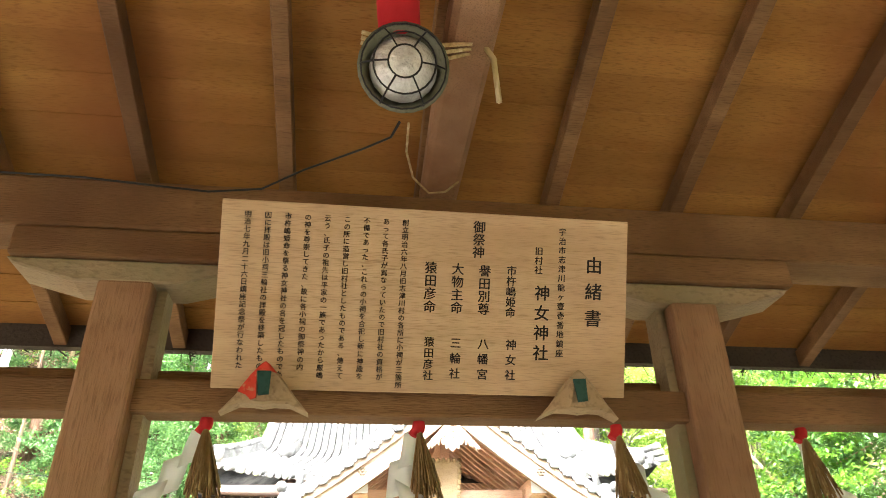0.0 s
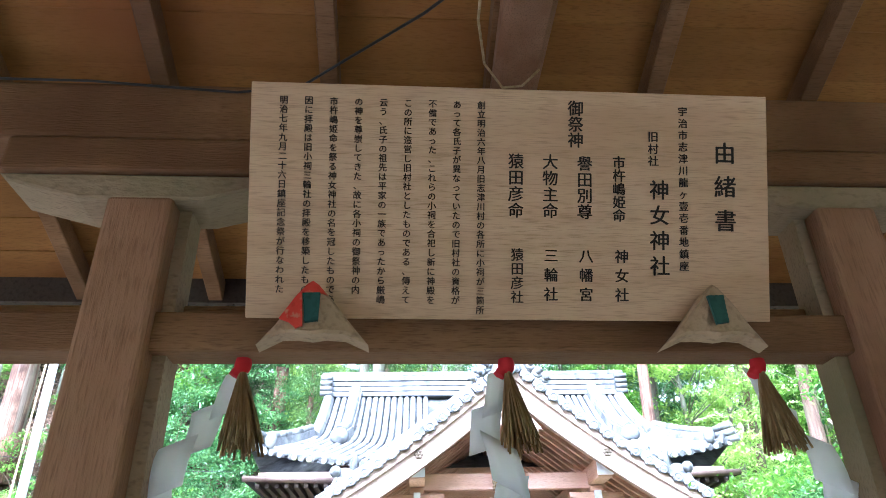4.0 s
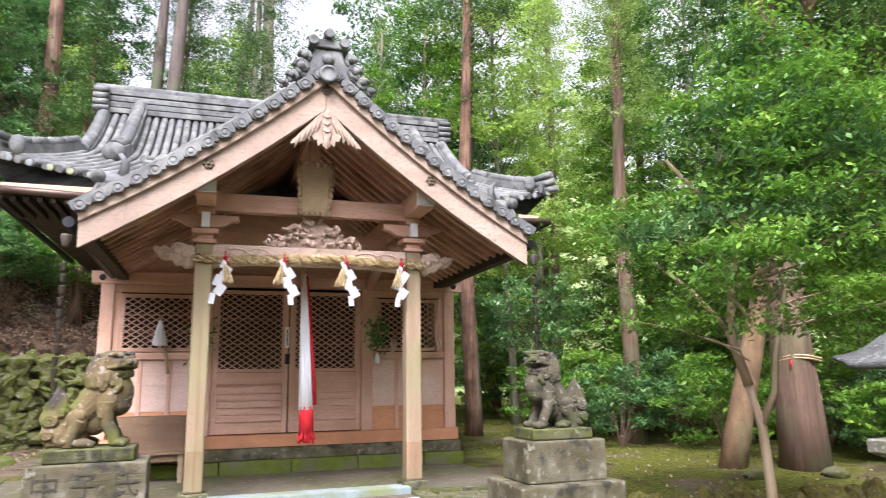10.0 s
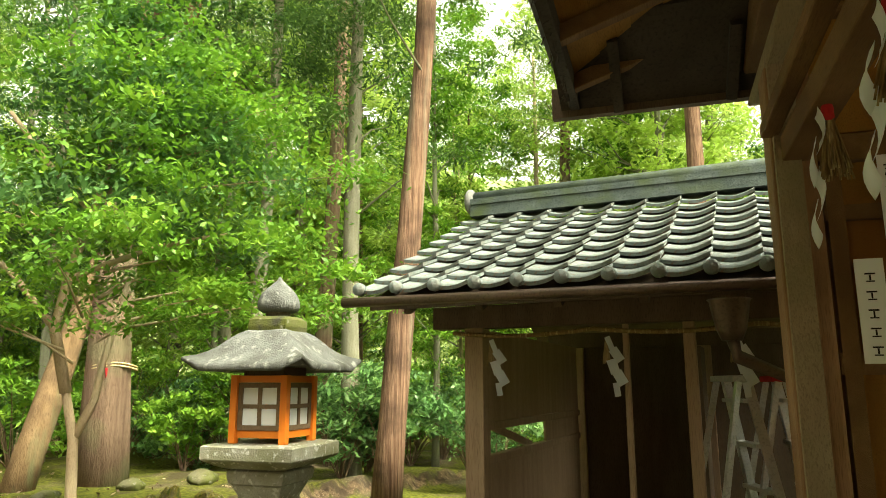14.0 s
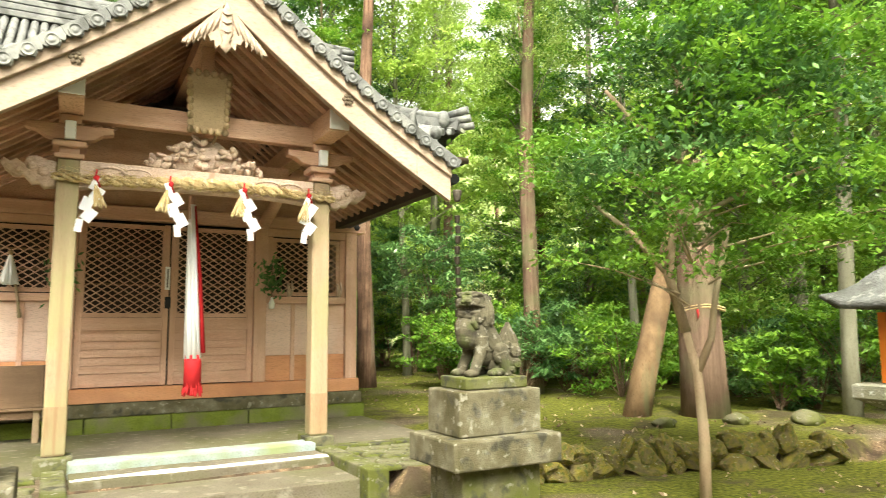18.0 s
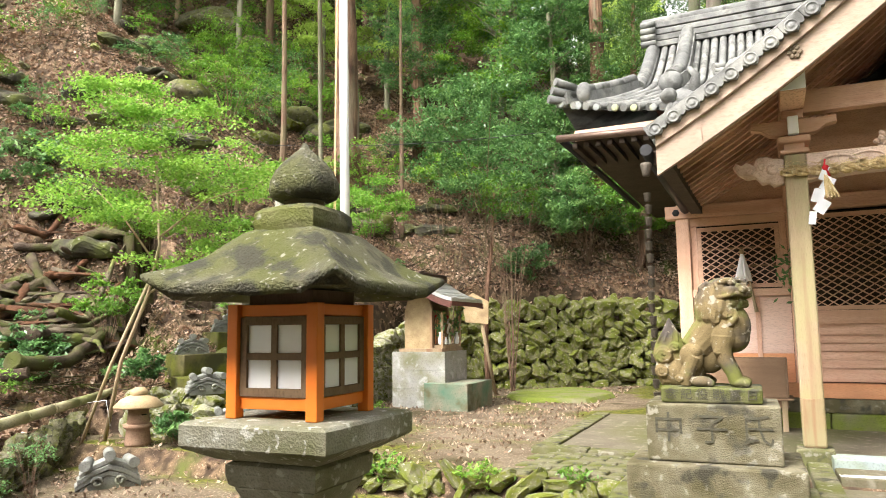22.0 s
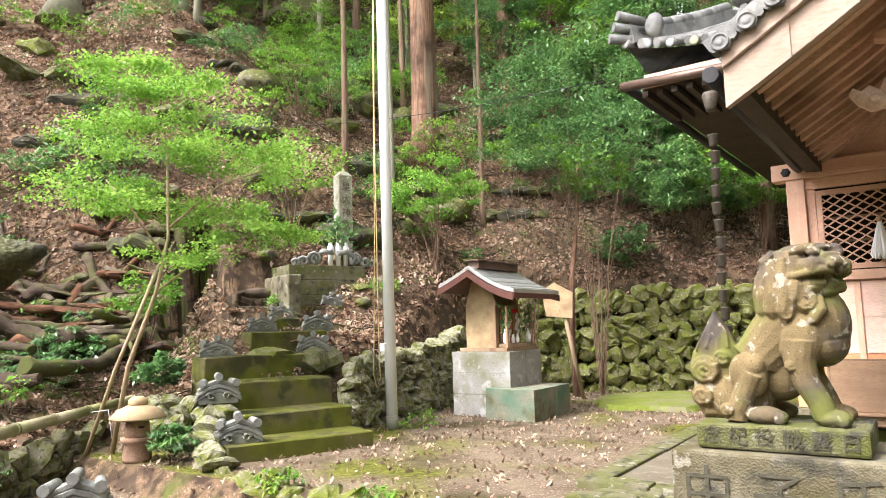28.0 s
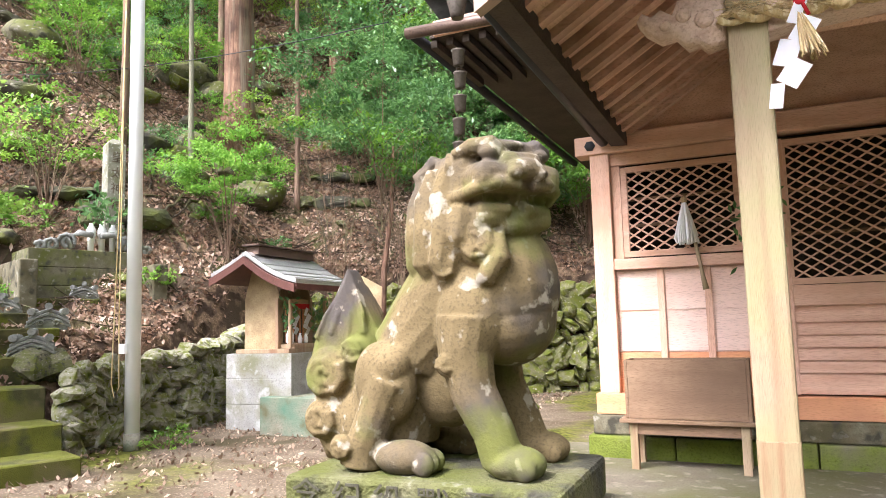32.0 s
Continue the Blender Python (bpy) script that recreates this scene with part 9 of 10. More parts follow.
# rock ledges that break the slope along its contour, and dead branches lying on it
rnd = random.Random(321)
k = 0
while k < 46:
    x, y = rnd.uniform(-15, -6.6), rnd.uniform(10.5, 20.5)
    d = hill_distance(x, y)
    s_, e_ = (x + 5.0) * -0.93 + (y - 10.62) * 0.37, -((x + 5.0) * 0.37 + (y - 10.62) * 0.93)
    if not 1.6 < d < 11 or (-1.0 < s_ < 4.6 and -1.6 < e_ < 2.2):
        continue
    gx, gy = gh(x + 0.4, y) - gh(x - 0.4, y), gh(x, y + 0.4) - gh(x, y - 0.4)
    turn = math.degrees(math.atan2(gx, -gy)) + rnd.uniform(-14, 14)
    w, dp, h = rnd.uniform(0.25, 0.75), rnd.uniform(0.15, 0.32), rnd.uniform(0.10, 0.24)
    bm = B()
    bmesh.ops.create_icosphere(bm, subdivisions=3, radius=1.0)
    for v in bm.verts:
        v.co = Vector((v.co.x * w, v.co.y * dp, max(-0.8, min(0.75, v.co.z)) * h))
        v.co += noise.noise_vector(v.co * 3.5 + Vector((k * 4.0, 0, 0))) * 0.10 + noise.noise_vector(v.co * 13 + Vector((0, k * 4.0, 0))) * 0.025
    solid("rock_ledge", bm, M["ledge_rock"], "dark mossy rock ledge breaking out of the slope", "rock", (x, y, gh(x, y) + 0.35 * h), turn, "rock ledges on the slope")
    k += 1
k = 0
while k < 44:
    x, y = rnd.uniform(-14, -6.8), rnd.uniform(9.5, 19)
    s_, e_ = (x + 5.0) * -0.93 + (y - 10.62) * 0.37, -((x + 5.0) * 0.37 + (y - 10.62) * 0.93)
    if not 0.8 < hill_distance(x, y) < 9.5 or (-1.0 < s_ < 4.6 and -1.8 < e_ < 2.4):
        continue
    a, ln, r = rnd.uniform(0, math.tau), rnd.uniform(0.7, 2.2), rnd.uniform(0.009, 0.026)
    bm, g0, line = B(), gh(x, y), []
    px, py, head = x, y, a
    for q in range(9):
        line.append((px - x, py - y, gh(px, py) - g0 + 0.04 + 0.10 * math.sin(q * 0.9 + k) ** 2))
        head += rnd.gauss(0, 0.22)
        px, py = px + math.cos(head) * ln / 8, py + math.sin(head) * ln / 8
    tube(bm, line, [r * (1 - 0.09 * q) for q in range(9)], 6)
    for q in (3, 5, 6):
        b = Vector(line[q])
        e = Vector((math.cos(head + rnd.uniform(-1.2, 1.2)), math.sin(head + rnd.uniform(-1.2, 1.2)), rnd.uniform(0.1, 0.6))) * ln * 0.16
        tube(bm, [tuple(b), tuple(b + e * 0.5 + Vector((0, 0, 0.02))), tuple(b + e)], [r * 0.5, r * 0.35, r * 0.15], 5)
    solid("dead_branch", bm, M["log_grey" if k % 2 else "deadwood"], "thin crooked dead branch lying on the leaf litter", "branch", (x, y, g0), 0, "dead branches on the slope")
    k += 1


# ---------- leaves and trees ----------
def leaf_cloud(name, material, count, seed, centres, spread, size, flat=0.35, shape=0.45, squash=0.62):
    """Many small folded leaves round the given centres, as one mesh."""
    g = np.random.default_rng(seed)
    c = np.asarray(centres, float)
    pick = g.integers(0, len(c), count)
    pos = c[pick, :3] + g.normal(0, 1, (count, 3)) * (c[pick, 3:4] if c.shape[1] > 3 else spread) * np.array([1, 1, squash])
    yaw, tilt = g.uniform(0, math.tau, count), g.normal(0.25, flat, count)
    d = np.stack([np.cos(yaw) * np.cos(tilt), np.sin(yaw) * np.cos(tilt), -np.sin(tilt)], 1)
    roll = g.normal(0, flat * 1.3, count)
    s0 = np.stack([-np.sin(yaw), np.cos(yaw), np.zeros(count)], 1)
    up = np.cross(d, s0)
    s = s0 * np.cos(roll)[:, None] + up * np.sin(roll)[:, None]
    ln = size * g.uniform(0.6, 1.35, count)[:, None]
    w = ln * shape
    drop = np.array([0, 0, -1.0]) * ln * 0.12
    verts = np.stack([pos - d * ln * 0.5, pos + s * w * 0.5 + drop, pos + d * ln * 0.5 + drop * 2, pos - s * w * 0.5 + drop], 1).reshape(-1, 3)
    me = bpy.data.meshes.new(name)
    me.vertices.add(len(verts))
    me.vertices.foreach_set("co", verts.ravel())
    me.loops.add(count * 4)
    me.loops.foreach_set("vertex_index", np.arange(count * 4))
    me.polygons.add(count)
    me.polygons.foreach_set("loop_start", np.arange(count) * 4)
    me.polygons.foreach_set("loop_total", np.full(count, 4))
    me.update()
    me.materials.append(material)
    return me


def clump_centres(seed, n, rx, rz, kind):
    """Clump places of a crown about its middle: round, conical or layered."""
    g = random.Random(seed)
    out = []
    for _ in range(n):
        if kind == "cone":
            t = g.random() ** 1.2
            r = rx * (1.05 - t) * math.sqrt(g.uniform(0.15, 1))
            zz = -rz + 2 * rz * t - r * 0.25
        elif kind == "layer":
            lay = g.randrange(5)
            r = rx * math.sqrt(g.random()) * (1 - 0.13 * lay)
            zz = -rz + 2 * rz * lay / 4 + g.gauss(0, 0.09 * rz) - 0.15 * r
        else:
            v = Vector((g.gauss(0, 1), g.gauss(0, 1), g.gauss(0, 1))).normalized() * g.uniform(0.45, 1.0)
            r, zz = rx * math.hypot(v.x, v.y), rz * v.z
        a = g.uniform(0, math.tau)
        out.append((r * math.cos(a), r * math.sin(a), zz, rx * (g.uniform(0.07, 0.14) if kind == "cone" else g.uniform(0.06, 0.12))))
    return out


CROWN = {}


def crown_mesh(kind, leaf, variant, rx, rz, count, size):
    key = (kind, leaf, variant, rx, rz, count)
    if key not in CROWN:
        seed = 100 + variant * 17 + len(kind) * 3 + len(leaf)
        cs = clump_centres(seed, 75 if kind == "cone" else 52, rx, rz, kind)
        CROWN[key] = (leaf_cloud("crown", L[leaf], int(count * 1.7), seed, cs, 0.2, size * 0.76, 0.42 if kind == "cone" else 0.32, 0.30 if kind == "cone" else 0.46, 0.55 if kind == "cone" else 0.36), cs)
    return CROWN[key]


def limbs(bm, cs, seed, n, r0):
    g = random.Random(seed)
    for _ in range(n):
        c = cs[g.randrange(len(cs))]
        end = Vector(c[:3])
        s = Vector((0, 0, end.z - 0.5 * math.hypot(end.x, end.y) - g.uniform(0.05, 0.3)))
        mid = s.lerp(end, 0.5) + Vector((g.uniform(-0.15, 0.15), g.uniform(-0.15, 0.15), g.uniform(-0.1, 0.2)))
        tube(bm, [s, mid, end], [r0, r0 * 0.55, r0 * 0.15], 5, False)


def tree(x, y, height, radius, bark, kind, leaf, variant, rx, rz, crowns, count, size, label, lean=(0, 0), group="forest trees", flare=1.12):
    base = gh(x, y)
    t = thing("tree", label, "tree", (x, y, base), 0, group)
    g = random.Random(int(x * 131 + y * 977))
    pts, rad = [], []
    n = 15
    sway = g.uniform(0, 6)
    for k in range(n):
        f = k / (n - 1)
        wob = radius * 0.5 * min(1, 3 * f)
        pts.append((lean[0] * f * height + wob * math.sin(sway + 5 * f), lean[1] * f * height + wob * math.cos(sway * 2 + 4 * f), -0.25 + (height + 0.25) * f))
        rad.append(radius * (flare if k == 0 else 1.0) * (1 - 0.72 * f) * g.uniform(0.95, 1.05) + 0.008)
    part("trunk", roughen(tube(B(), pts, rad, 14), radius * 0.12, radius * 1.2), M[bark], t)
    me, cs = crown_mesh(kind, leaf, variant, rx, rz, count, size)
    for i, (cz, sc) in enumerate(crowns):
        o = part("crown", me, None, t)
        o.location = (lean[0] * cz, lean[1] * cz, cz)
        o.rotation_euler = (0, 0, g.uniform(0, math.tau))
        o.scale = (sc * g.uniform(0.85, 1.15), sc * g.uniform(0.85, 1.15), sc * g.uniform(0.85, 1.1))
        lb = B()
        limbs(lb, cs, variant * 7 + i, 9, 0.024)
        b = part("limb", lb, M["bark_grey"], t)
        tagged(b, kind="stuff")
        b.location, b.rotation_euler, b.scale = o.location, o.rotation_euler, o.scale
    return t


rnd = random.Random(99)


def clear(x, y):
    """Whether a place is free for a forest tree."""
    if -7.2 < x < 7.5 and -12 < y < 17.5:
        return False
    if x < -6.5 and y < 19.5:
        return False
    return math.hypot(x - 1, y - 5) > 9.5


CED = "straight cedar with rough brown bark and dark foliage"
BRD = "evergreen broadleaf tree with dark glossy leaves"
BRI = "young broadleaf tree with bright green leaves"
placed = []
tries = 0
while len(placed) < 128 and tries < 6000:
    tries += 1
    ang, rr = radians(rnd.uniform(-52, 138)), 9.5 + 30 * rnd.random() ** 1.15
    x, y = 1 + rr * math.cos(ang), 6 + rr * math.sin(ang)
    if not clear(x, y) or any(math.hypot(x - p, y - q) < 1.8 for p, q in placed):
        continue
    placed.append((x, y))
    right = x > 5
    kind = rnd.random()
    far = max(0.0, rr - 10)
    lean = (rnd.uniform(-0.06, 0.06), rnd.uniform(-0.06, 0.06))
    glade = 0.55 if y > 15 and -0.21 < x / (y - 2.2) < -0.02 else 1.0       # low growth where the sky opens
    if kind < (0.26 if right else 0.40):
        h = rnd.uniform(12, 18) * glade
        big = 0.85 + 0.025 * far
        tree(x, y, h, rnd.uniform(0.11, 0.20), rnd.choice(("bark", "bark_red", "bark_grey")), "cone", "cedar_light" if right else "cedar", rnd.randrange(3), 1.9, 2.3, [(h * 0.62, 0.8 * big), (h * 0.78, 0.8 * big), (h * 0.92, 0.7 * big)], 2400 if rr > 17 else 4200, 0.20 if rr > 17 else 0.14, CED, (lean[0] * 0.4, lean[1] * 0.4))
    elif kind < (0.34 if right else 0.74):
        h = rnd.uniform(6, 11) * glade
        big = 0.9 + 0.03 * far
        tree(x, y, h, rnd.uniform(0.06, 0.12), "bark_grey", "round", "broad", rnd.randrange(3), 1.9, 1.8, [(h * 0.38, 0.7 * big), (h * 0.62, 0.85 * big), (h * 0.88, 0.85 * big)], 3200, 0.15, BRD, lean)
    else:
        h = rnd.uniform(6, 12) * glade
        big = 0.95 + 0.035 * far
        # distant crowns take the leaf colour that holds the sunlight
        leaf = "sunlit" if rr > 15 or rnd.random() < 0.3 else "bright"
        tree(x, y, h, rnd.uniform(0.05, 0.10), rnd.choice(("bark_pale", "bark_grey")), "layer", leaf, rnd.randrange(3), 1.9, 1.7, [(h * 0.32, 0.75 * big), (h * 0.58, 0.9 * big), (h * 0.88, 0.9 * big)], 3200, 0.145, BRI, lean)
# taller woods to the north-east
g8 = random.Random(64)
for k in range(15):
    while True:
        ang, rr = radians(g8.uniform(22, 80)), g8.uniform(15, 31)
        x, y = 1 + rr * math.cos(ang), 6 + rr * math.sin(ang)
        if clear(x, y) and all(math.hypot(x - p, y - q) > 1.5 for p, q in placed):
            break
    placed.append((x, y))
    h = g8.uniform(11, 16)
    tree(x, y, h, g8.uniform(0.10, 0.16), "bark_grey", "round", ("sunlit", "bright", "broad")[k % 3], k % 3, 1.9, 1.8, [(h * 0.45, 1.2), (h * 0.68, 1.4), (h * 0.92, 1.3)], 3200, 0.15, "tall leafy tree in the sunlit woods", (g8.uniform(-0.04, 0.04), 0.0))
# sunlit woods beyond the shed
g9 = random.Random(31)
for k in range(16):
    while True:
        ang, rr = radians(g9.uniform(-14, 30)), g9.uniform(13, 30)
        x, y = 1 + rr * math.cos(ang), 6 + rr * math.sin(ang)
        if clear(x, y) and all(math.hypot(x - p, y - q) > 1.3 for p, q in placed):
            break
    placed.append((x, y))
    h = g9.uniform(9, 14)
    tree(x, y, h, g9.uniform(0.07, 0.13), ("bark_grey", "bark_red", "bark_pale")[k % 3], "layer" if k % 2 else "round", ("sunlit", "bright", "sunlit")[k % 3], k % 3, 1.9, 1.8, [(h * 0.40, 1.3), (h * 0.66, 1.45), (h * 0.92, 1.35)], 3200, 0.15, "tall leafy tree in the sunlit woods", (g9.uniform(-0.05, 0.05), 0.0))
# woods along the top of the slope
g5 = random.Random(23)
for k in range(26):
    while True:
        x, y = g5.uniform(-24, -6), g5.uniform(12, 30)
        if 9.0 < hill_distance(x, y) < 22 and clear(x, y + 6) and all(math.hypot(x - p, y - q) > 1.6 for p, q in placed):
            break
    placed.append((x, y))
    h = g5.uniform(6, 10)
    if k % 3:
        tree(x, y, h, g5.uniform(0.07, 0.13), "bark_grey", "round", "broad", k % 3, 1.9, 1.8, [(h * 0.40, 0.9), (h * 0.75, 1.1)], 3200, 0.15, BRD, (g5.uniform(-0.05, 0.05), 0.0))
    else:
        tree(x, y, h, g5.uniform(0.06, 0.10), "bark_pale", "layer", "bright", k % 2, 1.9, 1.7, [(h * 0.40, 0.9), (h * 0.75, 1.1)], 3200, 0.145, BRI, (g5.uniform(-0.05, 0.05), 0.0))
# leafy trees over the wall at the foot of the slope
for k, (x, y, h) in enumerate(((-8.6, 20.4, 7.5), (-6.3, 20.9, 8.0), (-10.4, 21.8, 8.5), (-4.6, 22.4, 9.0), (-7.6, 23.4, 9.5), (-12.2, 20.8, 8.0), (-2.6, 23.4, 9.0))):
    tree(x, y, h, 0.09, "bark_grey", "round", ("broad", "bright", "sunlit")[k % 3], k % 3, 1.9, 1.8, [(h * 0.36, 0.85), (h * 0.62, 1.0), (h * 0.9, 0.95)], 3200, 0.15, BRD, (0.03 * (k % 3 - 1), -0.03), "trees over the wall")
# thin stems on the open slope
for k, (x, y, h, r, cz, sc, leaf) in enumerate(((-8.9, 15.9, 7.5, 0.045, 6.3, 0.6, "bright"), (-7.6, 17.3, 8, 0.05, 5.2, 0.55, "broad"), (-13.6, 18.5, 9, 0.09, 7.4, 0.8, "bright"), (-11.2, 19.3, 9, 0.08, 7.2, 0.8, "broad"), (-15.0, 15.5, 9, 0.09, 7.6, 0.8, "broad"), (-16.5, 19.5, 10, 0.1, 7.5, 0.9, "bright"))):
    tree(x, y, h, r, "bark" if k % 2 else "bark_grey", "layer", leaf, k % 3, 1.5, 0.9, [(cz, sc)], 1500, 0.12, "thin-stemmed young tree with sparse leaves on the slope", (0.02 * (k % 3 - 1), 0.01), "thin trees on the slope")
# the tall trunks behind the shrine
for x, y, h, r, bark, ln in ((-0.7, 19.0, 17, 0.25, "bark_violet", 0.02), (-1.5, 20.5, 16, 0.19, "bark_violet", 0.05), (-3.6, 20.5, 17, 0.22, "bark_red", 0.0), (1.7, 22.0, 18, 0.26, "bark_grey", 0.015), (0.2, 23.0, 14, 0.12, "bark_grey", 0.12), (7.2, 19.6, 15, 0.20, "bark_violet", 0.0), (6.1, 16.9, 13, 0.19, "bark_red", -0.01)):
    tree(x, y, h, r, bark, "cone", "cedar", 1, 1.7, 1.9, [(h * 0.88, 0.9), (h * 1.0, 0.8)], 4800, 0.14, "tall bare-trunked tree behind the shrine", (ln, 0.0), "tall trees behind the shrine")
# trees at the right of the court
tree(8.5, 6.0, 16, 0.17, "bark_red", "cone", "cedar", 0, 1.9, 2.4, [(9.0, 1.0), (12.0, 0.9), (14.5, 0.8)], 4800, 0.14, "large cedar with peeling reddish bark", (0.03, -0.05), "tall trees by the court")
tree(8.15, 9.8, 15, 0.30, "bark", "cone", "cedar", 2, 1.9, 2.4, [(8.5, 1.0), (11.5, 0.9), (14.0, 0.8)], 4800, 0.14, "large cedar with a rope tied round its broad brown trunk", (0.0, 0.0), "tall trees by the court")
tree(7.35, 10.4, 11, 0.17, "bark_warm", "round", "broad", 1, 1.7, 1.5, [(7.5, 1.0), (9.5, 0.9)], 3200, 0.15, "leaning tree with smooth reddish-brown trunk", (0.20, -0.13), "tall trees by the court")
tree(9.6, 8.6, 13, 0.11, "bark_grey", "cone", "cedar", 1, 1.7, 2.2, [(8.5, 0.9), (11.0, 0.8)], 4800, 0.13, "slender tree with a straight dark trunk", (0.03, 0.0), "tall trees by the court")
tree(10.4, 7.3, 13, 0.15, "bark_grey", "cone", "cedar", 0, 1.8, 2.3, [(7.5, 1.0), (10.5, 0.9)], 4800, 0.14, CED, (0.0, 0.02), "tall trees by the court")
rope_tree = thing("tree_rope", "white and red rope tied round the cedar trunk", "rope", (8.15, 9.8, gh(8.15, 9.8) + 1.45))
part("rope_loop", tube(B(), [(0.315 * math.cos(a), 0.315 * math.sin(a), 0.03 * math.sin(a * 2) + 0.006 * a) for a in np.linspace(0, 2 * math.tau, 49)], 0.013, 6), M["straw"], rope_tree)
part("ribbon", tube(B(), [(-0.275, -0.17, 0.02), (-0.29, -0.19, -0.05), (-0.285, -0.18, -0.10)], [0.016, 0.012, 0.006], 6), M["red"], rope_tree)
# forked young tree with layered bright foliage
ft = thing("young_tree", "young forked tree with layers of fresh green leaves", "tree", (4.95, 7.15, 0.0))
TR = [[(0, 0, -0.1), (0.02, 0.0, 0.5), (0.01, 0.03, 1.05), (-0.05, 0.08, 1.4)], [(0.01, 0.03, 1.05), (0.10, -0.06, 1.35), (0.12, -0.08, 1.6), (0.2, -0.2, 2.3)], [(-0.05, 0.08, 1.4), (-0.13, 0.18, 1.9), (-0.10, 0.10, 2.4), (0.05, 0.0, 3.1), (0.1, -0.05, 3.8)],
      [(-0.13, 0.18, 1.9), (-0.3, 0.45, 2.3), (-0.45, 0.9, 2.7)], [(-0.10, 0.10, 2.3), (0.35, -0.25, 2.6), (0.8, -0.7, 2.8)], [(0.0, 0.0, 2.8), (-0.2, 0.4, 3.3), (-0.3, 0.7, 3.7)]]
for k, (pts, r) in enumerate(zip(TR, (0.052, 0.036, 0.046, 0.03, 0.026, 0.026))):
    part("trunk" if k in (0, 2) else "branch", tube(B(), pts, [r * (1 - 0.5 * i / len(pts)) for i in range(len(pts))], 9), M["bark_pale"], ft)
cs = []
for cx, cy, cz, rx_, n in ((-0.5, 0.5, 2.2, 1.1, 16), (0.6, -0.7, 2.35, 1.25, 20), (0.0, 0.1, 2.75, 1.8, 42), (-0.2, 0.3, 3.2, 1.65, 44), (0.1, -0.2, 3.7, 1.4, 40), (0.0, 0.0, 4.15, 1.05, 30), (0.05, 0.0, 4.6, 0.6, 14)):
    for _ in range(n):
        a, q = rnd.uniform(0, math.tau), rx_ * math.sqrt(rnd.uniform(0.03, 1))
        cs.append((cx + 0.34 + q * math.cos(a), cy - 0.42 + q * math.sin(a), cz + rnd.gauss(0, 0.09) - 0.20 * q, rnd.uniform(0.12, 0.21)))
# a darker leaf colour inside the crown paints its inner shade
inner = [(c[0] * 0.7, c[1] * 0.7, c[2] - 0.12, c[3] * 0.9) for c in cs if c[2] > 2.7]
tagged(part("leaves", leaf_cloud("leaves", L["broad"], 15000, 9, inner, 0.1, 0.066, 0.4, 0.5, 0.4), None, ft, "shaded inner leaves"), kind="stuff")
tagged(part("leaves", leaf_cloud("leaves", L["bright"], 27000, 7, cs, 0.1, 0.062, 0.3, 0.5, 0.24), None, ft, "fresh green leaves"), kind="stuff")
lb = B()
for c in cs[::6]:
    tube(lb, [(c[0] * 0.12, c[1] * 0.12, c[2] - 0.30), (c[0] * 0.6, c[1] * 0.6, c[2] - 0.08 + rnd.uniform(-0.06, 0.06)), c[:3]], [0.013, 0.008, 0.003], 4, False)
part("twig_tangle", lb, M["bark_pale"], ft)


def bush(x, y, zc, rx_, rz, leaf, count, size, label, seed, stem="bark", name="bush", base=None, layers=False):
    zb = gh(x, y) if base is None else base
    t = thing(name, label, "bush" if name == "bush" else "tree", (x, y, zb), 0, "bushes")
    g = random.Random(seed)
    cc = []
    for _ in range(40):
        a, q = g.uniform(0, math.tau), rx_ * math.sqrt(g.random()) * g.uniform(0.8, 1.2)
        h = zc - zb + rz * g.uniform(-1, 1) * math.sqrt(max(0.05, 1 - (q / rx_) ** 2))
        cc.append((q * math.cos(a), q * math.sin(a), h, rx_ * g.uniform(0.07, 0.16)))
    tagged(part("leaves", leaf_cloud("leaves", L[leaf], int(count * 1.5), seed, cc, 0.1, size * 0.8, 0.32, 0.45, 0.42), None, t), kind="stuff")
    sb = B()
    for c in cc[::3]:
        foot = -0.05 if name != "small_tree" else (zc - zb) * g.uniform(0.5, 0.75)
        tube(sb, [(g.uniform(-0.04, 0.04), g.uniform(-0.04, 0.04), foot), (c[0] * 0.4, c[1] * 0.4, foot + (c[2] - foot) * 0.6), c[:3]], [min(0.012, 0.013 * rx_), 0.008 * min(1, rx_), 0.003], 5, False)
    tagged(part("stem_tangle", sb, M[stem], t), kind="stuff")
    return t


# maple sapling with its stake
sp = thing("maple_sapling", "slender maple sapling with pale green leaves tied to a stake", "tree", (-7.2, 8.95, gh(-7.2, 8.95)))
for pts, r in (([(0, 0, -0.1), (0.12, 0.10, 0.9), (0.3, 0.3, 1.7), (0.35, 0.4, 2.3), (0.15, 0.5, 3.4)], 0.028), ([(0.3, 0.3, 1.7), (0.6, 0.55, 2.0), (0.95, 0.8, 2.2)], 0.014), ([(0.33, 0.35, 2.1), (0.0, 0.2, 2.6), (-0.4, 0.1, 3.0)], 0.014), ([(0.35, 0.4, 2.4), (0.7, 0.8, 2.9), (1.0, 1.2, 3.1)], 0.014)):
    part("stem", tube(B(), pts, [r * (1 - 0.6 * i / len(pts)) for i in range(len(pts))], 7), M["post"], sp)
cs = []
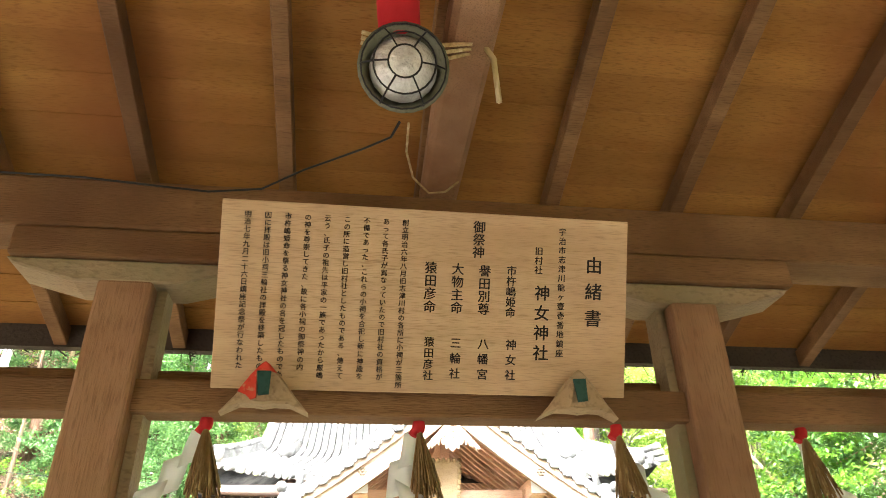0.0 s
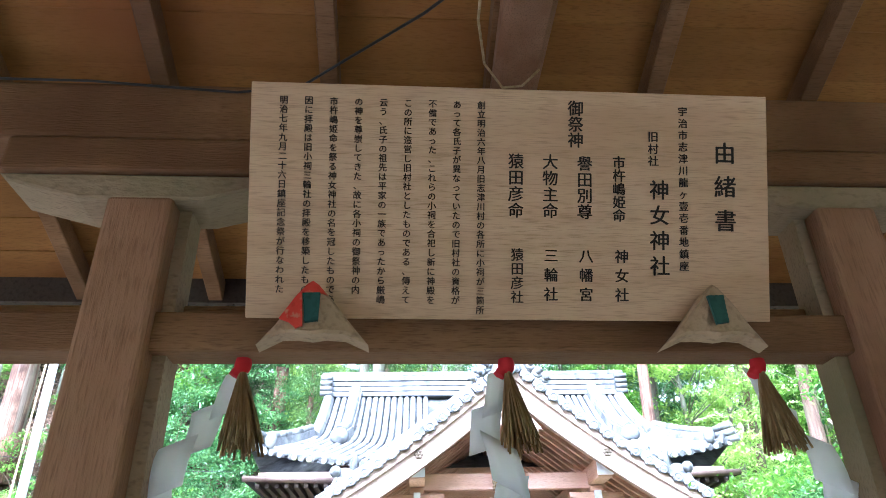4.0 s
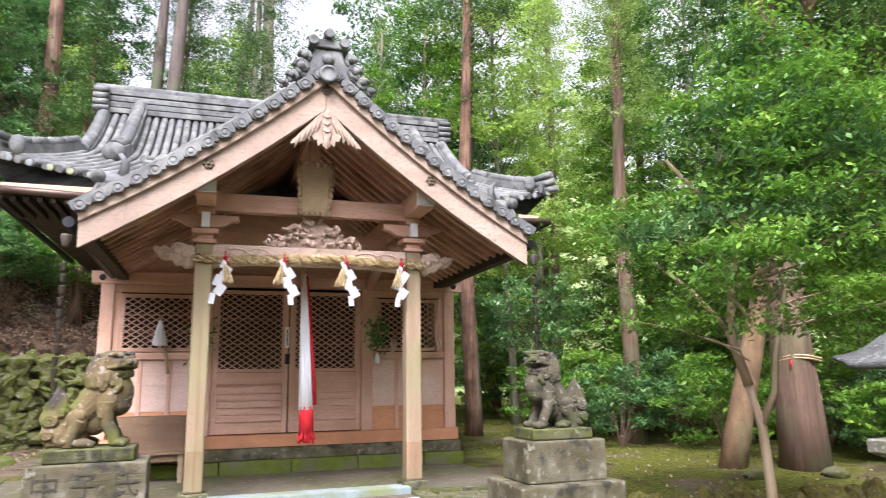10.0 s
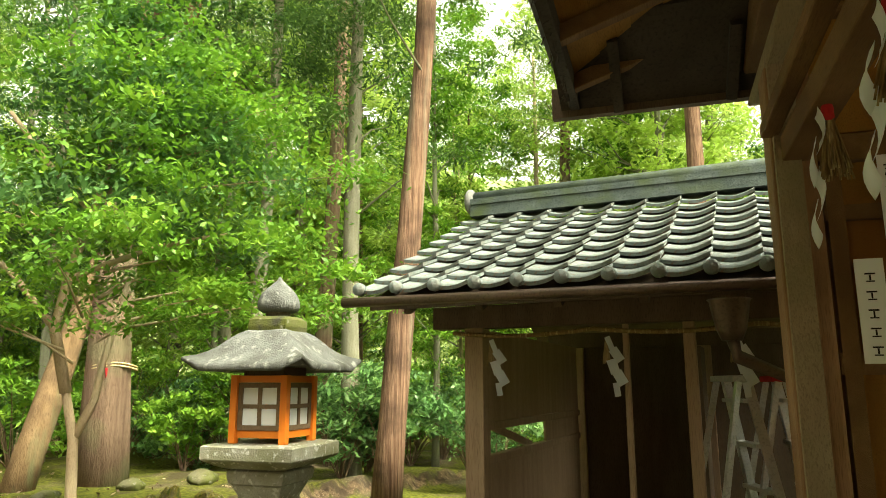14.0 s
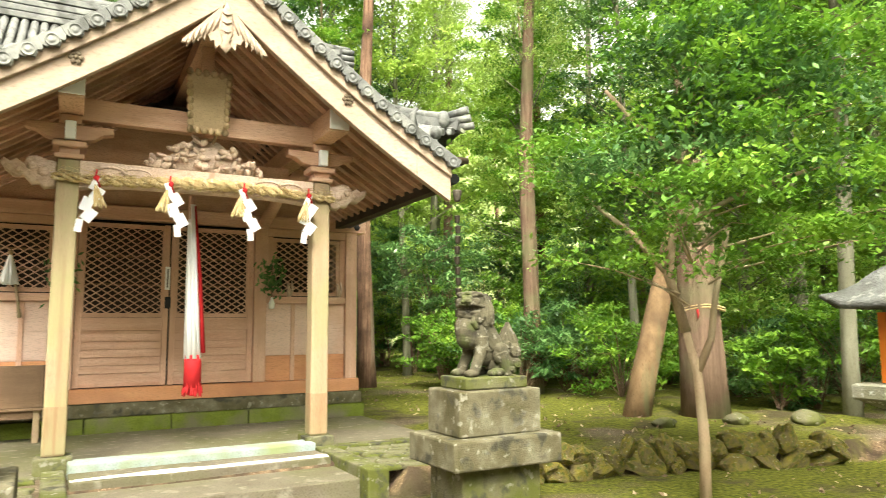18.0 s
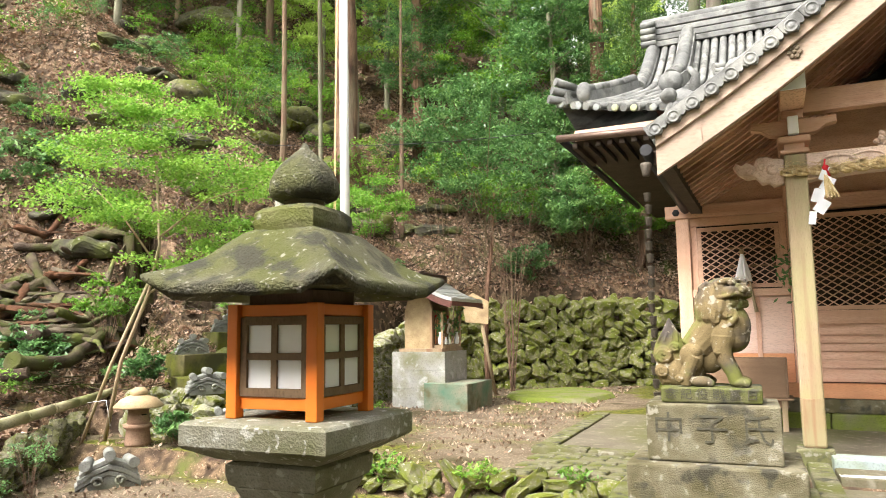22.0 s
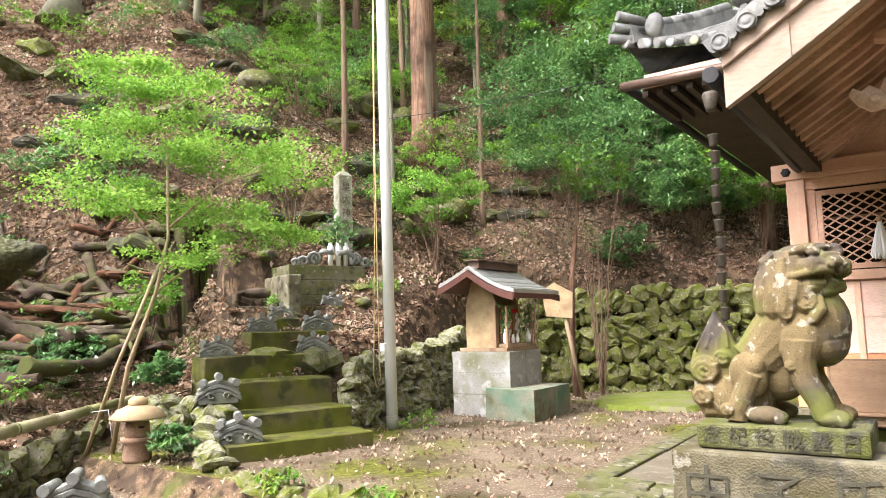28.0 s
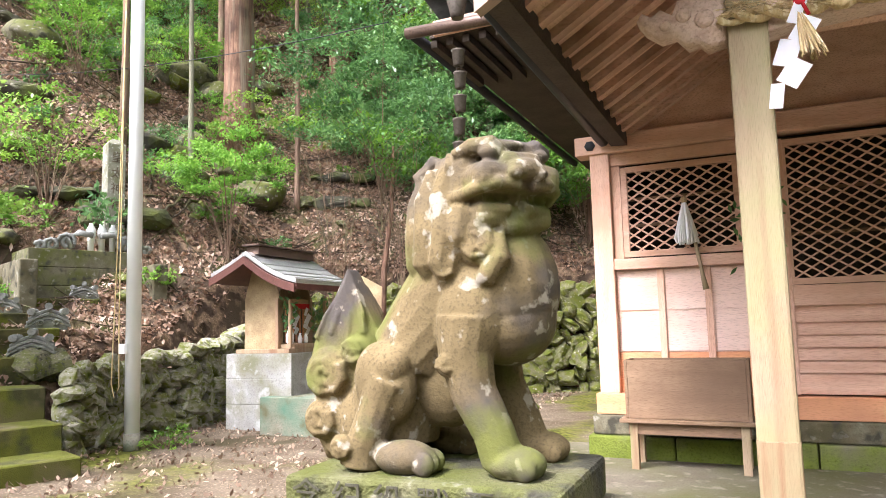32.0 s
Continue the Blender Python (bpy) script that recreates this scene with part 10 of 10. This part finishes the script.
for cx, cy, cz, rx_, n in ((0.3, 0.5, 4.0, 0.85, 22), (-0.3, 0.3, 3.6, 0.85, 24), (0.8, 0.9, 3.3, 0.85, 24), (-0.6, -0.1, 3.0, 0.75, 20), (0.3, 0.6, 2.75, 0.95, 24), (1.1, 1.1, 2.4, 0.6, 14), (-0.1, 0.3, 4.4, 0.6, 14), (0.6, 0.3, 2.1, 0.5, 8)):
    for _ in range(n):
        a, q = rnd.uniform(0, math.tau), rx_ * math.sqrt(rnd.random())
        cs.append((cx + q * math.cos(a), cy + q * math.sin(a), cz + rnd.gauss(0, 0.05) - 0.12 * q, rnd.uniform(0.07, 0.14)))
tagged(part("leaves", leaf_cloud("leaves", L["maple"], 24000, 21, [(a, b, c, d * 1.3) for a, b, c, d in cs], 0.1, 0.043, 0.35, 0.7, 0.26), None, sp, "pale green maple leaves"), kind="stuff")
stake = thing("bamboo_stake", "pale leaning bamboo stake tied to the sapling", "stake", (-7.3, 8.7, gh(-7.3, 8.7)))
part("cane", tube(B(), [(0, 0, -0.1), (0.25, 0.2, 0.9), (0.55, 0.45, 1.9)], 0.02, 7), M["post"], stake)
part("tie", tube(B(), [(0.06, 0.05, 0.45), (0.3, 0.1, 0.48), (0.38, 0.1, 0.2)], 0.003, 5), M["white"], stake)
bush(-7.0, 14.7, 3.85, 0.95, 0.6, "maple", 4600, 0.08, "round bright green bush on the slope", 61)
small = bush(-5.0, 15.9, 5.0, 1.75, 1.5, "broad", 5200, 0.10, "slim tree with a brown stem and sparse fresh leaves", 62, name="small_tree")
part("trunk", tube(B(), [(0, 0, -0.2), (-0.05, 0.03, 1.0), (0.0, 0.0, 2.0), (0.1, 0.1, 3.0), (0.15, 0.1, 4.0)], [0.06, 0.05, 0.045, 0.035, 0.015], 9), M["bark_red"], small)
tree(-9.5, 17.9, 15, 0.33, "bark_red", "cone", "cedar", 0, 2.0, 2.4, [(9.5, 1.0), (12.5, 0.9)], 4800, 0.14, "thick old cedar with stringy red bark", (0.0, 0.0), "trees on the slope", 1.7)
tree(-8.7, 14.2, 8, 0.06, "bark", "round", "broad", 0, 1.6, 1.3, [(6.2, 0.9)], 2800, 0.14, "thin dark-stemmed tree on the slope", (0.01, 0.0), "trees on the slope")
tree(-17.3, 13.25, 9, 0.36, "bark_grey", "round", "broad", 2, 2.0, 1.6, [(7.6, 1.0)], 3200, 0.17, "mossy broad-based tree high on the slope", (0.02, 0.02), "trees on the slope", 1.7)
for k, (x, y, zc, r, leaf, n, s) in enumerate(((-5.0, 18.9, 4.6, 1.3, "broad", 4200, 0.13), (-3.6, 18.8, 4.2, 1.2, "broad", 4200, 0.13), (-2.5, 19.2, 4.3, 1.2, "bright", 3600, 0.12), (-4.2, 20.0, 6.3, 1.6, "broad", 5000, 0.15), (-6.4, 18.6, 5.6, 1.2, "broad", 3600, 0.13),
                                               (-2.0, 20.6, 6.0, 1.6, "broad", 5000, 0.15), (-7.2, 20.2, 7.2, 1.6, "broad", 4200, 0.16), (-4.6, 17.6, 2.9, 0.6, "broad", 1500, 0.10), (-9.4, 9.6, 1.3, 0.42, "broad", 1000, 0.10), (-8.9, 10.4, 2.0, 0.5, "bright", 900, 0.09),
                                               (-10.2, 12.4, 3.2, 0.6, "bright", 700, 0.10), (-11.5, 14.8, 5.2, 1.2, "broad", 2600, 0.14), (-9.4, 15.5, 4.4, 0.5, "bright", 700, 0.09), (-12.5, 11.5, 4.6, 1.0, "broad", 2000, 0.13), (-6.1, 8.95, 0.42, 0.22, "broad", 420, 0.10), (-7.25, 9.6, 1.05, 0.26, "broad", 420, 0.12),
                                               (-4.4, 15.6, 4.0, 0.7, "bright", 700, 0.10), (-5.7, 15.7, 4.6, 0.6, "bright", 500, 0.10), (-5.35, 11.9, 0.28, 0.25, "bright", 260, 0.06), (-5.4, 6.25, 0.36, 0.26, "broad", 500, 0.035), (-6.0, 7.2, 0.42, 0.22, "broad", 420, 0.035), (-5.15, 5.8, 0.35, 0.2, "broad", 360, 0.035), (-3.3, 8.62, 0.24, 0.18, "bright", 200, 0.06), (-2.4, 8.6, 0.24, 0.2, "bright", 220, 0.06), (-4.4, 8.75, 0.26, 0.2, "bright", 220, 0.06), (-1.6, 8.62, 0.24, 0.16, "bright", 180, 0.06))):
    bush(x, y, zc, r, r * 0.7, leaf, n, s, ("dark glossy evergreen bush on the slope", "fresh green bush on the slope")[leaf == "bright"], 200 + k)
# undergrowth along the right and behind
k = 0
g2 = random.Random(404)
while k < 100:
    ang, rr = radians(g2.uniform(-60, 95)), g2.uniform(8.5, 20)
    x, y = 1.5 + rr * math.cos(ang), 6.5 + rr * math.sin(ang)
    if (x < 8.7 and y < 12.0) or (x < 6.4 and y < 18.5) or (x < 9.4 and y < 5.0 and x > 3):
        continue
    zg = gh(x, y)
    r = g2.uniform(0.6, 1.2)
    leaf = g2.choice(("broad", "bright", "bright", "sunlit" if rr > 13 else "broad"))
    bush(x, y, zg + g2.uniform(0.6, 1.5), r, r * 0.8, leaf, 2000, 0.13, "green undergrowth of mixed leafy shrubs", 500 + k)
    k += 1
# taller thicket behind the pedestal
g10 = random.Random(77)
for k in range(22):
    ang, rr = radians(g10.uniform(40, 67)), g10.uniform(12.5, 22)
    x, y = 1.5 + rr * math.cos(ang), 6.5 + rr * math.sin(ang)
    r = g10.uniform(1.1, 1.7)
    bush(x, y, gh(x, y) + g10.uniform(1.2, 3.4), r, r * 0.85, g10.choice(("broad", "bright", "broad")), 3000, 0.135, "tall dense evergreen thicket of mixed shrubs", 1500 + k)
# leaf litter and moss tufts, too many to count
def litter(name, label, count, seed, test, size, mat, west=-14, rise=0.0):
    g = np.random.default_rng(seed)
    pts = []
    while len(pts) < count:
        x, y = g.uniform(west, 9), g.uniform(-1, 21 - 0.5 * (west + 14))
        if test(x, y, g):
            pts.append((x, y, gh(x, y) + 0.022 + rise))
    ob = new(name, leaf_cloud(name, mat, count, seed, pts, 0.015, size, 0.55, 0.55))
    return tagged(ob, label, "leaves", kind="stuff")


litter("leaf_litter", "brown fallen leaves strewn over the slope", 170000, 41, lambda x, y, g: 0.15 < hill_distance(x, y) < 9.5 and x < 0 and y > 4, 0.082, L["litter"], -18)
litter("leaf_litter", "brown leaf litter high on the hillside", 36000, 47, lambda x, y, g: 8.8 < hill_distance(x, y) < 18, 0.2, L["litter"], -26)
litter("fallen_leaves", "scattered brown fallen leaves on the ground", 9000, 42, lambda x, y, g: hill_distance(x, y) < 0 and (y > 8.8 or x < -2.5) and x < -2.5 and g.random() < 0.8, 0.05, L["litter_dark"])
litter("fallen_leaves", "brown fallen leaves lying on the mossy steps", 1500, 44, lambda x, y, g: 0.0 < (x + 5.0) * -0.93 + (y - 10.62) * 0.37 < 3.1 and -0.1 < -((x + 5.0) * 0.37 + (y - 10.62) * 0.93) < 1.6, 0.05, L["litter_dark"], -14, 0.10)
litter("fallen_leaves", "scattered fallen leaves under the trees", 1500, 43, lambda x, y, g: x > 4.5 and y > 5 and hill_distance(x, y) < 0, 0.05, L["litter_dark"])

# looser shrubs over the slope
g7 = random.Random(515)
k = 0
while k < 20:
    x, y = g7.uniform(-14.5, -6.8), g7.uniform(13.2, 20.5)
    if not 2.0 < hill_distance(x, y) < 10.5:
        continue
    r = g7.uniform(0.5, 1.0)
    bush(x, y, gh(x, y) + r * g7.uniform(0.9, 1.5), r, r * 0.7, g7.choice(("bright", "broad", "broad", "maple")), int(1300 * r), 0.095, "loose leafy shrub growing on the hillside", 1300 + k)
    k += 1
# mossy rocks sunk in the slope
g6 = random.Random(909)
rocks = []
for q in range(5):
    bm = bmesh.new()
    bmesh.ops.create_icosphere(bm, subdivisions=2, radius=1.0)
    for v in bm.verts:
        v.co += noise.noise_vector(v.co * 1.2 + Vector((q * 9.0, 2, 0))) * 0.55 + noise.noise_vector(v.co * 3.0 + Vector((q * 4.0, 7, 0))) * 0.15
        v.co.z *= 0.62
    rocks.append(mesh_of("slope_rock", bm, M["stone_moss" if q % 2 else "rubble"]))
k = 0
while k < 95:
    x, y = g6.uniform(-18, -6.3), g6.uniform(7.5, 21)
    if not 0.3 < hill_distance(x, y) < 13:
        continue
    s = g6.choice((0.07, 0.1, 0.13, 0.18, 0.26)) * (1 + 0.05 * hill_distance(x, y))
    o = new("slope_rock", rocks[k % 5])
    o.matrix_basis = pose(x, y, gh(x, y) + 0.1 * s, g6.uniform(-25, 25), g6.uniform(-25, 25), g6.uniform(0, 360)) @ Matrix.Diagonal((s * g6.uniform(0.8, 1.7), s, s, 1))
    tagged(o, "mossy dark rock sunk in the leaf litter", "rock", "rocks on the slope")
    k += 1
# twigs and ferns on the slope
bm = B()
g3 = random.Random(71)
for k in range(1100):
    while True:
        x, y = g3.uniform(-15, -2), g3.uniform(6, 20)
        if 0.3 < hill_distance(x, y) < 9:
            break
    a, ln, r = g3.uniform(0, math.tau), g3.uniform(0.25, 1.5), g3.uniform(0.004, 0.011) * (2.2 if k % 17 == 0 else 1)
    pts = []
    for q in (-0.5, 0.0, 0.5):
        px, py = x + math.cos(a) * ln * q, y + math.sin(a) * ln * q + g3.uniform(-0.04, 0.04)
        pts.append((px, py, gh(px, py) + 0.03 + g3.uniform(0, 0.05) + (0.12 if k % 5 == 0 and q > 0 else 0)))
    tube(bm, pts, [r, r * 0.9, r * 0.5], 4, False)
tagged(new("fallen_twigs", mesh_of("fallen_twigs", bm, M["deadwood"])), "dead brown twigs strewn over the slope", "twigs", kind="stuff")
k = 0
while k < 105:
    x, y = g3.uniform(-19, -5.5), g3.uniform(7, 24)
    if not 0.4 < hill_distance(x, y) < 15:
        continue
    r = g3.uniform(0.16, 0.42) * (1.0 + 0.12 * max(0.0, hill_distance(x, y) - 4))
    bush(x, y, gh(x, y) + r * 1.1, r, r * 0.55, g3.choice(("bright", "broad", "maple", "broad")), int(700 * r), 0.085, "small leafy seedling growing through the leaf litter", 800 + k, name="seedling_bush")
    k += 1

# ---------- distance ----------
# far woods with sun and haze mixed into their pale greens
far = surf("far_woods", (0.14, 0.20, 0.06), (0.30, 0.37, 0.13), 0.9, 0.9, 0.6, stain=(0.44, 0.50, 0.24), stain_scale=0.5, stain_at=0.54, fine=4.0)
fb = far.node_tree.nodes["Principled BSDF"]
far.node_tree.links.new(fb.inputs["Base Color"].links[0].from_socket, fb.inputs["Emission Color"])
fb.inputs["Emission Strength"].default_value = 0.45      # the backdrop glows by itself, in place of hazy daylight
bm = B()
rings = []
for k in range(73):
    a = k / 72 * math.tau
    r = 62 + 5 * noise.noise(Vector((math.cos(a) * 2, math.sin(a) * 2, 0)))
    h = 20 + 7 * noise.noise(Vector((math.cos(a) * 5, math.sin(a) * 5, 4)))
    rings.append([bm.verts.new((1 + r * math.cos(a), 6 + r * math.sin(a), zz)) for zz in (-6, h * 0.5, h)])
for p, q in zip(rings, rings[1:]):
    for i in range(2):
        bm.faces.new((p[i], q[i], q[i + 1], p[i + 1]))
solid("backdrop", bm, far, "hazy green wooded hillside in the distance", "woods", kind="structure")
